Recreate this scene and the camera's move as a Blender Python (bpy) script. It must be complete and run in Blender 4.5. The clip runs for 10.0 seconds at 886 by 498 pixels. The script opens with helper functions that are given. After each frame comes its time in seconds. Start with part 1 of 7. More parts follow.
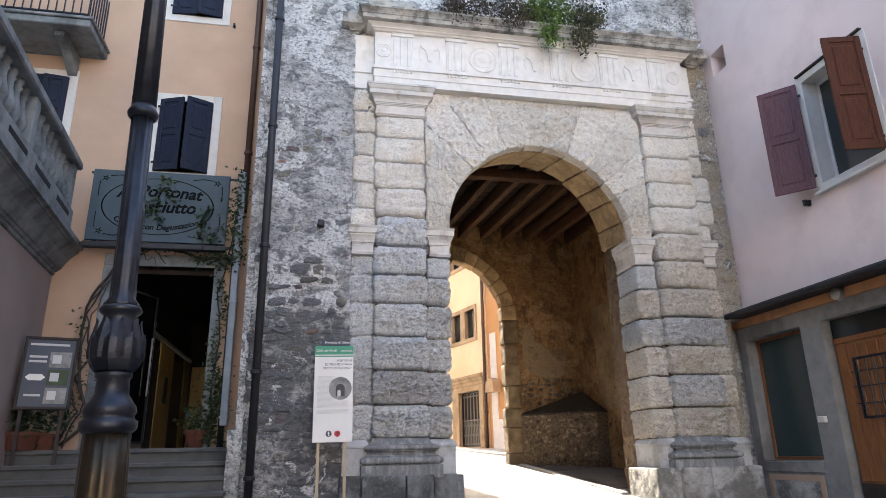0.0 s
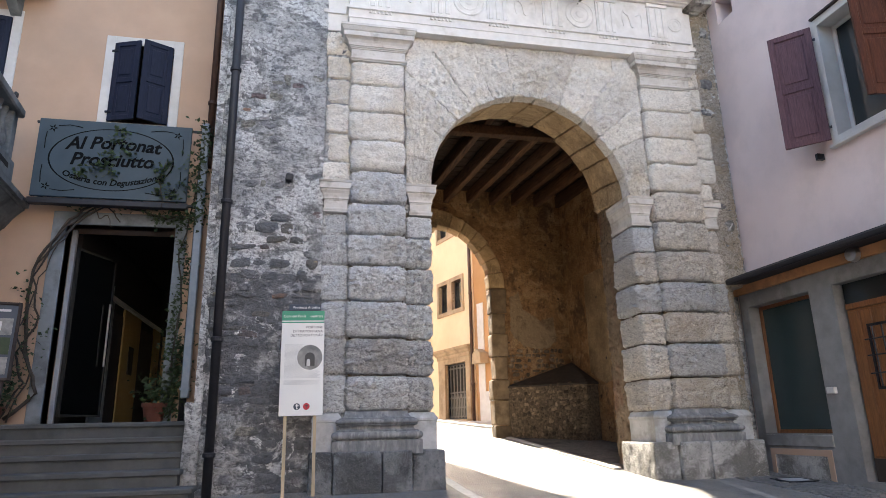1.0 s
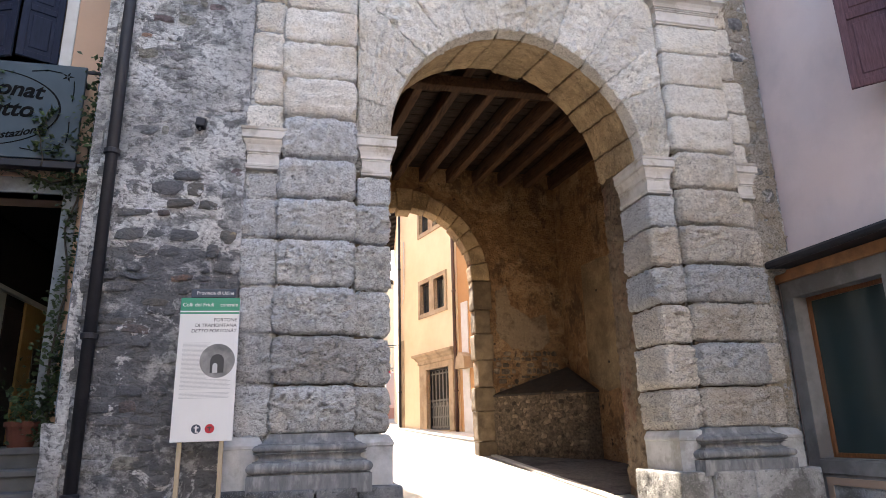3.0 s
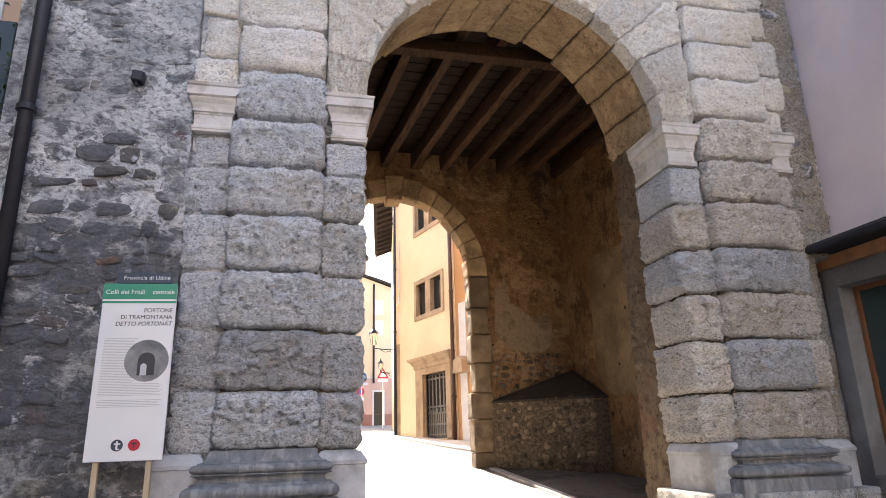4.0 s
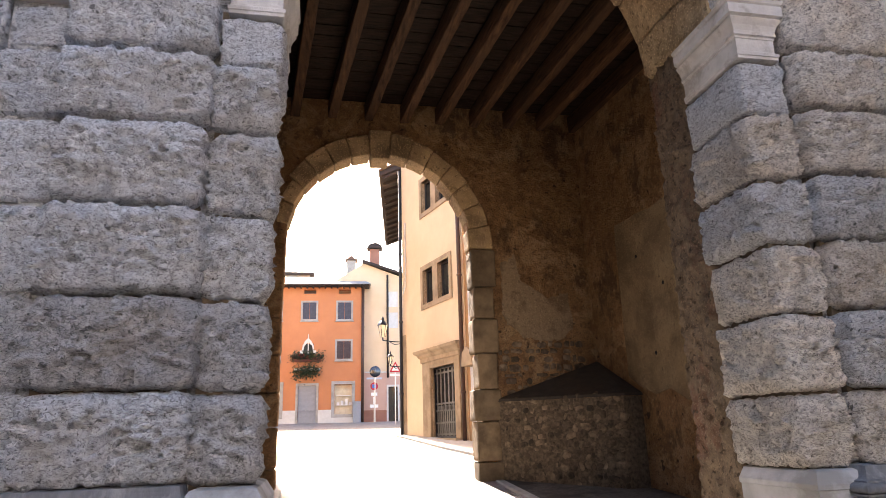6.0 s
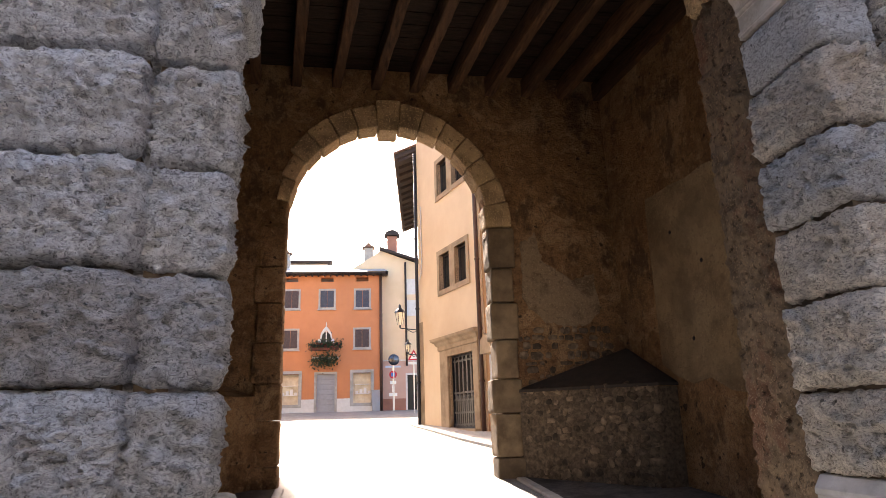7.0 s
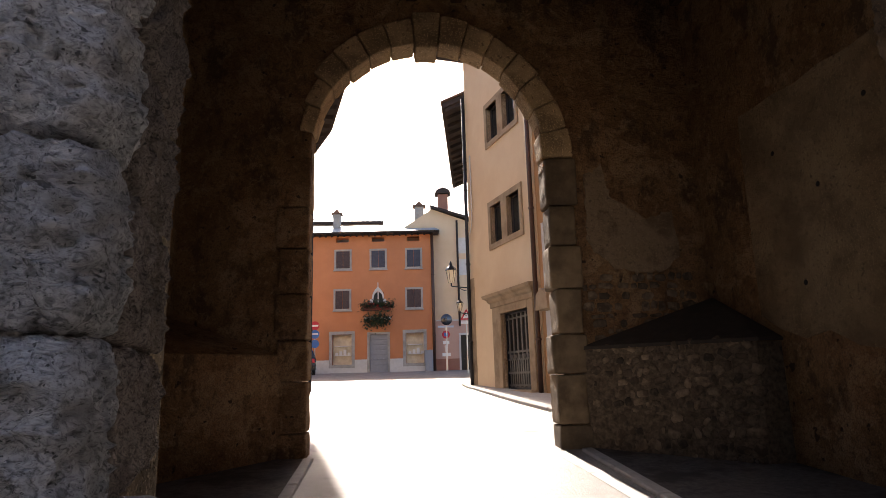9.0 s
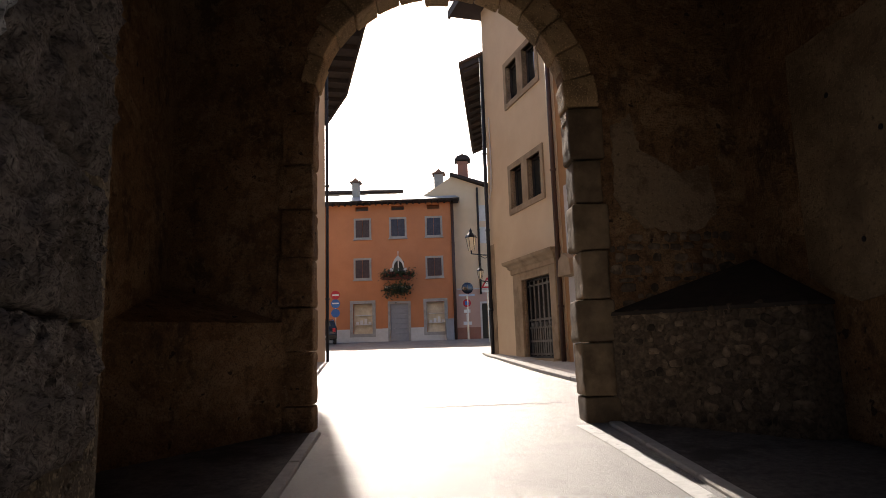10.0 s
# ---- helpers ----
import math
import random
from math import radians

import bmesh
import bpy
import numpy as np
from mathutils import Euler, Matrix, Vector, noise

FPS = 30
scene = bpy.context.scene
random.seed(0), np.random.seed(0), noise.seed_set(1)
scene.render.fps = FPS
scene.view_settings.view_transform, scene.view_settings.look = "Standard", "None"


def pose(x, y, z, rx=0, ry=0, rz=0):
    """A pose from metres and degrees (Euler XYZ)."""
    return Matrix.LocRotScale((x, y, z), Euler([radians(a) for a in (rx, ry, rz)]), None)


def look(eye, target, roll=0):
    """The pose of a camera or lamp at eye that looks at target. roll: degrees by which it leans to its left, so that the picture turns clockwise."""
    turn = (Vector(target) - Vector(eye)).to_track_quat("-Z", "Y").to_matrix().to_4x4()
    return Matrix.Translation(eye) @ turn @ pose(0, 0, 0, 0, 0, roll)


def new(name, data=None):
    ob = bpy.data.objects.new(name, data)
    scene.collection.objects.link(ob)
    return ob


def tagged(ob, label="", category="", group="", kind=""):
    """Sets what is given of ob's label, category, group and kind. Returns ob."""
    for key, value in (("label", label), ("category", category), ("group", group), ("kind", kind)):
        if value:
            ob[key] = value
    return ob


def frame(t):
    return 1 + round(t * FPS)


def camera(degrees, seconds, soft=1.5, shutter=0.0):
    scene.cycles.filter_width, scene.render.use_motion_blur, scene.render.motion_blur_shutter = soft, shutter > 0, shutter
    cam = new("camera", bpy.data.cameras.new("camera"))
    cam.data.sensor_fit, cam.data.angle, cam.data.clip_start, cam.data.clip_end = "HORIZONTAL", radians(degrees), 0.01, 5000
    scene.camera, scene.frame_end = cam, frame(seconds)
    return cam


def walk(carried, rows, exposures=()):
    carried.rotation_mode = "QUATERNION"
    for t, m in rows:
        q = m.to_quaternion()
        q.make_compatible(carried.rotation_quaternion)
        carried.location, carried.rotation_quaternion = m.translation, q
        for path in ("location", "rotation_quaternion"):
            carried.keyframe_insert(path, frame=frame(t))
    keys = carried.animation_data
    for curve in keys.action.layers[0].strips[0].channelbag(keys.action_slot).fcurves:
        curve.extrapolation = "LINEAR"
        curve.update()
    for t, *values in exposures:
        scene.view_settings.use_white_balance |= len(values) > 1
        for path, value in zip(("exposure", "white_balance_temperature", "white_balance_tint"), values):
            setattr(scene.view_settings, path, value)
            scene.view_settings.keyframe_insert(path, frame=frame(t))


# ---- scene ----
cam = camera(68.9, 10.0, soft=0.85)
PATH = [
    (0, (0.402, 0.325, 0.711), (0.776, 2.194, 1.317), -1.2),
    (0.5, (0.516, 0.672, 0.711), (0.908, 2.555, 1.261), -1.3),
    (1, (0.659, 1.067, 0.736), (1.068, 2.952, 1.264), -1.3),
    (1.5, (0.848, 1.496, 0.78), (1.273, 3.383, 1.291), -1.4),
    (2, (1.016, 1.967, 0.831), (1.457, 3.851, 1.338), -1.4),
    (3.5, (1.523, 3.445, 0.955), (1.961, 5.317, 1.51), -1.5),
    (4, (1.707, 3.941, 0.982), (2.142, 5.812, 1.538), -1.6),
    (4.5, (1.899, 4.448, 1.018), (2.332, 6.32, 1.574), -1.7),
    (5, (2.125, 4.894, 1.067), (2.543, 6.771, 1.618), -1.8),
    (5.5, (2.317, 5.324, 1.095), (2.714, 7.205, 1.645), -1.7),
    (7, (2.663, 6.402, 1.195), (2.978, 8.311, 1.702), -1.8),
    (7.5, (2.72, 6.721, 1.214), (3.0, 8.638, 1.71), -1.8),
    (8, (2.79, 7.019, 1.222), (3.021, 8.947, 1.702), -1.7),
    (8.5, (2.832, 7.306, 1.2), (3.013, 9.247, 1.645), -1.8),
    (9, (2.884, 7.576, 1.205), (3.036, 9.53, 1.602), -1.6),
    (9.5, (2.949, 7.848, 1.225), (3.07, 9.813, 1.581), -1.7),
    (10, (2.99, 8.099, 1.209), (3.074, 10.073, 1.515), -1.8),
]
EXPOSURES = [(0.0, 2.83, 7200, 10), (1.5, 2.8, 7200, 11), (3.5, 2.80, 7250, 14), (4.5, 2.79, 7250, 15), (5.5, 2.70, 7300, 18), (7.0, 2.24, 7150, 18), (8.0, 1.64, 7050, 18), (9.0, 1.06, 6900, 18), (10.0, 0.38, 6750, 16)]
walk(cam, [(t, look(eye, target, roll)) for t, eye, target, roll in PATH], EXPOSURES)

# ---- world, sun, exposure ----
SUN_DIR = Vector((-0.09, 1.0, 0.645)).normalized()
world = bpy.data.worlds.new("sky_world")
scene.world = world
world.use_nodes = True
wn = world.node_tree
sky = wn.nodes.new("ShaderNodeTexSky")
sky.sky_type, sky.sun_disc = "NISHITA", False
sky.sun_elevation, sky.sun_rotation = math.asin(SUN_DIR.z), math.atan2(SUN_DIR.x, SUN_DIR.y)
sky.air_density, sky.dust_density = 1.0, 2.0
wn.links.new(sky.outputs[0], wn.nodes["Background"].inputs[0])
wn.nodes["Background"].inputs[1].default_value = 0.15
sun_data = bpy.data.lights.new("sun", "SUN")
sun_data.energy, sun_data.angle, sun_data.color = 5.0, radians(0.55), (1.0, 0.93, 0.82)
sun = new("sun", sun_data)
sun.matrix_basis = look(SUN_DIR * 60, (0, 0, 0))


# ---- materials ----
def mat(name, c1, c2, scale=6.0, rough=0.85, bump=0.3, bump_scale=30.0, depth=0.01, stain=None, stain_scale=0.8,
        stain_at=0.52, stain_wide=0.16, pits=0.0, pit_scale=45.0, rand=0.0, metal=0.0, streak=False, spec=0.5, island=False, light=None):
    m = bpy.data.materials.new(name)
    m.use_nodes = True
    nt = m.node_tree
    N, L = nt.nodes, nt.links
    b = N["Principled BSDF"]
    b.inputs["Roughness"].default_value, b.inputs["Metallic"].default_value = rough, metal
    b.inputs["Specular IOR Level"].default_value = spec
    geo = N.new("ShaderNodeNewGeometry")
    src = geo.outputs["Position"]
    if streak:
        mp = N.new("ShaderNodeMapping")
        mp.inputs["Scale"].default_value = streak
        L.new(src, mp.inputs["Vector"])
        src = mp.outputs[0]

    def noise_at(sc, det=6.0, ro=0.6):
        n = N.new("ShaderNodeTexNoise")
        n.inputs["Scale"].default_value, n.inputs["Detail"].default_value, n.inputs["Roughness"].default_value = sc, det, ro
        L.new(src, n.inputs["Vector"])
        return n

    def ramp(sock, lo, hi):
        r = N.new("ShaderNodeMapRange")
        r.inputs["From Min"].default_value, r.inputs["From Max"].default_value = lo, hi
        L.new(sock, r.inputs["Value"])
        return r.outputs[0]

    def mix(fac, a, c, kind="MIX"):
        x = N.new("ShaderNodeMix")
        x.data_type, x.blend_type = "RGBA", kind
        for s, v in ((x.inputs["Factor"], fac), (x.inputs["A"], a), (x.inputs["B"], c)):
            if isinstance(v, (tuple, float, int)):
                s.default_value = (*v, 1) if isinstance(v, tuple) else v
            else:
                L.new(v, s)
        return x.outputs["Result"]

    n1 = noise_at(scale)
    col = mix(ramp(n1.outputs["Fac"], 0.32, 0.68), c1, c2)
    if stain:
        n2 = noise_at(stain_scale, 8.0, 0.65)
        col = mix(ramp(n2.outputs["Fac"], stain_at - stain_wide / 2, stain_at + stain_wide / 2), col, stain)
    if light:
        n3 = noise_at(0.75, 9.0, 0.7)
        n3.noise_type = "FBM"
        col = mix(ramp(n3.outputs["Fac"], 0.57, 0.66), col, light)
    if rand:
        rnd = geo.outputs["Random Per Island"]
        if not island:
            info = N.new("ShaderNodeObjectInfo")
            rnd = info.outputs["Random"]
        mr = N.new("ShaderNodeMapRange")
        mr.inputs["To Min"].default_value, mr.inputs["To Max"].default_value = 1 - rand, 1 + rand
        L.new(rnd, mr.inputs["Value"])
        col = mix(1.0, col, mr.outputs[0], "MULTIPLY")
    nb = noise_at(bump_scale, 8.0, 0.62)
    height = nb.outputs["Fac"]
    if pits:
        pn, pf = noise_at(pit_scale, 3.0, 0.5), noise_at(pit_scale * 2.7, 2.0, 0.5)
        hole = N.new("ShaderNodeMath")
        hole.operation = "MAXIMUM"
        L.new(ramp(pn.outputs["Fac"], 0.41, 0.33), hole.inputs[0])
        L.new(ramp(pf.outputs["Fac"], 0.36, 0.30), hole.inputs[1])
        col = mix(hole.outputs[0], col, tuple(0.62 * a for a in c1))
        grit = noise_at(pit_scale * 3.3, 2.0, 0.6)
        col = mix(ramp(grit.outputs["Fac"], 0.56, 0.68), col, tuple(min(1.0, 1.35 * a) for a in c2))
        sub = N.new("ShaderNodeMath")
        sub.operation = "MULTIPLY_ADD"
        L.new(hole.outputs[0], sub.inputs[0])
        sub.inputs[1].default_value = -pits
        L.new(height, sub.inputs[2])
        height = sub.outputs[0]
    if bump:
        bp = N.new("ShaderNodeBump")
        bp.inputs["Strength"].default_value, bp.inputs["Distance"].default_value = bump, depth
        L.new(height, bp.inputs["Height"])
        L.new(bp.outputs[0], b.inputs["Normal"])
    L.new(col, b.inputs["Base Color"])
    return m



class Nodes:
    """Small shorthand for building a node material on world position."""

    def __init__(self, name, rough=0.92):
        self.m = bpy.data.materials.new(name)
        self.m.use_nodes = True
        self.N, self.L = self.m.node_tree.nodes, self.m.node_tree.links
        self.b = self.N["Principled BSDF"]
        self.b.inputs["Roughness"].default_value = rough
        self.geo = self.N.new("ShaderNodeNewGeometry")

    def at(self, sx, sy, sz):
        mp = self.N.new("ShaderNodeMapping")
        mp.inputs["Scale"].default_value = (sx, sy, sz)
        self.L.new(self.geo.outputs["Position"], mp.inputs["Vector"])
        return mp.outputs[0]

    def noise(self, sc, src=None, det=6.0, ro=0.6, warp=0.0):
        n = self.N.new("ShaderNodeTexNoise")
        n.inputs["Scale"].default_value, n.inputs["Detail"].default_value = sc, det
        n.inputs["Roughness"].default_value, n.inputs["Distortion"].default_value = ro, warp
        self.L.new(src or self.geo.outputs["Position"], n.inputs["Vector"])
        return n.outputs["Fac"]

    def cells(self, sc, src=None, out="Distance"):
        n = self.N.new("ShaderNodeTexVoronoi")
        n.inputs["Scale"].default_value = sc
        self.L.new(src or self.geo.outputs["Position"], n.inputs["Vector"])
        return n.outputs["Distance"], n.outputs["Color"]

    def ramp(self, sock, lo, hi, a=0.0, c=1.0):
        r = self.N.new("ShaderNodeMapRange")
        for k, v in (("From Min", lo), ("From Max", hi), ("To Min", a), ("To Max", c)):
            r.inputs[k].default_value = v
        self.L.new(sock, r.inputs["Value"])
        return r.outputs[0]

    def put(self, sock, v):
        if isinstance(v, tuple):
            sock.default_value = (*v, 1)
        elif isinstance(v, (float, int)):
            sock.default_value = v
        else:
            self.L.new(v, sock)

    def mix(self, fac, a, c, kind="MIX"):
        x = self.N.new("ShaderNodeMix")
        x.data_type, x.blend_type = "RGBA", kind
        for s, v in ((x.inputs["Factor"], fac), (x.inputs["A"], a), (x.inputs["B"], c)):
            self.put(s, v)
        return x.outputs["Result"]

    def op(self, kind, a, c):
        x = self.N.new("ShaderNodeMath")
        x.operation = kind
        self.put(x.inputs[0], a)
        self.put(x.inputs[1], c)
        return x.outputs[0]

    def done(self, col, height, depth, strength=1.0):
        bp = self.N.new("ShaderNodeBump")
        bp.inputs["Strength"].default_value, bp.inputs["Distance"].default_value = strength, depth
        self.L.new(height, bp.inputs["Height"])
        self.L.new(bp.outputs[0], self.b.inputs["Normal"])
        self.L.new(col, self.b.inputs["Base Color"])
        return self.m


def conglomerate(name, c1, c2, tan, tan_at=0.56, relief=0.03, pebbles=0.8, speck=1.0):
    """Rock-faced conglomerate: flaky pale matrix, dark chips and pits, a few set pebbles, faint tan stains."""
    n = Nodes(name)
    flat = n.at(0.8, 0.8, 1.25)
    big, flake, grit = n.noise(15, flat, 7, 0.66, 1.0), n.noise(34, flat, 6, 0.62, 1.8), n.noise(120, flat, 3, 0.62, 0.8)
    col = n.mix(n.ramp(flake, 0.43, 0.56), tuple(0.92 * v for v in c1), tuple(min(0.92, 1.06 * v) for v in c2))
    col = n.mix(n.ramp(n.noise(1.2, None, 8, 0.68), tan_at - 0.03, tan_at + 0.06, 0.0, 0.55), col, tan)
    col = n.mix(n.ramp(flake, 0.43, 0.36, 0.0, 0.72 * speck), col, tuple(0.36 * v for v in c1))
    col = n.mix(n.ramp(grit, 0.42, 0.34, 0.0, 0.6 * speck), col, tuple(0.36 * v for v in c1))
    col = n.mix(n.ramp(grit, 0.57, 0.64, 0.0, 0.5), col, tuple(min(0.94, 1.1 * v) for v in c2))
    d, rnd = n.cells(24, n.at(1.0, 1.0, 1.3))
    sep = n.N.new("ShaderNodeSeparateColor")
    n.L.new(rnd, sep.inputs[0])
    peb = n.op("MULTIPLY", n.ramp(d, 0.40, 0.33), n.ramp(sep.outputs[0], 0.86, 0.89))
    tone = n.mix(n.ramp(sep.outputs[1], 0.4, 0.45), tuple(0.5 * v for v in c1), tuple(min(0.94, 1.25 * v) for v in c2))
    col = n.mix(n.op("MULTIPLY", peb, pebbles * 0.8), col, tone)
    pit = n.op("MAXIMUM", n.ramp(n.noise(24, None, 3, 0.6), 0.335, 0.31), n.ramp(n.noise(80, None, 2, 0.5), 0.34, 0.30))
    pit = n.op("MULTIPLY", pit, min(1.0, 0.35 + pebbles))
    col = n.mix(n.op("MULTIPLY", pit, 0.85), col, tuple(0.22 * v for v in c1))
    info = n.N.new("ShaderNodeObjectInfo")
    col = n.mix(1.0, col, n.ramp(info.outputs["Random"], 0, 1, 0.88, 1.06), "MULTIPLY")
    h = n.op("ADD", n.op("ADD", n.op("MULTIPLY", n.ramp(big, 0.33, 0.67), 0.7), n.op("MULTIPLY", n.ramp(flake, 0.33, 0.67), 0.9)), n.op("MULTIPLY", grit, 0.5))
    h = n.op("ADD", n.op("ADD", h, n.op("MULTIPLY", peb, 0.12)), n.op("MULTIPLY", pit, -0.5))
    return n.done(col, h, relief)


def rubble(name, own, bare=0.0):
    """Old rubble masonry under smears of lime; the smears run over stones and mortar alike."""
    n = Nodes(name, 0.95)
    bed = n.at(0.92, 1.0, 1.22)
    grain, chips = n.noise(22, bed, 8, 0.66, 0.5), n.noise(75, None, 4, 0.6, 0.5)
    if own:
        info = n.N.new("ShaderNodeObjectInfo")
        cr = n.N.new("ShaderNodeValToRGB")
        cr.color_ramp.interpolation = "CONSTANT"
        tones = ((0.0, (0.22, 0.225, 0.23)), (0.12, (0.24, 0.24, 0.245)), (0.40, (0.34, 0.338, 0.335)), (0.70, (0.26, 0.25, 0.215)), (0.76, (0.40, 0.395, 0.39)),
                 (0.92, (0.34, 0.28, 0.19)), (0.95, (0.19, 0.145, 0.145)), (0.98, (0.36, 0.22, 0.16)))
        e = cr.color_ramp.elements
        for i, (p, c) in enumerate(tones):
            k = e[i] if i < 2 else e.new(p)
            k.position, k.color = p, (*c, 1)
        n.L.new(info.outputs["Random"], cr.inputs[0])
        col = n.mix(1.0, cr.outputs[0], n.ramp(n.noise(13, None, 8, 0.7), 0.38, 0.62, 0.62, 1.4), "MULTIPLY")
        lime_at = 0.505 + bare
    else:
        col = n.mix(n.ramp(n.noise(9, bed, 8, 0.7, 0.3), 0.40, 0.60), (0.17, 0.169, 0.168), (0.54, 0.535, 0.525))
        lime_at = 0.475 + bare
    col = n.mix(n.ramp(n.noise(1.6, bed, 8, 0.7), 0.535 - bare, 0.575 - bare, 0.0, 0.7 + bare), col, (0.20 - bare, 0.203 - bare, 0.212 - bare))
    lime = n.op("MULTIPLY", n.ramp(n.noise(3.2, bed, 10, 0.70, 0.5), lime_at - 0.005, lime_at + 0.035), n.ramp(n.noise(0.9, None, 3, 0.5), 0.38, 0.50, 0.35, 1.0))
    col = n.mix(lime, col, n.mix(n.ramp(grain, 0.40, 0.58), (0.50, 0.497, 0.492), (0.82, 0.815, 0.80)))
    crack = n.ramp(grain, 0.44, 0.38)
    grain = n.ramp(grain, 0.33, 0.67)
    col = n.mix(n.op("MULTIPLY", crack, 0.6), col, (0.09, 0.088, 0.085))
    h = n.op("ADD", n.op("ADD", grain, n.op("MULTIPLY", chips, 0.22)), n.op("MULTIPLY", lime, 0.25))
    return n.done(col, h, 0.021)



def asphalt(name):
    """Worn asphalt: aggregate grain, traffic polish and older patches."""
    n = Nodes(name, 0.4)
    grit, fine = n.noise(150, None, 3, 0.6), n.noise(420, None, 2, 0.5)
    col = n.mix(n.ramp(grit, 0.40, 0.60), (0.10, 0.098, 0.095), (0.27, 0.263, 0.252))
    col = n.mix(n.ramp(fine, 0.58, 0.66, 0.0, 0.7), col, (0.42, 0.41, 0.40))
    col = n.mix(n.ramp(n.noise(0.7, n.at(1.6, 0.5, 1.0), 8, 0.66), 0.47, 0.58, 0.0, 0.45), col, (0.27, 0.262, 0.25))
    col = n.mix(n.ramp(n.noise(2.2, None, 8, 0.7), 0.54, 0.60, 0.0, 0.5), col, (0.10, 0.098, 0.094))
    wet = n.ramp(n.noise(1.4, n.at(1.8, 0.6, 1.0), 6, 0.6), 0.40, 0.60, 0.33, 0.46)
    n.L.new(n.op("ADD", wet, n.ramp(grit, 0.40, 0.60, -0.05, 0.07)), n.b.inputs["Roughness"])
    return n.done(col, n.op("ADD", grit, n.op("MULTIPLY", fine, 0.5)), 0.006, 0.8)



def old_plaster(name, c1, c2, dark, pale):
    """Crumbling brown lime plaster: broad worn patches, bare stony ground, coarse sand, soot and small holes."""
    n = Nodes(name, 0.95)
    sand, lumps, broad = n.noise(70, None, 5, 0.65), n.noise(13, None, 8, 0.7, 0.5), n.noise(1.05, n.at(1.0, 1.0, 1.2), 9, 0.62, 0.6)
    col = n.mix(n.ramp(n.noise(3.2, None, 10, 0.74), 0.41, 0.59), c1, c2)
    col = n.mix(n.ramp(broad, 0.52, 0.56, 0.0, 0.85), col, n.mix(n.ramp(n.noise(5, None, 9, 0.72), 0.42, 0.60), pale, c2))
    col = n.mix(n.ramp(n.noise(1.7, n.at(1.3, 1.3, 0.7), 10, 0.72), 0.53, 0.60, 0.0, 0.75), col, dark)
    col = n.mix(n.ramp(lumps, 0.55, 0.62, 0.0, 0.55), col, pale)
    col = n.mix(n.ramp(lumps, 0.44, 0.37, 0.0, 0.6), col, dark)
    col = n.mix(n.ramp(sand, 0.42, 0.50, 0.45, 0.0), col, dark)
    hole = n.ramp(n.noise(10, None, 3, 0.5), 0.32, 0.28)
    col = n.mix(n.op("MULTIPLY", hole, 0.85), col, tuple(0.35 * v for v in dark))
    h = n.op("ADD", n.op("ADD", n.ramp(lumps, 0.33, 0.67), n.op("MULTIPLY", sand, 0.5)), n.ramp(broad, 0.52, 0.55, 0.0, 0.5))
    return n.done(col, n.op("ADD", h, n.op("MULTIPLY", hole, -0.6)), 0.022)


M_CHAMBER = old_plaster("aged_brown_plaster", (0.228, 0.116, 0.048), (0.375, 0.206, 0.091), (0.083, 0.044, 0.022), (0.50, 0.32, 0.168))
M_REVEAL = conglomerate("dark_brown_reveal_stone", (0.21, 0.17, 0.145), (0.36, 0.30, 0.255), (0.19, 0.14, 0.10), 0.53, 0.012)
M_ASPHALT = asphalt("worn_asphalt")
M_BLOCK = conglomerate("conglomerate_stone", (0.516, 0.524, 0.533), (0.713, 0.722, 0.731), (0.524, 0.499, 0.456), 0.58, 0.009)
M_JAMBBLOCK = conglomerate("brown_grey_conglomerate_stone", (0.502, 0.502, 0.499), (0.700, 0.700, 0.696), (0.499, 0.456, 0.395), 0.57, 0.009)
M_BLOCKDARK = conglomerate("dark_grey_conglomerate_stone", (0.43, 0.43, 0.43), (0.61, 0.61, 0.61), (0.44, 0.405, 0.355), 0.57, 0.010)
M_ARCH = conglomerate("arch_limestone", (0.70, 0.65, 0.58), (0.85, 0.805, 0.735), (0.64, 0.54, 0.41), 0.55, 0.007, 0.4, 0.8)
M_BLOCKTAN = conglomerate("tan_conglomerate_stone", (0.545, 0.495, 0.435), (0.765, 0.705, 0.63), (0.52, 0.425, 0.32), 0.55, 0.010)
M_EDGE = conglomerate("ochre_grey_rubble", (0.36, 0.32, 0.27), (0.60, 0.54, 0.465), (0.46, 0.35, 0.22), 0.51, 0.016)
M_MORTAR = rubble("rubble_mortar", False)
M_RUBBLE = rubble("rubble_stone", True)
M_MORTARBARE = rubble("bare_rubble_mortar", False, 0.085)
M_RUBBLEBARE = rubble("bare_rubble_stone", True, 0.085)

M_WHITE = mat("white_limestone", (0.68, 0.64, 0.595), (0.79, 0.755, 0.71), 7, 0.8, 0.25, 40, 0.008, (0.57, 0.53, 0.47), 2.2, 0.62, 0.16)
M_GREYBASE = mat("weathered_base_stone", (0.39, 0.395, 0.40), (0.55, 0.555, 0.56), 7, 0.85, 0.7, 25, 0.008, (0.30, 0.295, 0.28), 2.4, 0.55, 0.12)
M_BASEDARK = mat("sooty_moulded_stone", (0.13, 0.135, 0.143), (0.235, 0.24, 0.248), 9, 0.85, 0.7, 25, 0.008, (0.32, 0.32, 0.315), 4.0, 0.57, 0.10, streak=(2, 2, 0.6))
M_PLINTH = mat("stained_plinth_stone", (0.27, 0.268, 0.265), (0.46, 0.452, 0.44), 9, 0.88, 0.9, 30, 0.012, (0.13, 0.127, 0.118), 1.9, 0.52, 0.08, 0.3, 40, light=(0.60, 0.585, 0.56))
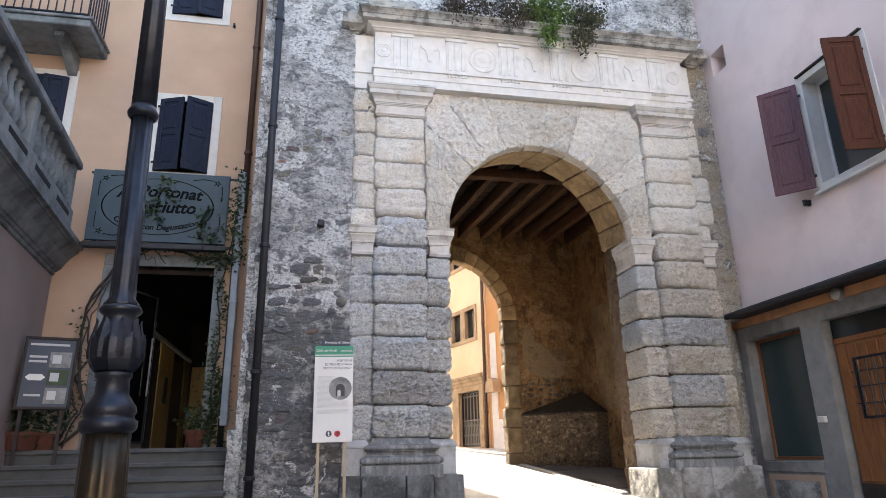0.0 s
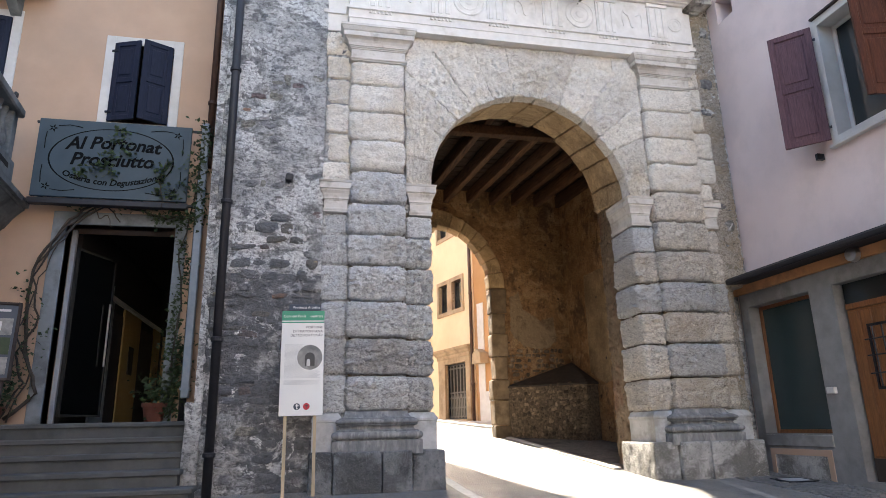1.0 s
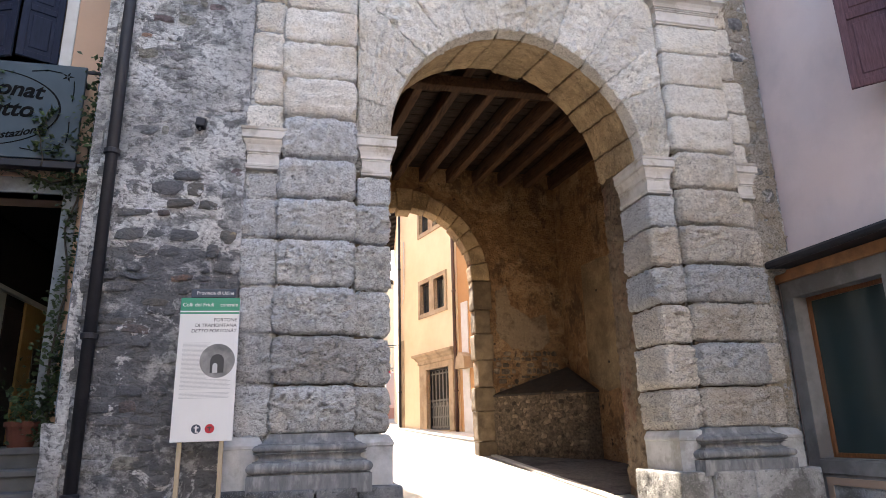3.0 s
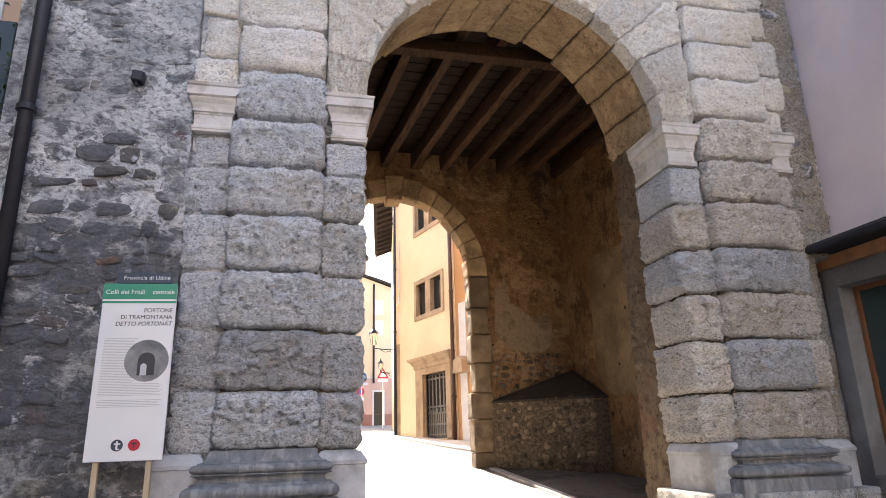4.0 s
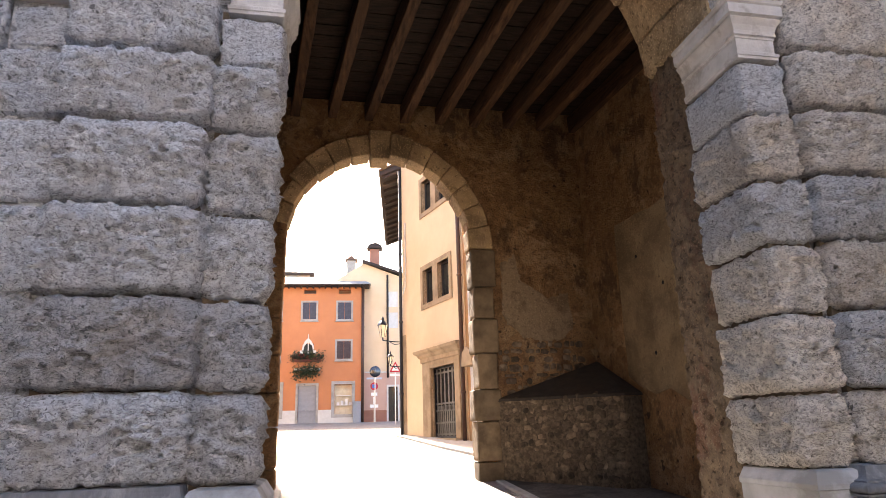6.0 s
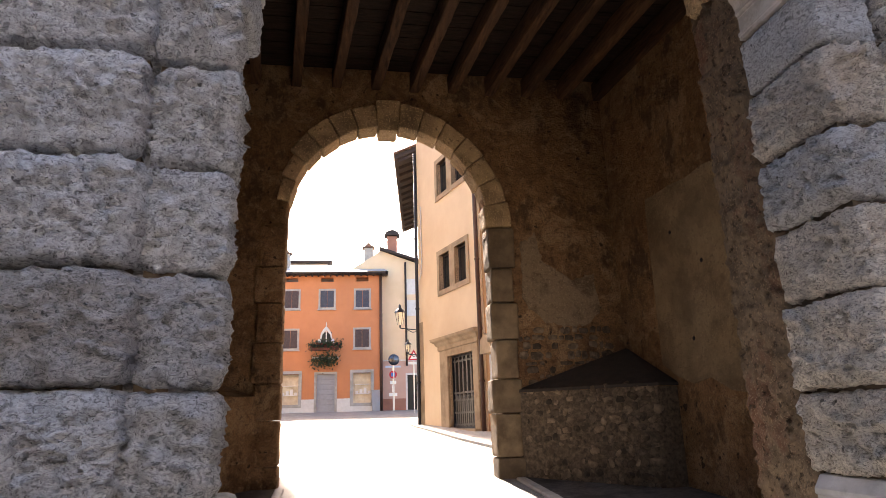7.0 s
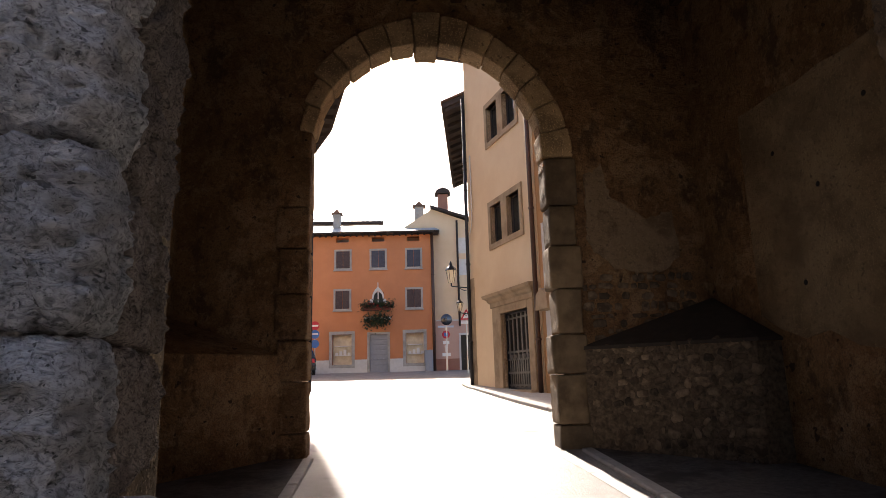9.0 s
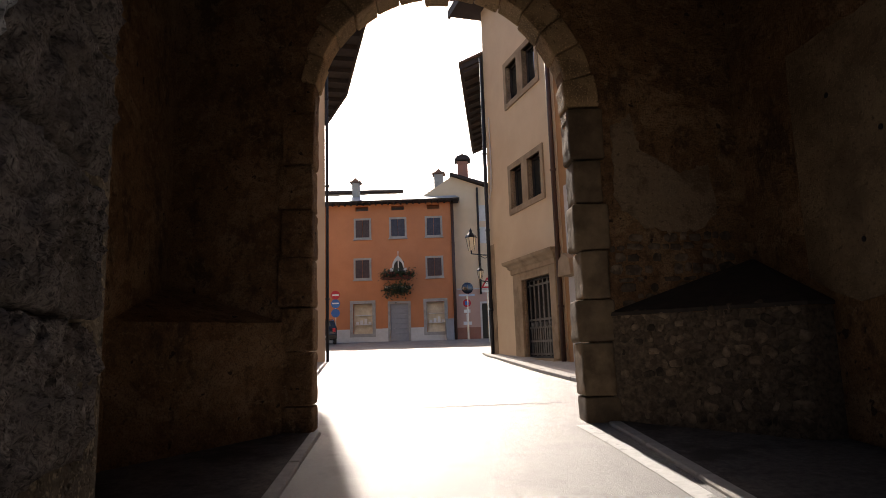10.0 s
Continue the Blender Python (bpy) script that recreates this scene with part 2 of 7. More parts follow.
M_SHOPSTONE = mat("grey_shopfront_stone", (0.20, 0.196, 0.197), (0.27, 0.266, 0.263), 5, 0.85, 0.3, 40, 0.006, (0.155, 0.15, 0.147), 1.5, 0.56, 0.14)
M_CORNICE = mat("lichened_cornice_stone", (0.30, 0.28, 0.25), (0.48, 0.45, 0.40), 9, 0.9, 0.6, 30, 0.010, (0.15, 0.14, 0.125), 2.6, 0.51, 0.10)
M_OCHRE = mat("ochre_rubble_stone", (0.26, 0.22, 0.16), (0.36, 0.31, 0.235), 12, 0.92, 0.8, 28, 0.02, rand=0.2)
M_CORE = mat("tan_rubble_core", (0.108, 0.075, 0.047), (0.215, 0.155, 0.10), 7, 0.95, 1.0, 16, 0.016, (0.15, 0.075, 0.045), 1.5, 0.58, 0.1, 0.4, 22)
M_JOINT = mat("brown_joint_mortar", (0.085, 0.06, 0.037), (0.16, 0.12, 0.08), 12, 0.95, 0.8, 30, 0.006)
M_ROUGHWALL = mat("rough_arch_core", (0.30, 0.225, 0.14), (0.44, 0.34, 0.22), 9, 0.95, 1.0, 12, 0.08, (0.16, 0.12, 0.08), 1.8, 0.55, 0.2, 0.5, 14)
M_PATCH = mat("repaired_plaster", (0.235, 0.160, 0.085), (0.355, 0.252, 0.143), 3, 0.95, 0.8, 16, 0.012, (0.155, 0.10, 0.052), 1.6, 0.51, 0.16, 0.3, 34)
M_PALEPLASTER = mat("grey_tan_plaster", (0.24, 0.16, 0.09), (0.37, 0.265, 0.165), 3.5, 0.95, 0.8, 20, 0.01, (0.16, 0.10, 0.053), 3.5, 0.53, 0.12, 0.3, 30)
M_COBBLE = mat("field_cobble", (0.115, 0.078, 0.048), (0.28, 0.20, 0.13), 14, 0.92, 0.8, 26, 0.012, (0.085, 0.058, 0.036), 5.0, 0.53, 0.10, rand=0.5)
M_BED = mat("dark_crumbled_mortar", (0.06, 0.042, 0.027), (0.21, 0.15, 0.095), 22, 0.95, 0.8, 30, 0.02)
M_SLATE = mat("dark_ledge_render", (0.04, 0.029, 0.021), (0.065, 0.047, 0.034), 8, 0.9, 0.4, 20, 0.01)
M_BEAM = mat("weathered_oak_beam", (0.034, 0.015, 0.008), (0.135, 0.066, 0.031), 5, 0.88, 0.6, 30, 0.012, (0.075, 0.038, 0.02), 1.6, 0.55, 0.2, rand=0.3, streak=(6, 0.7, 6), spec=0.25)
# board colour sunk to near black to hold the shade under the ceiling
M_PLANK = mat("unlit_ceiling_board", (0.010, 0.006, 0.004), (0.030, 0.017, 0.011), 5, 0.9, 0.5, 30, 0.01, rand=0.35, streak=(1, 6, 6), spec=0.2)
M_PEACH = mat("peach_render", (0.46, 0.31, 0.222), (0.515, 0.355, 0.258), 1.2, 0.9, 0.2, 60, 0.005, (0.42, 0.295, 0.22), 0.7, 0.58, 0.3)
M_PINK = mat("lilac_pink_render", (0.70, 0.575, 0.555), (0.75, 0.625, 0.60), 1.1, 0.92, 0.25, 60, 0.004, (0.645, 0.535, 0.52), 0.9, 0.55, 0.16)
M_LEFTWALL = mat("mauve_render", (0.27, 0.205, 0.19), (0.31, 0.24, 0.22), 1.2, 0.92, 0.2, 60, 0.005)
M_YELLOW = mat("yellow_ochre_render", (0.70, 0.547, 0.367), (0.75, 0.592, 0.407), 1.3, 0.9, 0.2, 50, 0.005, (0.66, 0.49, 0.312), 0.5, 0.57, 0.25)
M_ORANGE = mat("orange_render", (0.50, 0.19, 0.082), (0.56, 0.225, 0.10), 0.9, 0.9, 0.2, 40, 0.005, (0.47, 0.185, 0.085), 0.4, 0.57, 0.25)
M_CREAM = mat("cream_render", (0.66, 0.50, 0.33), (0.72, 0.555, 0.38), 0.9, 0.9, 0.2, 40, 0.005)
M_ROSE = mat("rose_render", (0.52, 0.33, 0.26), (0.58, 0.38, 0.31), 0.9, 0.9, 0.2, 40, 0.005)
M_DADO = mat("brown_red_dado", (0.30, 0.13, 0.09), (0.36, 0.17, 0.12), 1.5, 0.9, 0.2, 40, 0.005)
M_REDHOUSE = mat("rust_render", (0.45, 0.235, 0.095), (0.52, 0.285, 0.13), 1.2, 0.9, 0.2, 40, 0.005)
M_STONEGREY = mat("grey_stone_trim", (0.31, 0.295, 0.27), (0.40, 0.38, 0.355), 5, 0.85, 0.3, 40, 0.006, (0.25, 0.235, 0.21), 1.5, 0.6, 0.2)
M_SANDSTONE = mat("sandstone_trim", (0.33, 0.235, 0.145), (0.42, 0.31, 0.20), 4, 0.88, 0.3, 35, 0.006, (0.25, 0.175, 0.105), 1.6, 0.56, 0.16)
# ring of the inner arch: bounced light lightens and warms this stone's colour
M_RING = mat("bounce_lit_dressed_stone", (0.36, 0.235, 0.115), (0.51, 0.35, 0.19), 6, 0.9, 0.8, 22, 0.008, (0.19, 0.125, 0.065), 1.8, 0.55, 0.2, 0.3, 18, rand=0.2)
M_IMPOST = mat("weathered_white_limestone", (0.54, 0.51, 0.475), (0.68, 0.65, 0.61), 8, 0.85, 0.5, 36, 0.010, (0.42, 0.385, 0.34), 4.0, 0.56, 0.10)
M_OLDSTONE = mat("sooty_balcony_stone", (0.15, 0.165, 0.17), (0.235, 0.25, 0.255), 5, 0.9, 0.4, 25, 0.006, (0.085, 0.092, 0.094), 2.2, 0.56, 0.18)
# jambs of the inner arch: brown stone with their shadow in the colour
M_JAMB = mat("shadowed_jamb_sandstone", (0.175, 0.115, 0.064), (0.28, 0.195, 0.112), 4, 0.9, 0.6, 12, 0.010, (0.11, 0.072, 0.04), 2.2, 0.53, 0.2, rand=0.25)
# brown soffit stone; warm light off the sunlit road is mixed into its colour
M_SOFFIT = mat("bounce_warmed_brown_stone", (0.36, 0.25, 0.135), (0.56, 0.41, 0.24), 8, 0.93, 1.0, 18, 0.022, (0.21, 0.14, 0.075), 1.8, 0.54, 0.2, 0.4, 20, rand=0.15)
# colour set for the light an unseen block throws on the gate
M_PALEHOUSE = mat("pale_sand_render", (0.40, 0.37, 0.33), (0.45, 0.42, 0.38), 1.2, 0.9, 0.2, 50, 0.005)
M_FASCIA = mat("orange_brown_paint", (0.42, 0.20, 0.085), (0.50, 0.25, 0.115), 3, 0.8, 0.2, 50, 0.004, (0.30, 0.15, 0.075), 2.0, 0.57, 0.14)
M_NEUTRAL = mat("grey_beige_render", (0.36, 0.35, 0.33), (0.42, 0.41, 0.39), 1.2, 0.9, 0.2, 50, 0.005)
# door stone coloured dark blue-grey to hold the shade of its nook
M_DOORSTONE = mat("nook_shaded_door_stone", (0.165, 0.19, 0.215), (0.235, 0.262, 0.285), 5, 0.85, 0.3, 40, 0.006, (0.12, 0.132, 0.145), 2.0, 0.56, 0.14)
M_PALE = mat("pale_stone_trim", (0.55, 0.53, 0.50), (0.64, 0.62, 0.60), 5, 0.85, 0.3, 40, 0.006)
M_TREAD = mat("grey_step_stone", (0.065, 0.069, 0.071), (0.108, 0.112, 0.112), 4, 0.8, 0.4, 40, 0.006, (0.09, 0.09, 0.09), 1.8, 0.56, 0.2)
M_DARKPAVE = mat("dark_passage_paving", (0.09, 0.078, 0.068), (0.16, 0.14, 0.122), 20, 0.92, 0.6, 60, 0.006, (0.06, 0.052, 0.045), 1.5, 0.54, 0.12, spec=0.2)
M_KERB = mat("kerb_stone", (0.34, 0.32, 0.29), (0.45, 0.42, 0.38), 10, 0.8, 0.4, 40, 0.008)
M_LINE = mat("worn_road_paint", (0.55, 0.55, 0.53), (0.72, 0.72, 0.70), 12, 0.7, 0.3, 60, 0.003, (0.25, 0.25, 0.24), 6, 0.6, 0.1)
M_SETT = mat("dark_sett", (0.10, 0.10, 0.10), (0.17, 0.165, 0.16), 20, 0.75, 0.5, 50, 0.006, rand=0.25)
M_IRON = mat("black_cast_iron", (0.022, 0.026, 0.036), (0.036, 0.041, 0.054), 20, 0.40, 0.15, 80, 0.002, metal=0.75)
M_GATEIRON = mat("grey_painted_iron", (0.075, 0.072, 0.068), (0.11, 0.105, 0.10), 14, 0.5, 0.2, 60, 0.003, metal=0.3)
M_LAMPBASE = mat("bronze_painted_iron", (0.036, 0.030, 0.022), (0.058, 0.048, 0.034), 14, 0.36, 0.2, 70, 0.003, metal=0.8)
M_PIPE = mat("black_pipe", (0.012, 0.012, 0.017), (0.02, 0.02, 0.026), 10, 0.6, 0.1, 60, 0.002)
M_BROWNPIPE = mat("brown_copper_pipe", (0.055, 0.024, 0.016), (0.085, 0.04, 0.026), 8, 0.5, 0.1, 60, 0.002)
M_GREYPIPE = mat("grey_zinc_pipe", (0.20, 0.25, 0.30), (0.27, 0.32, 0.37), 8, 0.5, 0.1, 60, 0.002)
M_NAVY = mat("navy_shutter_paint", (0.009, 0.012, 0.026), (0.015, 0.020, 0.042), 8, 0.6, 0.2, 60, 0.003, streak=(6, 6, 1), spec=0.2)
M_RED = mat("red_brown_stained_wood", (0.045, 0.014, 0.008), (0.105, 0.036, 0.020), 7, 0.6, 0.3, 40, 0.004, streak=(12, 12, 1), spec=0.2)
M_PLUM = mat("plum_faded_wood", (0.085, 0.042, 0.052), (0.15, 0.08, 0.092), 7, 0.65, 0.3, 40, 0.004, streak=(12, 12, 1), spec=0.2)
M_DOORWOOD = mat("varnished_chestnut", (0.14, 0.05, 0.016), (0.27, 0.105, 0.035), 6, 0.45, 0.2, 30, 0.004, streak=(10, 10, 0.8))
M_GREYDOOR = mat("grey_door_paint", (0.25, 0.26, 0.29), (0.29, 0.30, 0.33), 5, 0.6, 0.1, 40, 0.003)
M_DARKSH = mat("dark_louvre_paint", (0.045, 0.024, 0.024), (0.07, 0.04, 0.038), 5, 0.6, 0.2, 40, 0.003)
M_BLUESH = mat("slate_blue_louvre_paint", (0.036, 0.037, 0.055), (0.055, 0.056, 0.078), 5, 0.6, 0.2, 40, 0.003)
# near black: the darkness of unlit rooms and recesses is put into this colour
M_DARK = mat("unlit_near_black", (0.012, 0.011, 0.010), (0.019, 0.017, 0.016), 3, 0.9, 0.1, 30, 0.003)
M_HONEY = mat("honey_pine", (0.34, 0.21, 0.07), (0.43, 0.28, 0.105), 5, 0.5, 0.2, 30, 0.003, streak=(10, 10, 0.8))
M_SIGN = mat("grey_blue_sign_paint", (0.030, 0.052, 0.070), (0.044, 0.070, 0.090), 3, 0.6, 0.15, 40, 0.003)
M_INK = mat("black_sign_paint", (0.006, 0.006, 0.007), (0.009, 0.009, 0.01), 20, 0.95, 0.0, spec=0.1)
M_PANEL = mat("white_panel_print", (0.74, 0.74, 0.73), (0.78, 0.78, 0.77), 3, 0.45, 0.0)
M_GREEN = mat("green_panel_print", (0.02, 0.26, 0.15), (0.025, 0.29, 0.17), 3, 0.45, 0.0)
M_SLATEPRINT = mat("slate_blue_print", (0.035, 0.05, 0.075), (0.045, 0.06, 0.085), 3, 0.5, 0.0)
M_GREYPRINT = mat("grey_text_print", (0.46, 0.47, 0.48), (0.52, 0.53, 0.54), 3, 0.5, 0.0)
M_DARKPRINT = mat("dark_text_print", (0.03, 0.03, 0.035), (0.04, 0.04, 0.045), 3, 0.5, 0.0)
M_REDPRINT = mat("red_print", (0.50, 0.015, 0.03), (0.55, 0.02, 0.04), 3, 0.5, 0.0)
M_BLUEPRINT = mat("blue_sign_print", (0.015, 0.12, 0.42), (0.02, 0.14, 0.46), 3, 0.5, 0.0)
M_PALEBLUE = mat("pale_blue_print", (0.42, 0.50, 0.62), (0.48, 0.56, 0.68), 3, 0.5, 0.0)
M_PHOTO = mat("faded_photo_print", (0.11, 0.115, 0.12), (0.27, 0.27, 0.27), 9, 0.45, 0.0)
M_PLINTHDARK = mat("blackened_plinth_stone", (0.12, 0.128, 0.138), (0.235, 0.243, 0.252), 9, 0.88, 0.9, 30, 0.012, (0.05, 0.053, 0.055), 1.7, 0.49, 0.10, 0.3, 40, light=(0.42, 0.43, 0.44))
M_POST = mat("pale_pine_post", (0.42, 0.33, 0.21), (0.55, 0.45, 0.31), 6, 0.7, 0.2, 40, 0.003, streak=(10, 10, 1))
M_TERRA = mat("terracotta", (0.085, 0.024, 0.016), (0.13, 0.042, 0.026), 8, 0.85, 0.2, 40, 0.004)
M_ROOF = mat("grey_roof_sheet", (0.24, 0.25, 0.26), (0.32, 0.33, 0.34), 3, 0.6, 0.2, 30, 0.005)
M_TILE = mat("aged_roof_tile", (0.13, 0.075, 0.055), (0.21, 0.12, 0.085), 6, 0.85, 0.4, 20, 0.01, rand=0.2)
M_EAVE = mat("dark_eave_board", (0.026, 0.018, 0.016), (0.045, 0.031, 0.027), 5, 0.8, 0.2, 30, 0.004)
M_LEAF = mat("ivy_leaf", (0.014, 0.033, 0.010), (0.036, 0.066, 0.018), 9, 0.6, 0.0, rand=0.35, island=True)
M_LEAFLIGHT = mat("fresh_ivy_leaf", (0.07, 0.14, 0.02), (0.13, 0.20, 0.04), 9, 0.55, 0.0, rand=0.3, island=True)
M_DRY = mat("dry_stem_leaf", (0.055, 0.045, 0.03), (0.10, 0.08, 0.055), 9, 0.8, 0.0, rand=0.3, island=True)
M_OLIVE = mat("olive_creeper_leaf", (0.05, 0.055, 0.022), (0.095, 0.09, 0.04), 9, 0.7, 0.0, rand=0.35, island=True)
M_STEM = mat("vine_bark", (0.035, 0.028, 0.024), (0.075, 0.06, 0.05), 20, 0.9, 0.4, 60, 0.004)
M_LEAFDARK = mat("dark_geranium_leaf", (0.012, 0.026, 0.010), (0.028, 0.05, 0.018), 9, 0.6, 0.0, rand=0.35, island=True)
M_FLOWER = mat("red_geranium", (0.35, 0.02, 0.02), (0.45, 0.05, 0.04), 9, 0.6, 0.0)
M_CHROME = mat("brushed_steel", (0.55, 0.55, 0.55), (0.6, 0.6, 0.6), 10, 0.3, 0.0, metal=1.0)
M_CAR = mat("black_car_paint", (0.012, 0.013, 0.016), (0.016, 0.017, 0.02), 3, 0.2, 0.0)
M_TYRE = mat("tyre_rubber", (0.015, 0.015, 0.015), (0.02, 0.02, 0.02), 3, 0.8, 0.0)
M_SHOPGOODS = mat("shop_window_display", (0.80, 0.74, 0.58), (0.55, 0.47, 0.33), 2.2, 0.7, 0.0)


def glass(name, tint, rough=0.03):
    m = bpy.data.materials.new(name)
    m.use_nodes = True
    b = m.node_tree.nodes["Principled BSDF"]
    b.inputs["Base Color"].default_value = (*tint, 1)
    b.inputs["Roughness"].default_value = rough
    b.inputs["Specular IOR Level"].default_value = 0.6
    return m


M_PANE = glass("dark_window_glass", (0.02, 0.026, 0.028))
M_PANE2 = glass("green_grey_window_glass", (0.035, 0.055, 0.055), 0.08)
M_PANEDIM = glass("dim_door_glass", (0.004, 0.0045, 0.005), 0.06)
M_PANEDIM.node_tree.nodes["Principled BSDF"].inputs["Specular IOR Level"].default_value = 0.25
M_MIRROR = glass("convex_mirror", (0.10, 0.10, 0.11), 0.12)
M_MIRROR.node_tree.nodes["Principled BSDF"].inputs["Metallic"].default_value = 1.0
M_LAMPGLASS = mat("frosted_lamp_glass", (0.62, 0.60, 0.52), (0.70, 0.68, 0.60), 5, 0.3, 0.0)


# ---- mesh helpers ----
def part(name, bm, material, parent=None, label="", smooth=False):
    """Link a bmesh as one mesh object under a thing or part."""
    bmesh.ops.recalc_face_normals(bm, faces=bm.faces)
    me = bpy.data.meshes.new(name)
    bm.to_mesh(me)
    bm.free()
    me.materials.append(material)
    if smooth:
        me.polygons.foreach_set("use_smooth", [True] * len(me.polygons))
    ob = new(name, me)
    if parent is not None:
        ob.parent = parent
    if label:
        ob["label"] = label
    return ob


def thing(name, label, category, m=None, group="", kind=""):
    ob = new(name)
    if m is not None:
        ob.matrix_basis = m
    return tagged(ob, label, category, group, kind)


def BM():
    return bmesh.new()


def box(bm, x0, x1, y0, y1, z0, z1, bev=0.0):
    b2 = bmesh.new() if bev else bm
    v = [b2.verts.new((x, y, z)) for x in (x0, x1) for y in (y0, y1) for z in (z0, z1)]
    for f in ((0, 1, 3, 2), (4, 6, 7, 5), (0, 4, 5, 1), (2, 3, 7, 6), (0, 2, 6, 4), (1, 5, 7, 3)):
        b2.faces.new([v[i] for i in f])
    if bev:
        bmesh.ops.bevel(b2, geom=list(b2.edges), offset=bev, segments=1, affect="EDGES")
        me = bpy.data.meshes.new("tmp")
        b2.to_mesh(me)
        b2.free()
        bm.from_mesh(me)
        bpy.data.meshes.remove(me)
    return bm


def boxed(*a, bev=0.0):
    return box(bmesh.new(), *a, bev=bev)


def lathe(bm, prof, x=0.0, y=0.0, n=24, flute=0, depth=0.0):
    """Turn (radius, z) pairs about a vertical axis."""
    rings = []
    for r, z in prof:
        ring = []
        for i in range(n):
            a = 2 * math.pi * i / n
            k = r * (1 - depth * (0.5 + 0.5 * math.cos(flute * a))) if flute else r
            ring.append(bm.verts.new((x + k * math.cos(a), y + k * math.sin(a), z)))
        rings.append(ring)
    for p, q in zip(rings, rings[1:]):
        for i in range(n):
            bm.faces.new((p[i], p[(i + 1) % n], q[(i + 1) % n], q[i]))
    bm.faces.new(rings[0][::-1])
    bm.faces.new(rings[-1])
    return bm


def tube(bm, pts, r, n=8, r_end=None):
    """A round tube along points."""
    pts = [Vector(p) for p in pts]
    rings = []
    for i, p in enumerate(pts):
        d = (pts[min(i + 1, len(pts) - 1)] - pts[max(i - 1, 0)]).normalized()
        u = d.cross(Vector((0.31, 0.17, 0.93))).normalized()
        w = d.cross(u)
        rr = r if r_end is None else r + (r_end - r) * i / (len(pts) - 1)
        rings.append([bm.verts.new(p + rr * (math.cos(6.2832 * k / n) * u + math.sin(6.2832 * k / n) * w)) for k in range(n)])
    for p, q in zip(rings, rings[1:]):
        for i in range(n):
            bm.faces.new((p[i], p[(i + 1) % n], q[(i + 1) % n], q[i]))
    bm.faces.new(rings[0][::-1])
    bm.faces.new(rings[-1])
    return bm


def mould(bm, x0, x1, yf, yb, prof):
    """A moulding with returns: (outward, z) pairs round a block that faces -y."""
    rings = [[bm.verts.new(c) for c in ((x0 - o, yb, z), (x0 - o, yf - o, z), (x1 + o, yf - o, z), (x1 + o, yb, z))] for o, z in prof]
    for p, q in zip(rings, rings[1:]):
        for i in range(3):
            bm.faces.new((p[i], p[i + 1], q[i + 1], q[i]))
    bm.faces.new(rings[0][::-1])
    bm.faces.new(rings[-1])
    return bm


def prism(bm, poly, y0, y1):
    """Extrude an (x, z) outline from y0 to y1."""
    a = [bm.verts.new((x, y0, z)) for x, z in poly]
    b = [bm.verts.new((x, y1, z)) for x, z in poly]
    bm.faces.new(a)
    bm.faces.new(b[::-1])
    for i in range(len(poly)):
        j = (i + 1) % len(poly)
        bm.faces.new((a[i], b[i], b[j], a[j]))
    return bm


def steps_of(a, b, r, cell):
    n = max(1, int(round((b - a - 2 * r) / cell)))
    return [a, a + 0.3 * r] + [a + r + (b - a - 2 * r) * i / n for i in range(n + 1)] + [b - 0.3 * r, b]


def chipped(s, k):
    """Height of a surface knocked into flat tilted chips, about 1 / k metres across."""
    v = Vector((s.x * k, s.y * k, s.z * k * 1.45))
    v += 0.35 * noise.noise_vector(v * 0.8)
    c = noise.voronoi(v)[1][0]
    r = noise.noise_vector(c * 5.37)
    return 0.55 * noise.noise(c * 3.71) + 1.5 * (v - c).dot(r)


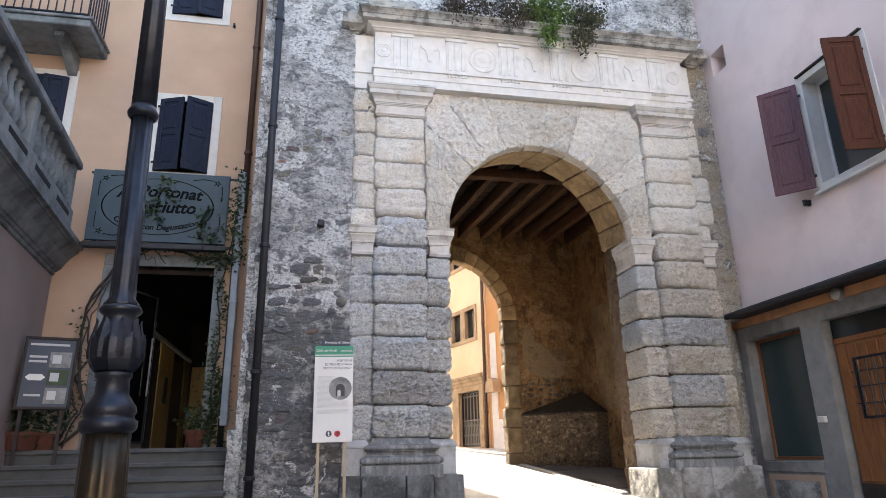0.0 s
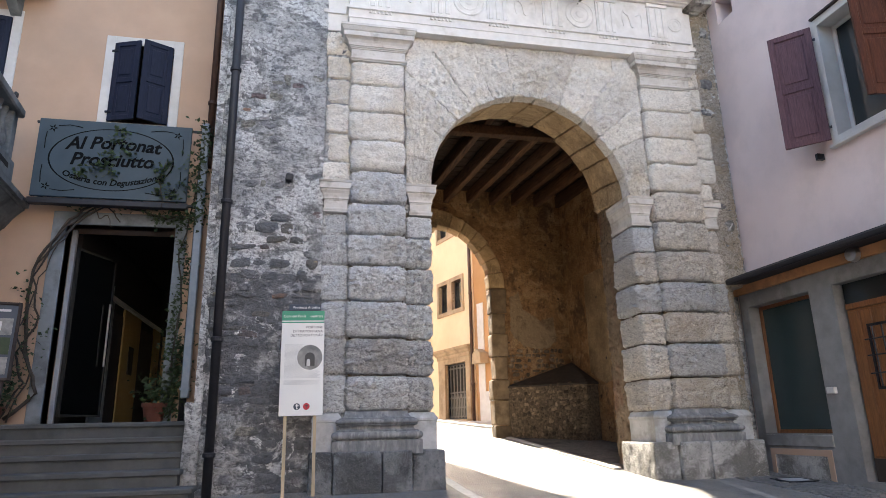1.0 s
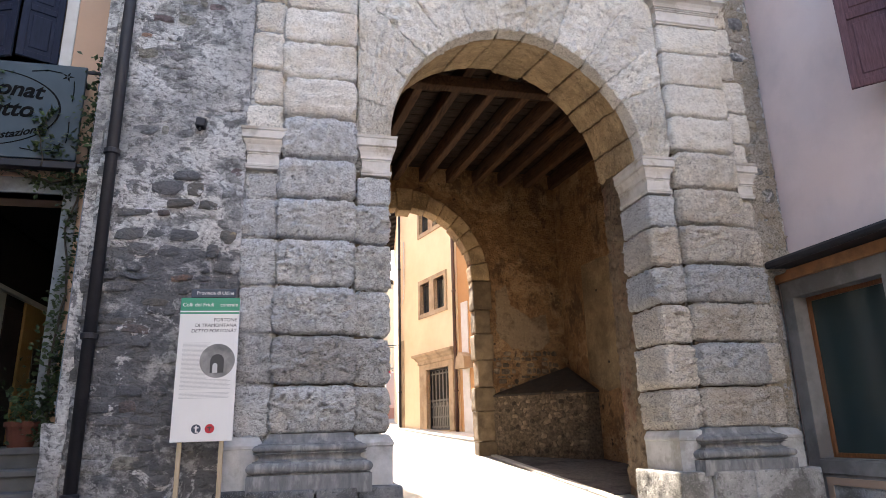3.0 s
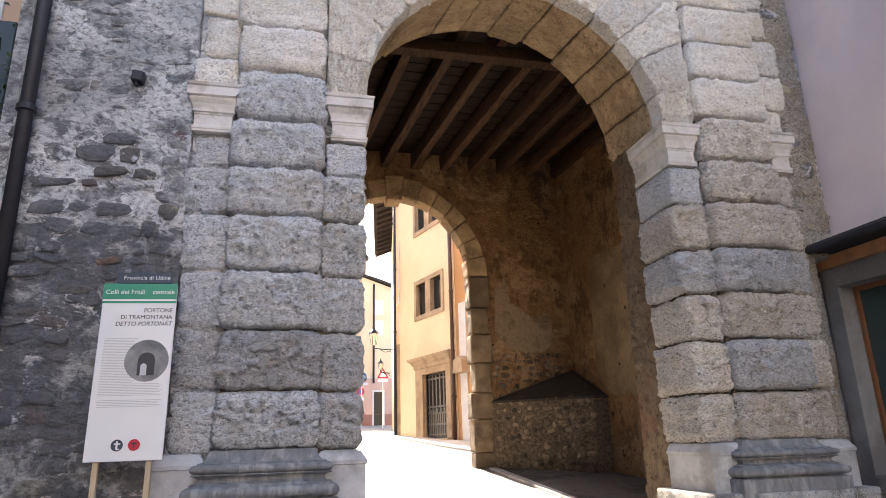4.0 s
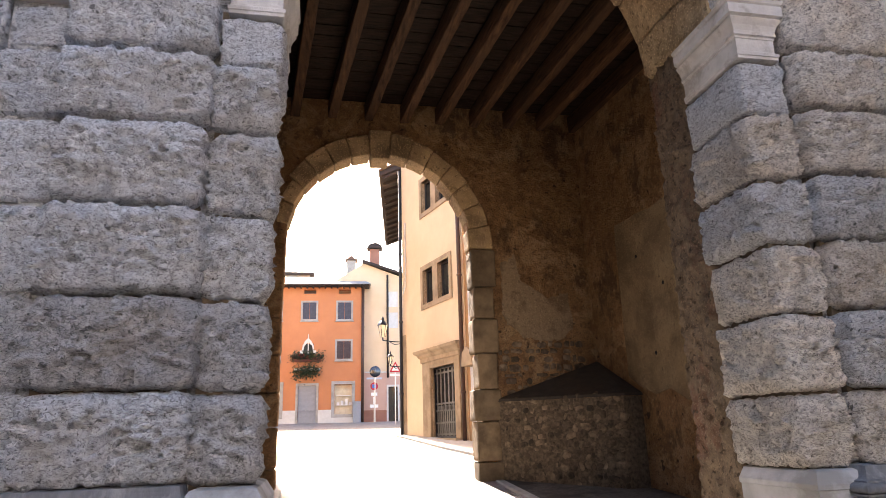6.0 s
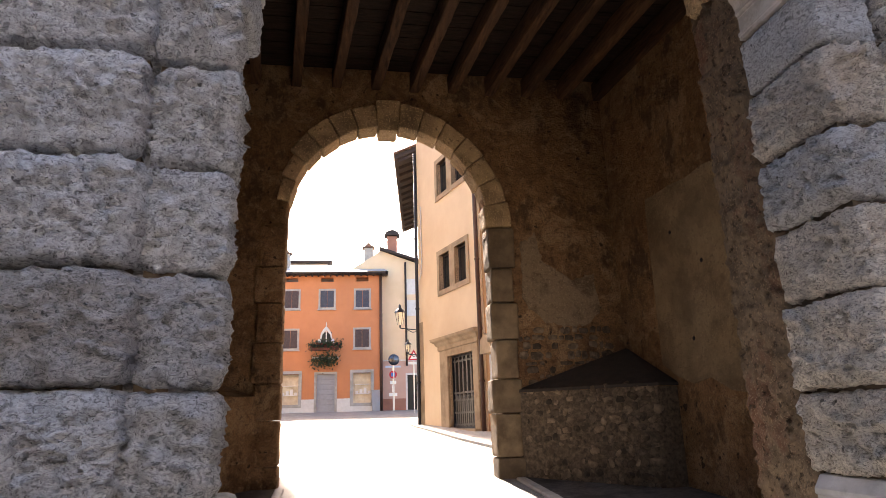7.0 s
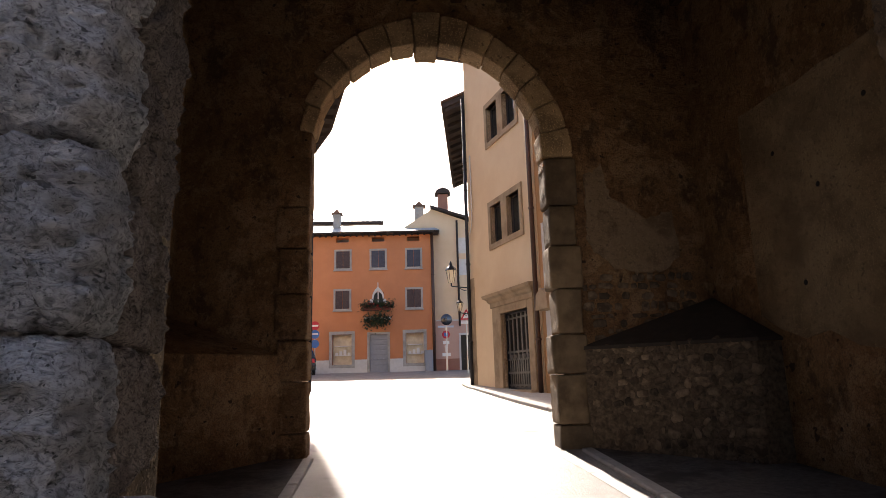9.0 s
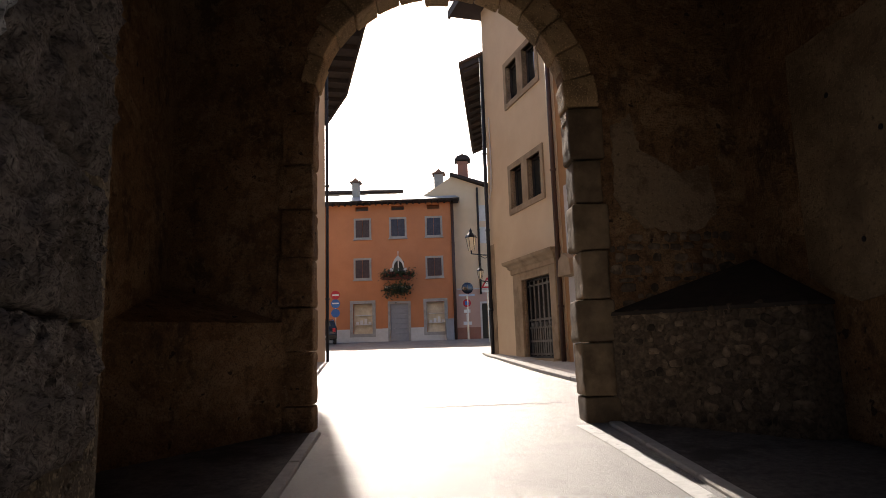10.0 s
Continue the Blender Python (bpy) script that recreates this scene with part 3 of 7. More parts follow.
def rough(bm, x0, x1, y0, y1, z0, z1, cell=0.06, r=0.035, amp=0.02, seed=0, fmap=None, facets=0.0, bulge=0.0):
    """A hewn stone: rounded, uneven faces on all sides but the hidden back (y1). facets: strength of its chisel chips."""
    off = Vector((seed * 3.17, seed * 1.73, seed * 0.91))
    X, Z = steps_of(x0, x1, r, cell), steps_of(z0, z1, r, cell)
    n = max(1, int(round((y1 - y0 - r) / (cell * 1.3))))
    Yl = [y0, y0 + 0.3 * r] + [y0 + r + (y1 - y0 - r) * i / n for i in range(n + 1)]
    nx, ny, nz = len(X) - 1, len(Yl) - 1, len(Z) - 1
    made = {}

    def vert(i, j, k):
        key = (i, j, k)
        if key not in made:
            p = Vector((X[i], Yl[j], Z[k]))
            q = Vector((min(max(p.x, x0 + r), x1 - r), max(p.y, y0 + r), min(max(p.z, z0 + r), z1 - r)))
            d = p - q
            if d.length > 1e-6:
                d.normalize()
                p = q + d * r
                s = p + off
                h = noise.noise(s * 3.1) * 0.45 + noise.noise(s * 8.0) * 0.35
                if facets:
                    h += facets * (0.50 * chipped(s, 8.0) + 0.80 * chipped(s, 22.0) + 0.15 * noise.noise(s * 50.0))
                    h *= 0.22 + 0.78 * (1 - abs(d.z)) ** 0.7 * (1 - 0.5 * abs(d.x))
                    if bulge:
                        u, w = (q.x - x0) / (x1 - x0), (q.z - z0) / (z1 - z0)
                        p.y -= bulge * min(1.0, 9 * u * (1 - u)) * min(1.0, 7 * w * (1 - w)) if d.y < -0.5 else 0.0
                else:
                    chip = Vector((s.x * 11.0, s.y * 14.0, s.z * 21.0))
                    h += 0.7 * noise.noise(chip) - 0.5 * abs(noise.noise(chip * 1.9)) + 0.18 * noise.noise(s * 46.0)
                p += d * (amp * h)
            made[key] = bm.verts.new(fmap(p) if fmap else p)
        return made[key]

    def quad(*c):
        bm.faces.new([vert(*k) for k in c])

    for i in range(nx):
        for k in range(nz):
            quad((i, 0, k), (i + 1, 0, k), (i + 1, 0, k + 1), (i, 0, k + 1))
    for j in range(ny):
        for k in range(nz):
            quad((0, j, k), (0, j, k + 1), (0, j + 1, k + 1), (0, j + 1, k))
            quad((nx, j, k), (nx, j + 1, k), (nx, j + 1, k + 1), (nx, j, k + 1))
        for i in range(nx):
            quad((i, j, 0), (i, j + 1, 0), (i + 1, j + 1, 0), (i + 1, j, 0))
            quad((i, j, nz), (i + 1, j, nz), (i + 1, j + 1, nz), (i, j + 1, nz))
    return bm


def arch_wall(bm, x0, x1, z0, z1, y0, y1, xa, xb, zs, n=28, low=None):
    """A wall with a round-headed opening between xa and xb, springing at zs."""
    cx, R = (xa + xb) / 2, (xb - xa) / 2
    low = z0 if low is None else low
    arc = [(xa, low)] + [(cx - R * math.cos(math.pi * i / n), zs + R * math.sin(math.pi * i / n)) for i in range(n + 1)] + [(xb, low)]
    for y in (y0, y1):
        def q(*c):
            bm.faces.new([bm.verts.new((x, y, z)) for x, z in c])
        q((x0, z0), (xa, z0), (xa, zs), (x0, zs))
        q((xb, z0), (x1, z0), (x1, zs), (xb, zs))
        q((x0, zs), (xa, zs), (xa, z1), (x0, z1))
        q((xb, zs), (x1, zs), (x1, z1), (xb, z1))
        for (ax, az), (bx, bz) in zip(arc[1:-1], arc[2:-1]):
            q((ax, az), (bx, bz), (bx, z1), (ax, z1))
    for (ax, az), (bx, bz) in zip(arc, arc[1:]):
        bm.faces.new([bm.verts.new(c) for c in ((ax, y0, az), (bx, y0, bz), (bx, y1, bz), (ax, y1, az))])
    for c in (((x0, z0), (x0, z1)), ((x0, z1), (x1, z1)), ((x1, z1), (x1, z0))):
        (ax, az), (bx, bz) = c
        bm.faces.new([bm.verts.new(k) for k in ((ax, y0, az), (bx, y0, bz), (bx, y1, bz), (ax, y1, az))])
    bmesh.ops.remove_doubles(bm, verts=bm.verts, dist=1e-5)
    return bm


def holed(bm, x0, x1, z0, z1, th, holes, y=0.0):
    """A wall that faces -y at y, with square openings (xa, xb, za, zb) right through its thickness."""
    xs = sorted({x0, x1, *[h[0] for h in holes], *[h[1] for h in holes]})
    zs = sorted({z0, z1, *[h[2] for h in holes], *[h[3] for h in holes]})
    for xa, xb in zip(xs, xs[1:]):
        for za, zb in zip(zs, zs[1:]):
            mx, mz = (xa + xb) / 2, (za + zb) / 2
            if any(h[0] < mx < h[1] and h[2] < mz < h[3] for h in holes):
                continue
            for yy in (y, y + th):
                bm.faces.new([bm.verts.new((a, yy, c)) for a, c in ((xa, za), (xb, za), (xb, zb), (xa, zb))])
    for xa, xb, za, zb in [*holes, (x0, x1, z0, z1)]:
        loop = ((xa, za), (xb, za), (xb, zb), (xa, zb))
        for (a, c), (d, e) in zip(loop, loop[1:] + loop[:1]):
            bm.faces.new([bm.verts.new(k) for k in ((a, y, c), (d, y, e), (d, y + th, e), (a, y + th, c))])
    bmesh.ops.remove_doubles(bm, verts=bm.verts, dist=1e-5)
    return bm


def ring_frame(bm, x0, x1, z0, z1, w, y0, y1, wb=None, bev=0.0):
    """Four members round an opening, standing outside it by w."""
    wb = w if wb is None else wb
    box(bm, x0 - w, x0, y0, y1, z0 - wb, z1 + w, bev)
    box(bm, x1, x1 + w, y0, y1, z0 - wb, z1 + w, bev)
    box(bm, x0, x1, y0, y1, z1, z1 + w, bev)
    if wb:
        box(bm, x0, x1, y0, y1, z0 - wb, z0, bev)
    return bm


def leafy(bm, spots, size, rng, squash=1.0):
    """Single leaves, each a small kite with a fold, at the spots given as (centre, spread, count)."""
    for c, sp, n in spots:
        for _ in range(n):
            p = Vector(c) + Vector((rng.gauss(0, sp[0]), rng.gauss(0, sp[1]), rng.gauss(0, sp[2])))
            s = size * rng.uniform(0.6, 1.3)
            m = Matrix.Translation(p) @ Euler((rng.uniform(-1.2, 1.2), rng.uniform(-1.2, 1.2), rng.uniform(0, 6.28))).to_matrix().to_4x4()
            v = [bm.verts.new(m @ Vector(k)) for k in ((0, -s, 0), (s * 0.62, -s * 0.1, s * 0.18), (0, s, 0), (-s * 0.62, -s * 0.1, s * 0.18))]
            bm.faces.new((v[0], v[1], v[2]))
            bm.faces.new((v[0], v[2], v[3]))
    return bm


def words(name, text, size, m, material, parent, shear=0.0, align="CENTER", bold=0.0, arc=0.0):
    """Flat lettering as a mesh, in the built-in font; m places its baseline."""
    cu = bpy.data.curves.new(name, "FONT")
    cu.body, cu.size, cu.align_x, cu.shear, cu.extrude, cu.offset = text, size, align, shear, 0.0008, bold
    tmp = new(name + "_tmp", cu)
    me = bpy.data.meshes.new_from_object(tmp.evaluated_get(bpy.context.evaluated_depsgraph_get()))
    bpy.data.objects.remove(tmp)
    bpy.data.curves.remove(cu)
    for v in me.vertices:
        v.co.y += arc * v.co.x * v.co.x
    me.transform(m)
    me.materials.append(material)
    ob = new(name, me)
    ob.parent = parent
    return ob


def ground_z(y):
    """Height of the rising street."""
    pts = ((-40, -1.6), (-6, -0.72), (0, -0.42), (8.8, 0.03), (14.4, 0.47), (24, 0.93), (28, 1.05), (50, 1.80), (70, 2.1), (400, 2.5))
    for (a, za), (b, zb) in zip(pts, pts[1:]):
        if y <= b:
            return za + (zb - za) * (y - a) / (b - a)
    return pts[-1][1]


# ---- ground ----
bm = BM()
gx = [-300, -120, -60, -30, -12, -6, -3, -1, 1, 3, 5, 7, 9, 14, 30, 60, 120, 300]
gy = [-300, -120, -40, -20, -6, -3, 0, 2, 4, 6, 7, 8, 8.8, 9.8, 11, 12, 13, 14.4, 16, 18, 20, 22, 24, 26, 28, 32, 36, 42, 50, 60, 70, 120, 400]
gv = [[bm.verts.new((x, y, ground_z(max(y, -40)))) for y in gy] for x in gx]
for i in range(len(gx) - 1):
    for j in range(len(gy) - 1):
        bm.faces.new((gv[i][j], gv[i + 1][j], gv[i + 1][j + 1], gv[i][j + 1]))
tagged(part("ground", bm, M_ASPHALT), "worn grey asphalt street climbing through the gate", "road", kind="structure")


def strip(bm, pts, w, lift):
    """A flat band along (x, y) points, laid on the street."""
    row = []
    for i, (x, y) in enumerate(pts):
        ax, ay = pts[max(i - 1, 0)]
        bx, by = pts[min(i + 1, len(pts) - 1)]
        d = Vector((bx - ax, by - ay)).normalized()
        row.append([bm.verts.new((x + s * w / 2 * -d.y, y + s * w / 2 * d.x, ground_z(y) + lift)) for s in (-1, 1)])
    for p, q in zip(row, row[1:]):
        bm.faces.new((p[0], q[0], q[1], p[1]))
    return bm


def raised(bm, outline, h):
    """A raised pavement with an (x, y) outline, its top following the street."""
    top = [bm.verts.new((x, y, ground_z(y) + h)) for x, y in outline]
    low = [bm.verts.new((x, y, ground_z(y) - 0.1)) for x, y in outline]
    bm.faces.new(top)
    for i in range(len(outline)):
        j = (i + 1) % len(outline)
        bm.faces.new((top[i], low[i], low[j], top[j]))
    return bm


def kerb_run(name, pts, w, h, parent):
    """Separate kerb stones along a line."""
    for a, b in zip(pts, pts[1:]):
        A, B = Vector((*a, ground_z(a[1]))), Vector((*b, ground_z(b[1])))
        n = max(1, int((B - A).length / 0.9))
        for i in range(n):
            p, q = A.lerp(B, (i + 0.008) / n), A.lerp(B, (i + 0.992) / n)
            d = (q - p).normalized()
            s = Vector((-d.y, d.x, 0)).normalized() * w / 2
            k = BM()
            lo, hi = Vector((0, 0, -0.12)), Vector((0, 0, h))
            v = [k.verts.new(c) for c in (p - s + lo, p + s + lo, q + s + lo, q - s + lo, p - s + hi, p + s + hi, q + s + hi, q - s + hi)]
            for f in ((0, 3, 2, 1), (4, 5, 6, 7), (0, 1, 5, 4), (1, 2, 6, 5), (2, 3, 7, 6), (3, 0, 4, 7)):
                k.faces.new([v[t] for t in f])
            bmesh.ops.bevel(k, geom=list(k.edges), offset=0.012, segments=1, affect="EDGES")
            part(name, k, M_KERB, parent)


paint = BM()
strip(paint, [(2.50, 5.5), (2.50, 7.0), (2.49, 8.0), (2.47, 8.8), (2.45, 9.6)], 0.13, 0.004)
tagged(part("road_marking", paint, M_LINE), "worn white edge line painted on the asphalt", "road marking", kind="structure")
paint = BM()
strip(paint, [(4.74, 10.2), (4.70, 11.5), (4.66, 12.5), (4.60, 13.4), (4.52, 14.3)], 0.14, 0.004)
tagged(part("road_marking", paint, M_LINE), "faded white edge line beside the passage kerb", "road marking", kind="structure")
paint = BM()
strip(paint, [(5.15, 6.3), (5.4, 7.3), (5.62, 8.3), (5.7, 8.6)], 0.10, 0.004)
tagged(part("road_marking", paint, M_KERB), "pale stone channel set in the asphalt", "road marking", kind="structure")
paint = BM()
for i in range(26):
    x = 2.6 + i * 0.085
    strip(paint, [(x, 9.0 + 0.03 * math.sin(i * 2.1)), (x + 0.07, 9.0 + 0.03 * math.sin(i * 2.1 + 1))], 0.02, 0.004)
tagged(part("asphalt_joint", paint, M_SETT), "dark worn joint across the asphalt under the arch", "joint", kind="structure")

paint = BM()
for i in range(22):
    x = 3.0 + i * 0.08
    strip(paint, [(x, 15.85 + 0.035 * math.sin(i * 1.7)), (x + 0.07, 15.85 + 0.035 * math.sin(i * 1.7 + 0.9))], 0.05 + 0.02 * math.sin(i * 2.3), 0.004)
tagged(part("asphalt_joint", paint, M_SETT), "dark worn joint across the asphalt beyond the inner arch", "joint", kind="structure")
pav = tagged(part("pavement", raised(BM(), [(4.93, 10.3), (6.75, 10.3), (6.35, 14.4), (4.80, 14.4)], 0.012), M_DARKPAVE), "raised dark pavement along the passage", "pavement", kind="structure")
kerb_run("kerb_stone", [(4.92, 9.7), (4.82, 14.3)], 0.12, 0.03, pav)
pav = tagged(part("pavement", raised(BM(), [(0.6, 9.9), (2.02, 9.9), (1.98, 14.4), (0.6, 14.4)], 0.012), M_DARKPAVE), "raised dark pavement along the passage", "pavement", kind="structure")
kerb_run("kerb_stone", [(2.06, 9.9), (2.02, 14.3)], 0.10, 0.03, pav)
pav = tagged(part("pavement", raised(BM(), [(5.95, 14.95), (8.2, 14.95), (6.3, 21.0), (5.25, 25.3), (5.15, 27.0), (4.95, 27.0), (4.90, 25.1), (5.04, 22.8), (5.26, 20.0), (5.46, 18.3), (5.78, 16.5)], 0.055), M_KERB), "pale stone pavement in front of the yellow house", "pavement", kind="structure")
kerb_run("kerb_stone", [(5.91, 14.95), (5.74, 16.5), (5.42, 18.3), (5.22, 20.0), (5.0, 22.8), (4.86, 25.1), (4.91, 27.0)], 0.14, 0.065, pav)

# ---- the gateway ----
FY = 8.90                       # face of the pilasters
PIL_L, PIL_R = (1.14, 1.895), (5.43, 6.25)
JAMB_L, JAMB_R = 2.24, 5.09     # clear opening of the front arch
OUT_L, OUT_R = 0.82, 6.50
CX, CR, SPRING = 3.66, 1.42, 3.82
CX_IN, CR_IN, SPRING_IN = 3.66, 1.53, 4.00    # the soffit widens towards the passage
GY = 10.27                      # rear face of the front wall
BASE_DROP = (0.0, 0.04)          # the ground stands lower against the bases of one pier
COURSES_L = [0.92, 1.342, 1.791, 2.238, 2.698, 3.10, 3.52, 3.957, 4.39, 4.807, 5.21, 5.57]
COURSES_R = [0.87, 1.29, 1.746, 2.17, 2.59, 3.03, 3.458, 3.90, 4.34, 4.75, 5.19, 5.57]


def ez(z):
    """Heights of the entablature's members."""
    return float(np.interp(z, (5.46, 5.98, 6.247, 6.80, 7.26), (5.55, 6.045, 6.36, 6.985, 7.32)))


gate = thing("stone_gateway", "monumental rusticated stone city gateway with a round arch and carved entablature", "gateway")

# core of the front wall behind the facing stones
core = part("wall_core", arch_wall(BM(), -0.47, 6.60, -0.3, 10.4, FY + 0.16, FY + 0.5, JAMB_L - 0.17, JAMB_R + 0.10, SPRING), M_MORTAR, gate)
part("wall_core", boxed(6.602, 6.86, FY + 0.16, FY + 0.5, 2.55, 10.4), M_MORTAR, gate)
part("wall_core", boxed(6.602, 6.86, FY + 0.40, FY + 0.5, -0.3, 2.548), M_MORTAR, gate, "recess beside the shopfront")
rear = part("rear_arch", arch_wall(BM(), 0.3, 6.86, -0.3, 6.6, FY + 0.5, GY, 1.96, 5.30, 4.02), M_ROUGHWALL, gate, "rough rubble reveal behind the front arch")

rng = random.Random(5)
for xa, xb, sd, lean in ((1.62, 2.02, 3, -0.20), (5.12, 5.47, 4, 0.17)):
    part("reveal_core", rough(BM(), xa, xb, FY + 0.66, GY + 0.02, -0.15, 4.06, 0.03, 0.05, 0.055, sd, lambda p, k=lean: Vector((p.x + k * (p.y - FY - 0.66), p.y, p.z)), facets=1.2), M_CORE, rear, "ragged tan rubble behind the jamb stones", smooth=True)
for (x0, x1), near, courses in ((PIL_L, True, COURSES_L), (PIL_R, False, COURSES_R)):
    back = part("pilaster", boxed(x0 + 0.04, x1 - 0.04, FY + 0.12, FY + 0.2, 0.8, 5.5), M_JOINT, gate, "pilaster of rock-faced conglomerate blocks")
    for i, (za, zb) in enumerate(zip(courses, courses[1:])):
        j = rng.uniform(-0.014, 0.014)
        cell = (0.013 if za < 2.6 else 0.019) if near and za < 3.6 else (0.02 if za < 3.4 else 0.034)
        part("stone_block", rough(BM(), x0 + rng.uniform(-0.016, 0.016), x1 + rng.uniform(-0.016, 0.016), FY + 0.012 + j, FY + 0.17, za + 0.004, zb - 0.004,
                                  cell, 0.078 if za < 4 else 0.055, 0.036 if za < 4 else 0.028, i + (0 if near else 40), facets=1.75 if za < 3.9 else 1.4, bulge=0.034 if za < 4 else 0.012),
             M_BLOCKDARK if i in ((1,), (1, 3))[not near] else (M_BLOCK if near else M_BLOCKTAN) if za < 3.9 else M_ARCH, back, smooth=True)

IMPOST = [(0.0, 3.40), (0.010, 3.402), (0.010, 3.418), (0.016, 3.422), (0.016, 3.440), (0.002, 3.446), (0.0, 3.455), (0.0, 3.53), (0.006, 3.532), (0.006, 3.544), (0.018, 3.55), (0.018, 3.562),
          (0.012, 3.566), (0.014, 3.58), (0.026, 3.61), (0.046, 3.635), (0.050, 3.642), (0.038, 3.648), (0.038, 3.655), (0.060, 3.664), (0.060, 3.725), (0.054, 3.729), (0.066, 3.737), (0.072, 3.756), (0.0, 3.765)]
IMPOST = [(o, 3.395 + (z - 3.40) * 1.165) for o, z in IMPOST]

# half piers: the jamb stones turn the corner into the reveal
for side in (0, 1):
    xa, xb = ((PIL_L[1], JAMB_L), (JAMB_R, PIL_R[0]))[side]
    back = part("jamb_pier", boxed(xa + (0 if side == 0 else 0.05), xb - (0.22 if side == 0 else 0), FY + 0.15, FY + 0.62, 0.5, 3.45), M_JOINT, gate, "jamb pier of rock-faced blocks")
    courses = (COURSES_L, COURSES_R)[side]
    for i, (za, zb) in enumerate(zip(courses[:5], courses[1:6])):
        za2, zb2 = za - 0.015, zb - 0.015
        x0, x1, yf = xa + (-0.03 if side == 0 else rng.uniform(-0.012, 0.018)), xb + (rng.uniform(-0.018, 0.012) if side == 0 else 0.03), FY + 0.085 + rng.uniform(-0.01, 0.01)
        part("stone_block", rough(BM(), x0, x1, yf, FY + (0.72 if side else 0.44), za2 + 0.004, zb2 - 0.004, 0.015 if side == 0 else 0.02, 0.070, 0.042, 70 + i + 20 * side, (lambda p: p) if side else (lambda p: Vector((p.x - 0.22 * max(0.0, p.y - FY - 0.16), p.y, p.z))), facets=1.7, bulge=0.014), M_BLOCKDARK if i == 1 + 2 * side else M_BLOCKTAN if side else M_JAMBBLOCK, back, smooth=True)
        if side == 0:
            part("stone_block", rough(BM(), x0, x1 - 0.005, FY + 0.40, FY + 1.33, za2 + 0.005, zb2 - 0.005, 0.022, 0.05, 0.044, 170 + i, lambda p: Vector((p.x + 0.005 - 0.22 * (p.y - FY - 0.16), p.y, p.z)), facets=1.5), M_REVEAL, back, "darker brown stone of the reveal", smooth=True)
    part("stone_block", rough(BM(), xa + 0.004, xb - 0.004, FY + 0.085, FY + 0.70, courses[5] - 0.01, 3.385, 0.025, 0.04, 0.03, 77 + 20 * side, facets=1.2), M_BLOCK, back, smooth=True)
    # moulded impost
    o = IMPOST
    xi0, xi1 = (xa + 0.05, xb - 0.012) if side == 0 else (xa + 0.012, xb - 0.05)
    part("impost", mould(BM(), xi0, xi1, FY + 0.08, FY + 0.70, o), M_IMPOST, gate, "moulded white stone impost")
    # smooth base block and plinth
    part("jamb_base", mould(BM(), xa + (0.02 if side == 0 else 0.03), xb - (0.03 if side == 0 else 0.02), FY + 0.05, FY + 0.68,
                            [(o, z - BASE_DROP[side] * (z > 0.5)) for o, z in ((0.03, 0.45), (0.03, 0.80), (0.042, 0.806), (0.042, 0.832), (0.03, 0.85), (0.0, 0.895), (-0.03, 0.905))]), M_GREYBASE, gate, "smooth pale base block")

# outer strips beside the pilasters
for side in (0, 1):
    xa, xb = ((OUT_L, PIL_L[0]), (PIL_R[1], OUT_R))[side]
    back = part("outer_pier", boxed(xa + 0.02, xb - 0.02, FY + 0.13, FY + 0.2, 0.8, 6.3), (M_MORTAR, M_EDGE)[side], gate, "narrow outer pier of weathered blocks")
    edges = [0.90 - BASE_DROP[side]] + [c + 0.01 for c in (COURSES_L, COURSES_R)[side][1:6]] + [3.38]
    upper = [3.80, 4.10, 4.50, 4.93, 5.30, 5.66, 6.05]
    for i, (za, zb) in enumerate([*zip(edges, edges[1:]), *zip(upper, upper[1:])]):
        x2 = xb + (rng.uniform(-0.03, 0.035) if za < 2.6 else rng.uniform(-0.07, 0.08)) if side else xb + 0.03
        part("stone_block", rough(BM(), xa + (-0.03 if side else rng.uniform(-0.03, 0.05)), x2, FY + 0.095 + rng.uniform(-0.012, 0.012), FY + 0.18, za + 0.006, zb - 0.006,
                                  0.02 if za < 3 else 0.034, 0.058, 0.030, 130 + i + 30 * side, facets=1.6), M_BLOCKDARK if i == 1 + 2 * side else (M_BLOCKTAN if side else M_BLOCK) if za < 3.5 else M_ARCH, back, smooth=True)
    o = IMPOST
    xi0, xi1 = (xa + 0.02, xb - 0.005) if side == 0 else (xa + 0.005, xb - 0.05)
    part("impost", mould(BM(), xi0, xi1, FY + 0.08, FY + 0.2, o), M_IMPOST, gate, "short broken end of the moulded impost")

# pedestals, attic bases and plinths
ATTIC = [(0.150, 0.44), (0.150, 0.590), (0.105, 0.596), (0.105, 0.604)]
ATTIC += [(0.112 + 0.044 * math.cos(k), 0.648 + 0.042 * math.sin(k)) for k in np.linspace(-1.45, 1.45, 10)]
ATTIC += [(0.108, 0.693), (0.108, 0.703)] + [(0.100 - 0.042 * math.sin(k), 0.733 - 0.028 * math.cos(k)) for k in np.linspace(0.1, 3.0, 8)] + [(0.104, 0.764), (0.104, 0.771), (0.072, 0.772)]
ATTIC += [(0.078 + 0.034 * math.cos(k), 0.803 + 0.029 * math.sin(k)) for k in np.linspace(-1.45, 1.4, 9)]
ATTIC += [(0.070, 0.834), (0.070, 0.842)] + [(0.062 * (1 - math.sin(k)), 0.928 - 0.083 * math.cos(k)) for k in np.linspace(0.1, 1.5, 7)] + [(-0.05, 0.930)]
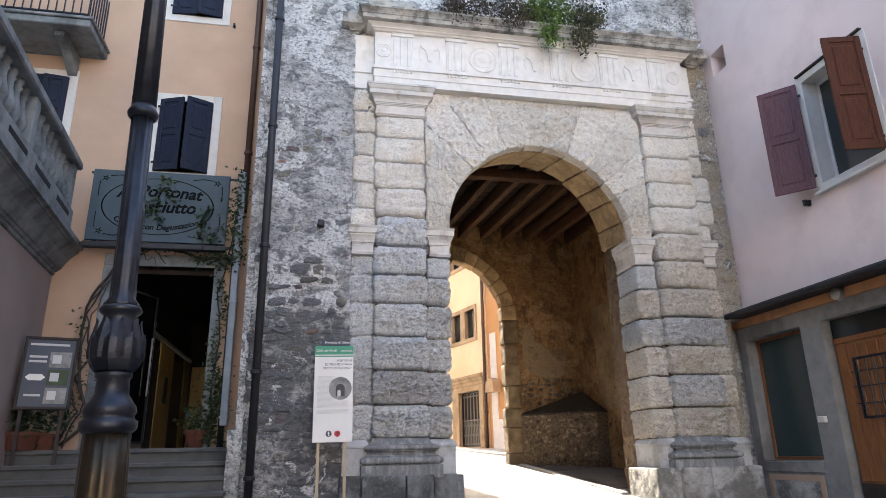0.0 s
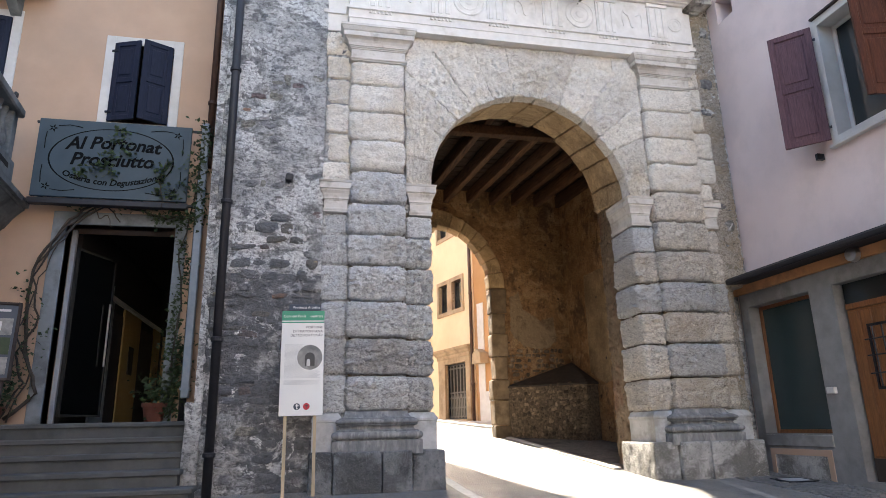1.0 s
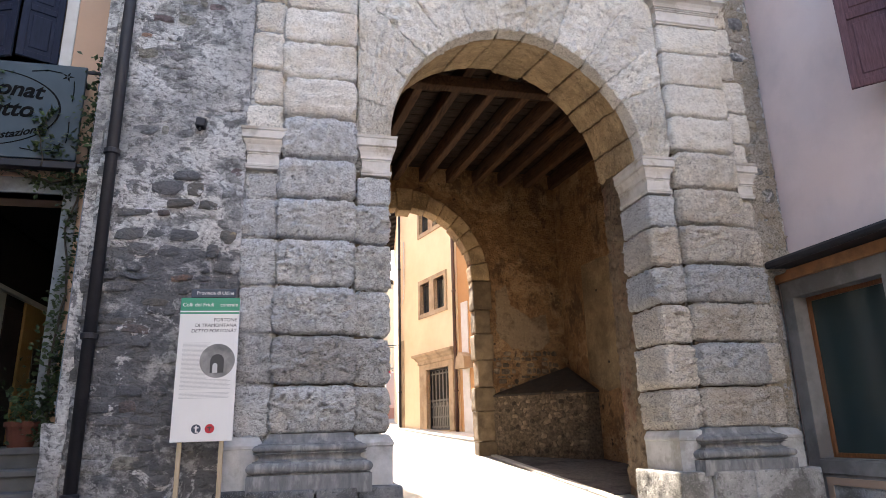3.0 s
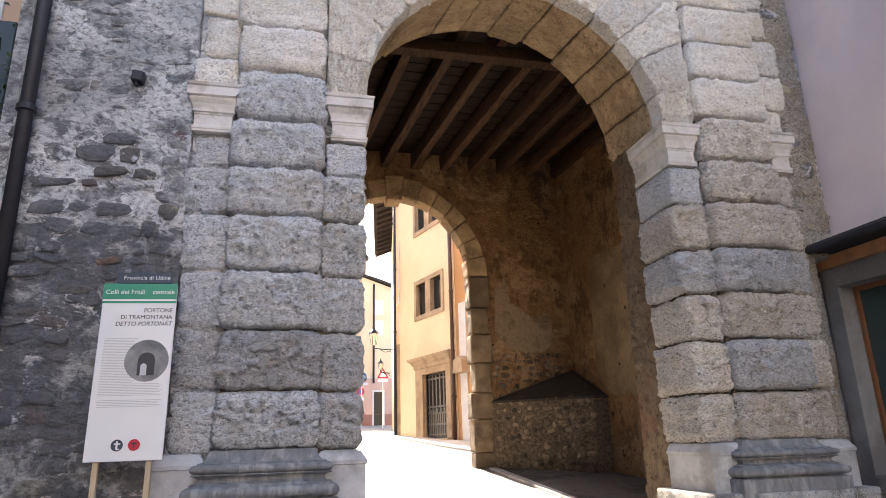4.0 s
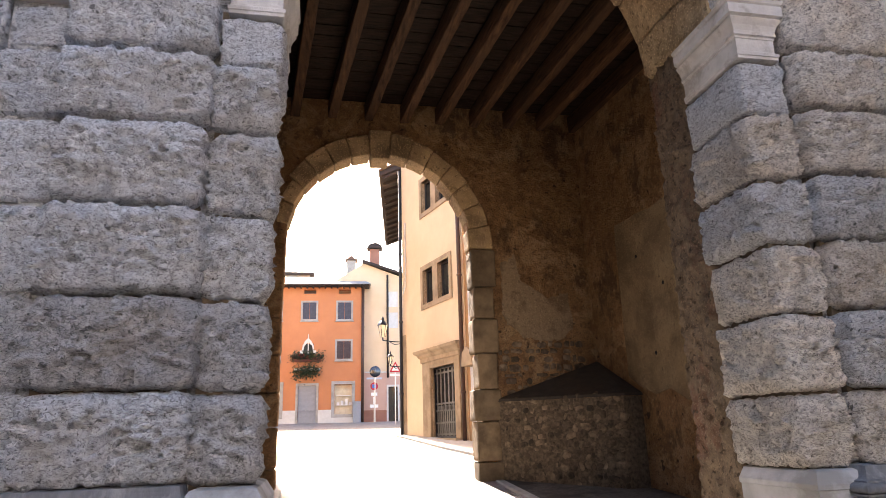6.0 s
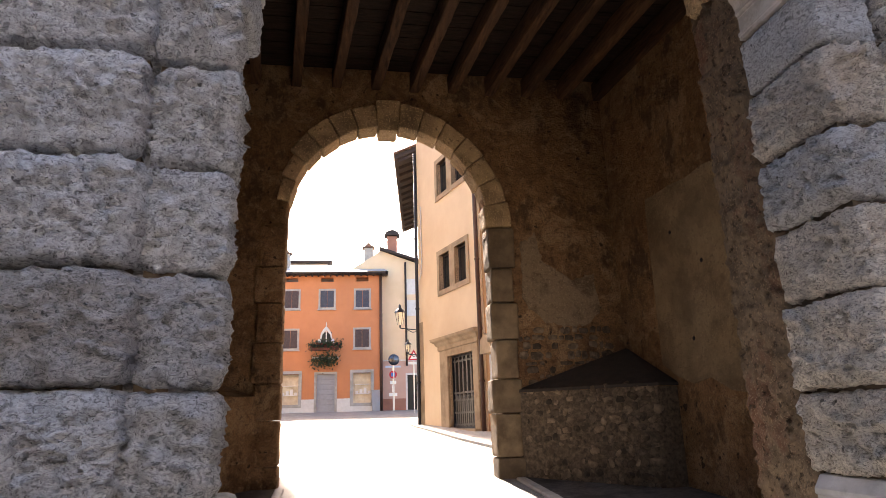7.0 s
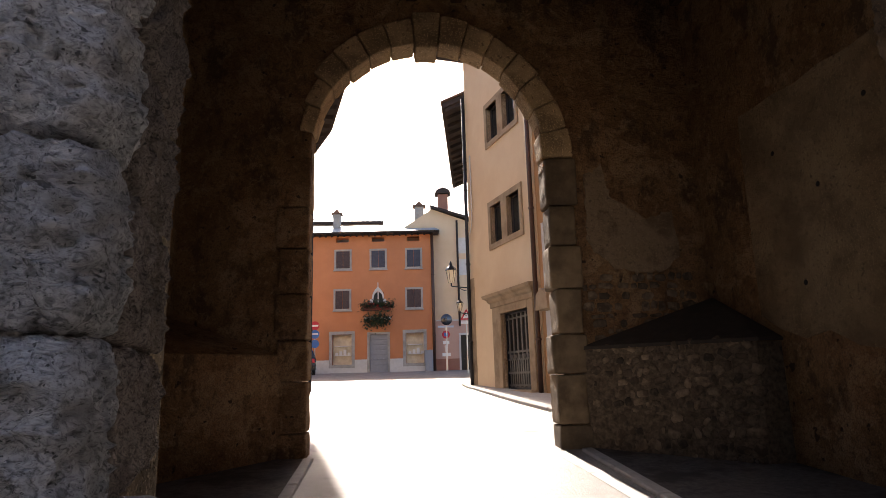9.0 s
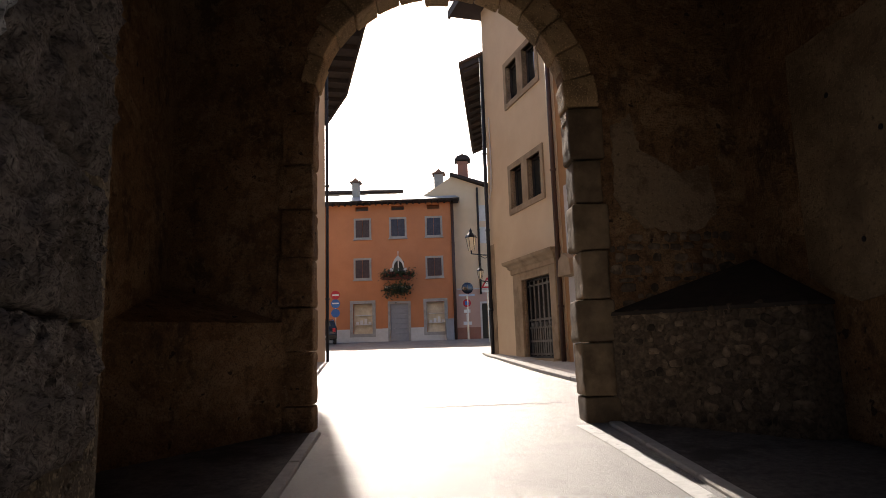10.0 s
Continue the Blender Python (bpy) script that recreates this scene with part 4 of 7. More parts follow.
for (x0, x1), (pa, pb) in ((PIL_L, (0.74, 2.31)), (PIL_R, (4.97, 6.56))):
    part("pilaster_base", mould(BM(), x0 + (0.01 if x0 < 3 else -0.05), x1 - (0.01 if x0 < 3 else 0.13), FY + 0.0, FY + 0.2, [(o, z - BASE_DROP[x0 > 3] * (z - 0.44) / 0.46) for o, z in ATTIC]), M_BASEDARK, gate, "grey moulded attic base")
    o0, o1 = (pa + 0.06, x0 - 0.06) if x0 < 3 else (x1 - 0.10, pb - 0.075)
    part("outer_base", mould(BM(), o0, o1, FY + 0.055, FY + 0.2, [(o, z - BASE_DROP[x0 > 3] * (z > 0.5)) for o, z in ((0.03, 0.45), (0.03, 0.80), (0.042, 0.806), (0.042, 0.832), (0.0, 0.895), (-0.03, 0.905))]), M_GREYBASE, gate, "smooth pale base block")
    cuts = [pa, pa + 0.27, x0 + 0.42, x1 + 0.02, pb] if x0 < 3 else [pa, pa + 0.34, x0 + 0.30, x1 + 0.02, pb]
    for i, (ca, cb) in enumerate(zip(cuts, cuts[1:])):
        front = FY - 0.19 if i in (1, 2) else FY - 0.13
        yb = FY + 0.74 if (x0 < 3 and i == 3) or (x0 > 3 and i == 0) else FY + 0.2
        part("plinth_stone", rough(BM(), ca + 0.003, cb - 0.003, front, yb, -0.15, 0.475, 0.028, 0.022, 0.022, 200 + i + int(x0 * 7), facets=0.7), M_PLINTHDARK if x0 < 3 else M_PLINTH, gate, "blackened grey plinth stone" if x0 < 3 else "stained grey plinth stone", smooth=True)

# capitals
CAP = [(0.0, 5.46), (0.010, 5.463), (0.010, 5.478), (0.024, 5.484), (0.028, 5.498), (0.024, 5.510), (0.004, 5.516), (0.0, 5.53), (0.0, 5.645), (0.012, 5.648), (0.012, 5.662), (0.026, 5.667), (0.026, 5.682),
       (0.040, 5.687), (0.040, 5.70), (0.046, 5.73), (0.066, 5.765), (0.094, 5.785), (0.084, 5.792), (0.110, 5.80), (0.110, 5.868), (0.102, 5.874), (0.118, 5.884), (0.136, 5.92), (0.140, 5.935), (0.150, 5.94), (0.150, 5.975), (0.0, 5.98)]
for x0, x1 in (PIL_L, PIL_R):
    part("capital", mould(BM(), x0 + 0.01, x1 - 0.01, FY + 0.01, FY + 0.2, [(o, ez(z)) for o, z in CAP]), M_IMPOST, gate, "moulded white stone capital")

# arch stones
arch = part("arch_backing", arch_wall(BM(), PIL_L[1], PIL_R[0], 3.75, 6.06, FY + 0.088, FY + 0.158, JAMB_L - 0.05, JAMB_R + 0.05, SPRING), M_ARCH, gate, "backing of the arch stones")


def reach(a):
    """How far an arch stone runs out along the angle a before the pilasters, the architrave or its own length stop it."""
    c, s = math.cos(a), math.sin(a)
    lim = [CR + 1.02]
    if s > 1e-3:
        lim.append((6.045 - SPRING) / s)
    if c > 1e-3:
        lim.append((CX - PIL_L[1] - 0.004) / c)
    if c < -1e-3:
        lim.append((PIL_R[0] - 0.004 - CX) / -c)
    return min(lim)


NV = 13
VA = [math.pi * (i + (rng.uniform(-0.16, 0.16) if 0 < i < NV else 0)) / NV for i in range(NV + 1)]
for i in range(NV):
    a0, a1 = VA[i], VA[i + 1]

    def bend(p, a0=a0, a1=a1):
        a = a0 + (a1 - a0) * p.x / 0.40
        r = CR + (reach(a) - CR) * p.z / 0.75
        return Vector((CX - r * math.cos(a), p.y, SPRING + r * math.sin(a)))

    part("voussoir", rough(BM(), 0.003, 0.397, FY + 0.06 + rng.uniform(-0.008, 0.008), FY + 0.25, rng.uniform(-0.045, 0.03), 0.745, 0.02, 0.022, 0.044, 260 + i, bend, facets=1.35), M_ARCH, arch, smooth=True)

    def bend3(p, a0=a0, a1=a1):
        a = a0 + (a1 - a0) * p.x / 0.40
        f = min(1.0, (p.y - FY - 0.24) / (GY - FY - 0.24))
        cx, cr, zs = CX + (CX_IN - CX) * f, CR + (CR_IN - CR) * f, SPRING + (SPRING_IN - SPRING) * f
        return Vector((cx - (cr + 0.012 + p.z) * math.cos(a), p.y, zs + (cr + 0.012 + p.z) * math.sin(a)))

    part("soffit_stone", rough(BM(), 0.005, 0.395, FY + 0.255, GY + rng.uniform(-0.05, 0.06), rng.uniform(-0.04, 0.015), 0.2, 0.03, 0.03, 0.055, 460 + i, bend3, facets=0.9), M_SOFFIT, arch, "brown soffit stone, warm bounced light put into its colour", smooth=True)
for x0, x1, za, zb in ((1.90, 2.28, 5.48, 6.04), (1.90, 2.10, 4.96, 5.40), (5.03, 5.42, 5.5, 6.04), (5.17, 5.42, 4.98, 5.43)):
    part("stone_block", rough(BM(), x0, x1, FY + 0.064, FY + 0.17, za, zb, 0.05, 0.02, 0.01, int(za * 31)), M_ARCH, arch, smooth=True)

# entablature: architrave, frieze with triglyphs and carved metopes, cornice
EY = FY - 0.05
XA, XB = PIL_L[0] - 0.03, PIL_R[1] + 0.03
part("architrave", mould(BM(), XA, XB, EY, FY + 0.3, [(o, ez(z)) for o, z in ((0.0, 5.982), (0.0, 6.09), (0.012, 6.095), (0.012, 6.20), (0.04, 6.205), (0.04, 6.245), (0.0, 6.247))]), M_WHITE, gate, "white stone architrave")
part("frieze", boxed(XA, XB, EY + 0.02, FY + 0.3, 6.36, 6.984), M_WHITE, gate, "white stone frieze")
for xa, xb in ((OUT_L - 0.03, XA - 0.002), (XB + 0.002, OUT_R - 0.02)):
    part("frieze_return", mould(BM(), xa, xb, FY + 0.10, FY + 0.3, [(o, ez(z)) for o, z in ((0.0, 5.982), (0.0, 6.20), (0.025, 6.205), (0.025, 6.245), (0.0, 6.25), (0.0, 6.80))]), M_WHITE, gate, "set-back return of the frieze")
TX = [1.535 + 0.856 * i for i in range(6)]
for i, x in enumerate(TX):
    b = BM()
    for k in (-1, 0, 1):
        box(b, x + k * 0.105 - 0.038, x + k * 0.105 + 0.038, EY - 0.012, EY + 0.025, 6.385, 6.905, 0.012)
    box(b, x - 0.165, x + 0.165, EY - 0.002, EY + 0.025, 6.362, 6.91)
    box(b, x - 0.175, x + 0.175, EY - 0.02, EY + 0.025, 6.912, 6.975, 0.006)
    part("triglyph", b, M_WHITE, gate)
    b = BM()
    box(b, x - 0.165, x + 0.165, EY - 0.028, EY + 0.0, 6.305, 6.335)
    for k in range(6):
        lathe(b, [(0.021, 6.262), (0.012, 6.304)], x - 0.1375 + k * 0.055, EY - 0.014, 8)
    part("guttae", b, M_WHITE, gate)


def roundel(x, z, R):
    """A carved shield of concentric rings facing the street."""
    b = BM()
    prof = [(R, 0.0), (R, 0.009), (R * 0.93, 0.014), (R * 0.86, 0.006), (R * 0.66, 0.007), (R * 0.6, 0.013), (R * 0.52, 0.007), (R * 0.3, 0.009), (R * 0.22, 0.015), (0.004, 0.018)]
    lathe(b, prof, 0, 0, 32)
    bmesh.ops.transform(b, matrix=pose(x, EY + 0.018, z, 90), verts=b.verts)
    return b


def skull(x, z):
    """A carved ox skull with horns and ribbons, much worn."""
    b = BM()
    prism(b, [(x - 0.07, z + 0.07), (x - 0.045, z - 0.02), (x - 0.03, z - 0.12), (x, z - 0.14), (x + 0.03, z - 0.12), (x + 0.045, z - 0.02), (x + 0.07, z + 0.07), (x, z + 0.10)], EY + 0.006, EY + 0.022)
    for s in (-1, 1):
        tube(b, [(x + s * 0.06, EY + 0.012, z + 0.07), (x + s * 0.12, EY + 0.01, z + 0.10), (x + s * 0.15, EY + 0.01, z + 0.16)], 0.012, 6, 0.005)
        tube(b, [(x + s * 0.15, EY + 0.015, z + 0.12), (x + s * 0.165, EY + 0.015, z), (x + s * 0.145, EY + 0.015, z - 0.12)], 0.007, 6)
    return b


for i, x in enumerate([t + 0.43 for t in TX[:-1]]):
    if i % 2 == 1:
        part("roundel", roundel(x, 6.655, 0.235), M_WHITE, gate, "worn carved roundel", smooth=False)
    else:
        part("ox_skull", skull(x, 6.66), M_WHITE, gate, "worn carved ox skull")
part("roundel", roundel(TX[0] - 0.29, 6.655, 0.12), M_WHITE, gate)
part("roundel", roundel(TX[-1] + 0.29, 6.655, 0.12), M_WHITE, gate)
CORN = [(0.0, 6.986), (0.02, 6.988), (0.035, 7.012), (0.06, 7.018), (0.06, 7.036), (0.085, 7.056), (0.115, 7.068), (0.125, 7.074), (0.20, 7.08), (0.20, 7.15), (0.215, 7.155), (0.215, 7.17), (0.235, 7.20), (0.26, 7.225), (0.27, 7.228), (0.27, 7.26), (0.0, 7.31)]
part("bed_mould", mould(BM(), XA, XB, EY, FY + 0.3, CORN[:8] + [(0.0, 7.0745)]), M_WHITE, gate, "white bed moulding under the cornice")
part("cornice", mould(BM(), XA, XB, EY, FY + 0.3, [(0.0, 7.075), (0.124, 7.0752)] + CORN[8:]), M_CORNICE, gate, "lichen-stained projecting cornice")
for xa, xb in ((OUT_L - 0.03, XA - 0.28), (XB + 0.28, OUT_R + 0.02)):
    part("cornice_return", mould(BM(), min(xa, xb - 0.02), max(xb, xa + 0.05), FY + 0.10, FY + 0.3, [(min(o, 0.18), z) for o, z in CORN]), M_CORNICE, gate, "broken cornice return")
for x0, x1 in ((1.0, 1.75), (5.55, 6.35)):
    part("parapet_block", rough(BM(), x0, x1, FY - 0.02, FY + 0.3, 7.30, 7.62, 0.09, 0.02, 0.012, int(x0 * 50)), M_CORNICE, gate, "weathered stone block on the cornice", smooth=True)
part("parapet_block", rough(BM(), 2.4, 3.2, FY - 0.02, FY + 0.3, 7.30, 7.58, 0.09, 0.02, 0.012, 7), M_WHITE, gate, "pale stone block on the cornice", smooth=True)

# rubble wall beside the gateway, and the attic above it
rub = part("rubble_wall", rough(BM(), -0.46, 0.83, FY + 0.085, FY + 0.165, 2.55, 10.3, 0.09, 0.03, 0.03, 9), M_MORTAR, gate, "old rubble stone wall with worn lime mortar", smooth=True)
rublow = part("rubble_wall", rough(BM(), -0.46, 0.83, FY + 0.085, FY + 0.165, -0.25, 2.60, 0.09, 0.03, 0.03, 29), M_MORTARBARE, gate, "dark grey rubble wall that has lost its lime", smooth=True)
att = part("attic_wall", rough(BM(), 0.84, 6.55, FY + 0.10, FY + 0.168, 7.3, 10.2, 0.12, 0.03, 0.03, 11), M_MORTAR, gate, "old rubble attic wall", smooth=True)
part("rubble_edge", rough(BM(), 6.42, 6.60, FY + 0.135, FY + 0.19, -0.1, 2.58, 0.03, 0.02, 0.05, 14, facets=1.2), M_EDGE, gate, "ragged rubble edge of the gate wall", smooth=True)
edge = part("rubble_edge", rough(BM(), 6.42, 6.825, FY + 0.135, FY + 0.19, 2.56, 7.4, 0.03, 0.02, 0.05, 13, facets=1.2), M_EDGE, gate, "ragged rubble edge of the gate wall", smooth=True)


def pebble(seed):
    """A rounded uneven stone of about unit size, flat at the back."""
    b = bmesh.new()
    bmesh.ops.create_icosphere(b, subdivisions=2, radius=0.5)
    off = Vector((seed * 2.3, seed * 1.1, seed * 0.7))
    for v in b.verts:
        d = v.co.copy()
        k = max(abs(d.x), abs(d.z), 0.001)
        v.co.x *= 1 + 0.35 * (0.5 - abs(d.x)) * (abs(d.z) / k)
        v.co += d.normalized() * (0.42 * noise.noise(d * 2.6 + off) + 0.22 * noise.noise(d * 6 + off))
    me = bpy.data.meshes.new("stone")
    b.to_mesh(me)
    b.free()
    me.polygons.foreach_set("use_smooth", [True] * len(me.polygons))
    return me


def slab(seed):
    """A flat-faced angular rubble stone of unit size with worn edges; it faces -y."""
    r = random.Random(seed)
    n = r.randint(7, 10)
    base = []
    for i in range(n):
        a = 6.2832 * (i + r.uniform(-0.28, 0.28)) / n
        k = 0.5 / max(abs(math.cos(a)), abs(math.sin(a))) ** 0.72 * r.uniform(0.82, 1.04)
        base.append((k * math.cos(a), k * math.sin(a)))
    b = bmesh.new()
    rings = []
    for s, y in ((1.0, 0.5), (0.97, -0.12), (0.86, -0.38), (0.5, -0.5)):
        rings.append([b.verts.new((x * s, y + r.uniform(-0.09, 0.09), z * s)) for x, z in base])
    for p, q in zip(rings, rings[1:]):
        for i in range(n):
            b.faces.new((p[i], p[(i + 1) % n], q[(i + 1) % n], q[i]))
    top = b.verts.new((0, -0.5, 0))
    for i in range(n):
        b.faces.new((rings[-1][i], rings[-1][(i + 1) % n], top))
    bmesh.ops.recalc_face_normals(b, faces=b.faces)
    me = bpy.data.meshes.new("stone")
    b.to_mesh(me)
    b.free()
    me.polygons.foreach_set("use_smooth", [True] * len(me.polygons))
    return me


def with_mat(me, material):
    c = me.copy()
    c.materials.append(material)
    return c


PEB = [pebble(i) for i in range(7)]
RUB = [with_mat(slab(i), M_RUBBLE) for i in range(12)]
RUBD = [with_mat(slab(i), M_RUBBLEBARE) for i in range(12)]
RUBT = [with_mat(slab(i + 20), M_EDGE) for i in range(5)] + RUB[:2] + [with_mat(slab(31), M_OCHRE)]
COB = [with_mat(slab(i + 50), M_COBBLE) for i in range(9)]


def stone(me, parent, loc, size, rot):
    ob = new("stone", me)
    ob.parent = parent
    ob.matrix_basis = Matrix.LocRotScale(loc, Euler(rot), size)
    return ob


def lay_rubble(parent, x0, x1, z0, z1, y, rng, rows, pool, lo=0.10, hi=0.30, flat=0.07, share=0.7):
    """Irregular courses of half-buried stones."""
    z = z0
    while z < z1:
        h = rng.uniform(*rows)
        x = x0 + rng.uniform(-0.08, 0.02)
        while x < x1:
            w = rng.uniform(lo, hi)
            if rng.random() < share and x + w < x1 + 0.05:
                stone(rng.choice(pool), parent, (x + w / 2, y + rng.uniform(0.0, 0.016), z + h / 2 + rng.uniform(-0.012, 0.012)),
                      (w * rng.uniform(0.86, 1.0), rng.uniform(0.7, 1.2) * flat, h * rng.uniform(0.7, 0.98)), (rng.uniform(-0.05, 0.05), rng.uniform(-0.16, 0.16), rng.uniform(-0.05, 0.05)))
            x += w
        z += h * 0.97
    return parent


# passage behind the front arch
BY = 14.42
pas = part("back_wall", arch_wall(BM(), 0.4, 6.9, -0.2, 6.6, BY, BY + 0.62, 1.84, 4.73, 3.85), M_CHAMBER, gate, "stained brown plaster back wall of the passage")
b = BM()
for _ in (1,):
    v = [b.verts.new(c) for c in ((6.34, BY, -0.2), (6.70, GY, -0.2), (6.70, GY, 6.6), (6.34, BY, 6.6), (6.86, BY, -0.2), (6.86, GY, -0.2), (6.86, GY, 6.6), (6.86, BY, 6.6))]
    for f in ((0, 1, 2, 3), (4, 7, 6, 5), (0, 4, 5, 1), (3, 2, 6, 7), (0, 3, 7, 4), (1, 5, 6, 2)):
        b.faces.new([v[i] for i in f])
part("side_wall", b, M_CHAMBER, gate, "stained brown plaster side wall of the passage")
part("side_wall", boxed(0.42, 0.6, GY + 0.002, BY - 0.002, -0.2, 6.6), M_CHAMBER, gate, "stained brown plaster side wall of the passage")
b = BM()
prng = random.Random(77)
PATCH = [(13.55, 1.7 + 0.2 * k + prng.uniform(-0.04, 0.04)) for k in range(10)] + [(13.53, 3.75)] + [(13.3 - 0.3 * k, 3.74 + prng.uniform(-0.02, 0.02)) for k in range(10)] + [(10.4, 3.7), (10.4, 1.6)]
PATCH += [(10.6 + 0.3 * k, 1.5 + prng.uniform(-0.2, 0.2) - 0.12 * k * (k < 5)) for k in range(10)]
wx = lambda y: 6.34 + (BY - y) * 0.4 / (BY - 9.8)
v = []
for dx in (-0.016, 0.05):
    for y, z in PATCH:
        v.append(b.verts.new((wx(y) + dx, y, z)))
n = len(PATCH)
b.faces.new(v[:n])
b.faces.new(v[n:][::-1])
for i in range(n):
    b.faces.new((v[i], v[(i + 1) % n], v[n + (i + 1) % n], v[n + i]))
patch = part("plaster_patch", b, M_PATCH, gate, "paler patch of repaired plaster")
# holes are flat discs with their inner shade as colour
for y, z in ((13.1, 3.2), (12.6, 2.75), (12.0, 3.3), (11.7, 2.2), (12.9, 1.95)):
    hb = lathe(BM(), [(0.028, 0.0), (0.022, 0.006)], 0, 0, 9)
    bmesh.ops.transform(hb, matrix=pose(wx(y) - 0.013, y, z, 0, -90, 0), verts=hb.verts)
    part("putlog_hole", hb, M_DARK, patch, "small near-black disc standing for the shade in a hole")

def worn_patch(outline, label, material, seed):
    """A thin irregular skin of plaster left on the back wall, from an (x, z) outline with a ragged edge."""
    r = random.Random(seed)
    edge = []
    for (xa, za), (xb, zb) in zip(outline, outline[1:] + outline[:1]):
        for k in range(7):
            edge.append((xa + (xb - xa) * k / 7 + r.gauss(0, 0.022), za + (zb - za) * k / 7 + r.gauss(0, 0.022)))
    part("plaster_patch", prism(BM(), edge, BY - 0.014, BY + 0.02), material, gate, label)


worn_patch([(5.02, 3.42), (5.22, 3.52), (5.34, 3.15), (5.72, 2.92), (6.02, 3.0), (6.05, 2.45), (5.62, 2.28), (5.3, 2.36), (5.0, 2.62)], "paler grey-tan plaster left on the back wall", M_PALEPLASTER, 4)

# ring of the inner arch: dressed stones with a proud keystone
inner = part("inner_arch", arch_wall(BM(), 1.72, 4.85, 3.5, 5.34, BY + 0.004, BY + 0.24, 2.0, 4.57, 3.78), M_CHAMBER, gate, "ring of dressed stones round the inner arch")
NI, IR = 15, 1.315
for i in range(NI):
    key = i == NI // 2
    a0, a1 = math.pi * i / NI, math.pi * (i + 1) / NI

    def bend2(p, a0=a0, a1=a1):
        a = a0 + (a1 - a0) * p.x / 0.27
        r = IR + p.z
        return Vector((3.285 - r * math.cos(a), p.y, 3.62 + 1.075 * r * math.sin(a)))

    dz = rng.uniform(-0.02, 0.03)
    # the unlit left springer takes the brown wall colour in place of shade
    part("voussoir", rough(BM(), 0.004, 0.266, BY - (0.10 if key else 0.055), BY + 0.27, (-0.10 if key else -0.02 + dz), (0.32 if key else (0.30 + rng.uniform(-0.03, 0.04)) * min(1.0, (0.8 + i) / 4)), 0.05, 0.022, 0.02, 300 + i, bend2, facets=0.5), M_RING if i else M_CHAMBER, inner, smooth=True)
z = 0.30
i = 0
while z < 3.60:
    h = min(rng.uniform(0.40, 0.54), 3.61 - z)
    h = 3.61 - z if 3.61 - z - h < 0.15 else h
    for side in (0, 1):
        w = 0.33 if (i + side) % 2 else 0.29
        x0, x1 = (1.97 - w, 1.97 + rng.uniform(0, 0.025)) if side == 0 else (4.60 - rng.uniform(-0.02, 0.05), 4.60 + w)
        # left jamb stones blend into the wall colour, standing in for their shade
        part("jamb_stone", rough(BM(), x0, x1, BY - 0.06 + rng.uniform(-0.01, 0.01), BY + 0.27, z + 0.005, z + h - 0.005, 0.045, 0.024, 0.024, 330 + i + 30 * side, facets=0.6), M_CHAMBER if side == 0 else M_JAMB, inner, smooth=True)
    z += h
    i += 1

# corner ledges of cobbles with a sloping dark top
bx = part("corner_ledge", prism(BM(), [(0, 0), (1, 0), (1, 1), (0, 1)], 0, 0.01), M_BED, gate, "low cobble wall filling the passage corner")
me = bx.data
b = BM()
pl = [(4.86, BY - 0.02), (6.36, BY - 0.05), (6.45, 13.34), (6.18, 13.31)]
lo = [b.verts.new((x, y, 0.2)) for x, y in pl]
hi = [b.verts.new((x, y, 1.472)) for x, y in pl]
b.faces.new(hi)
for i in range(4):
    b.faces.new((lo[i], lo[(i + 1) % 4], hi[(i + 1) % 4], hi[i]))
b.to_mesh(me)
b.free()
b = BM()
v = [b.verts.new(c) for c in ((4.86, BY - 0.03, 1.475), (6.36, BY - 0.05, 1.97), (6.45, 13.31, 1.475), (6.18, 13.27, 1.475), (4.86, BY - 0.03, 1.51), (6.36, BY - 0.05, 2.01), (6.45, 13.31, 1.51), (6.18, 13.27, 1.51))]
for f in ((0, 1, 3), (1, 2, 3), (4, 7, 5), (5, 7, 6), (0, 3, 7, 4), (3, 2, 6, 7), (0, 4, 5, 1)):
    b.faces.new([v[i] for i in f])
part("ledge_top", b, M_SLATE, gate, "dark sloping render on the corner ledge")
A, B = Vector((4.90, BY - 0.05, 0)), Vector((6.18, 13.29, 0))
crng = random.Random(21)
z = 0.40
while z < 1.46:
    h = crng.uniform(0.055, 0.125)
    s = crng.uniform(0, 0.05)
    while s < 0.97:
        w = crng.uniform(0.025, 0.10)
        if crng.random() < 0.88:
            p = A.lerp(B, min(s + w / 2, 0.98))
            stone(crng.choice(COB), bx, (p.x + 0.014, p.y + 0.014, z + h / 2 + crng.uniform(-0.025, 0.025)), (w * 1.8 * crng.uniform(0.7, 1.08), crng.uniform(0.045, 0.075), h * crng.uniform(0.6, 1.1)), (crng.uniform(-0.08, 0.08), crng.uniform(-0.6, 0.6), -0.774))
        s += w
    z += h
b = BM()
v = [b.verts.new(c) for c in ((0.6, 13.2, 0.2), (1.72, BY - 0.04, 0.2), (0.6, BY, 0.2), (0.6, 13.2, 1.50), (1.72, BY - 0.04, 1.50), (0.6, BY, 1.9))]
for f in ((0, 1, 4, 3), (3, 4, 5), (1, 2, 5, 4), (0, 3, 5, 2), (0, 2, 1)):
    b.faces.new([v[i] for i in f])
part("corner_ledge", b, M_CHAMBER, gate, "low plastered ledge in the dark passage corner")

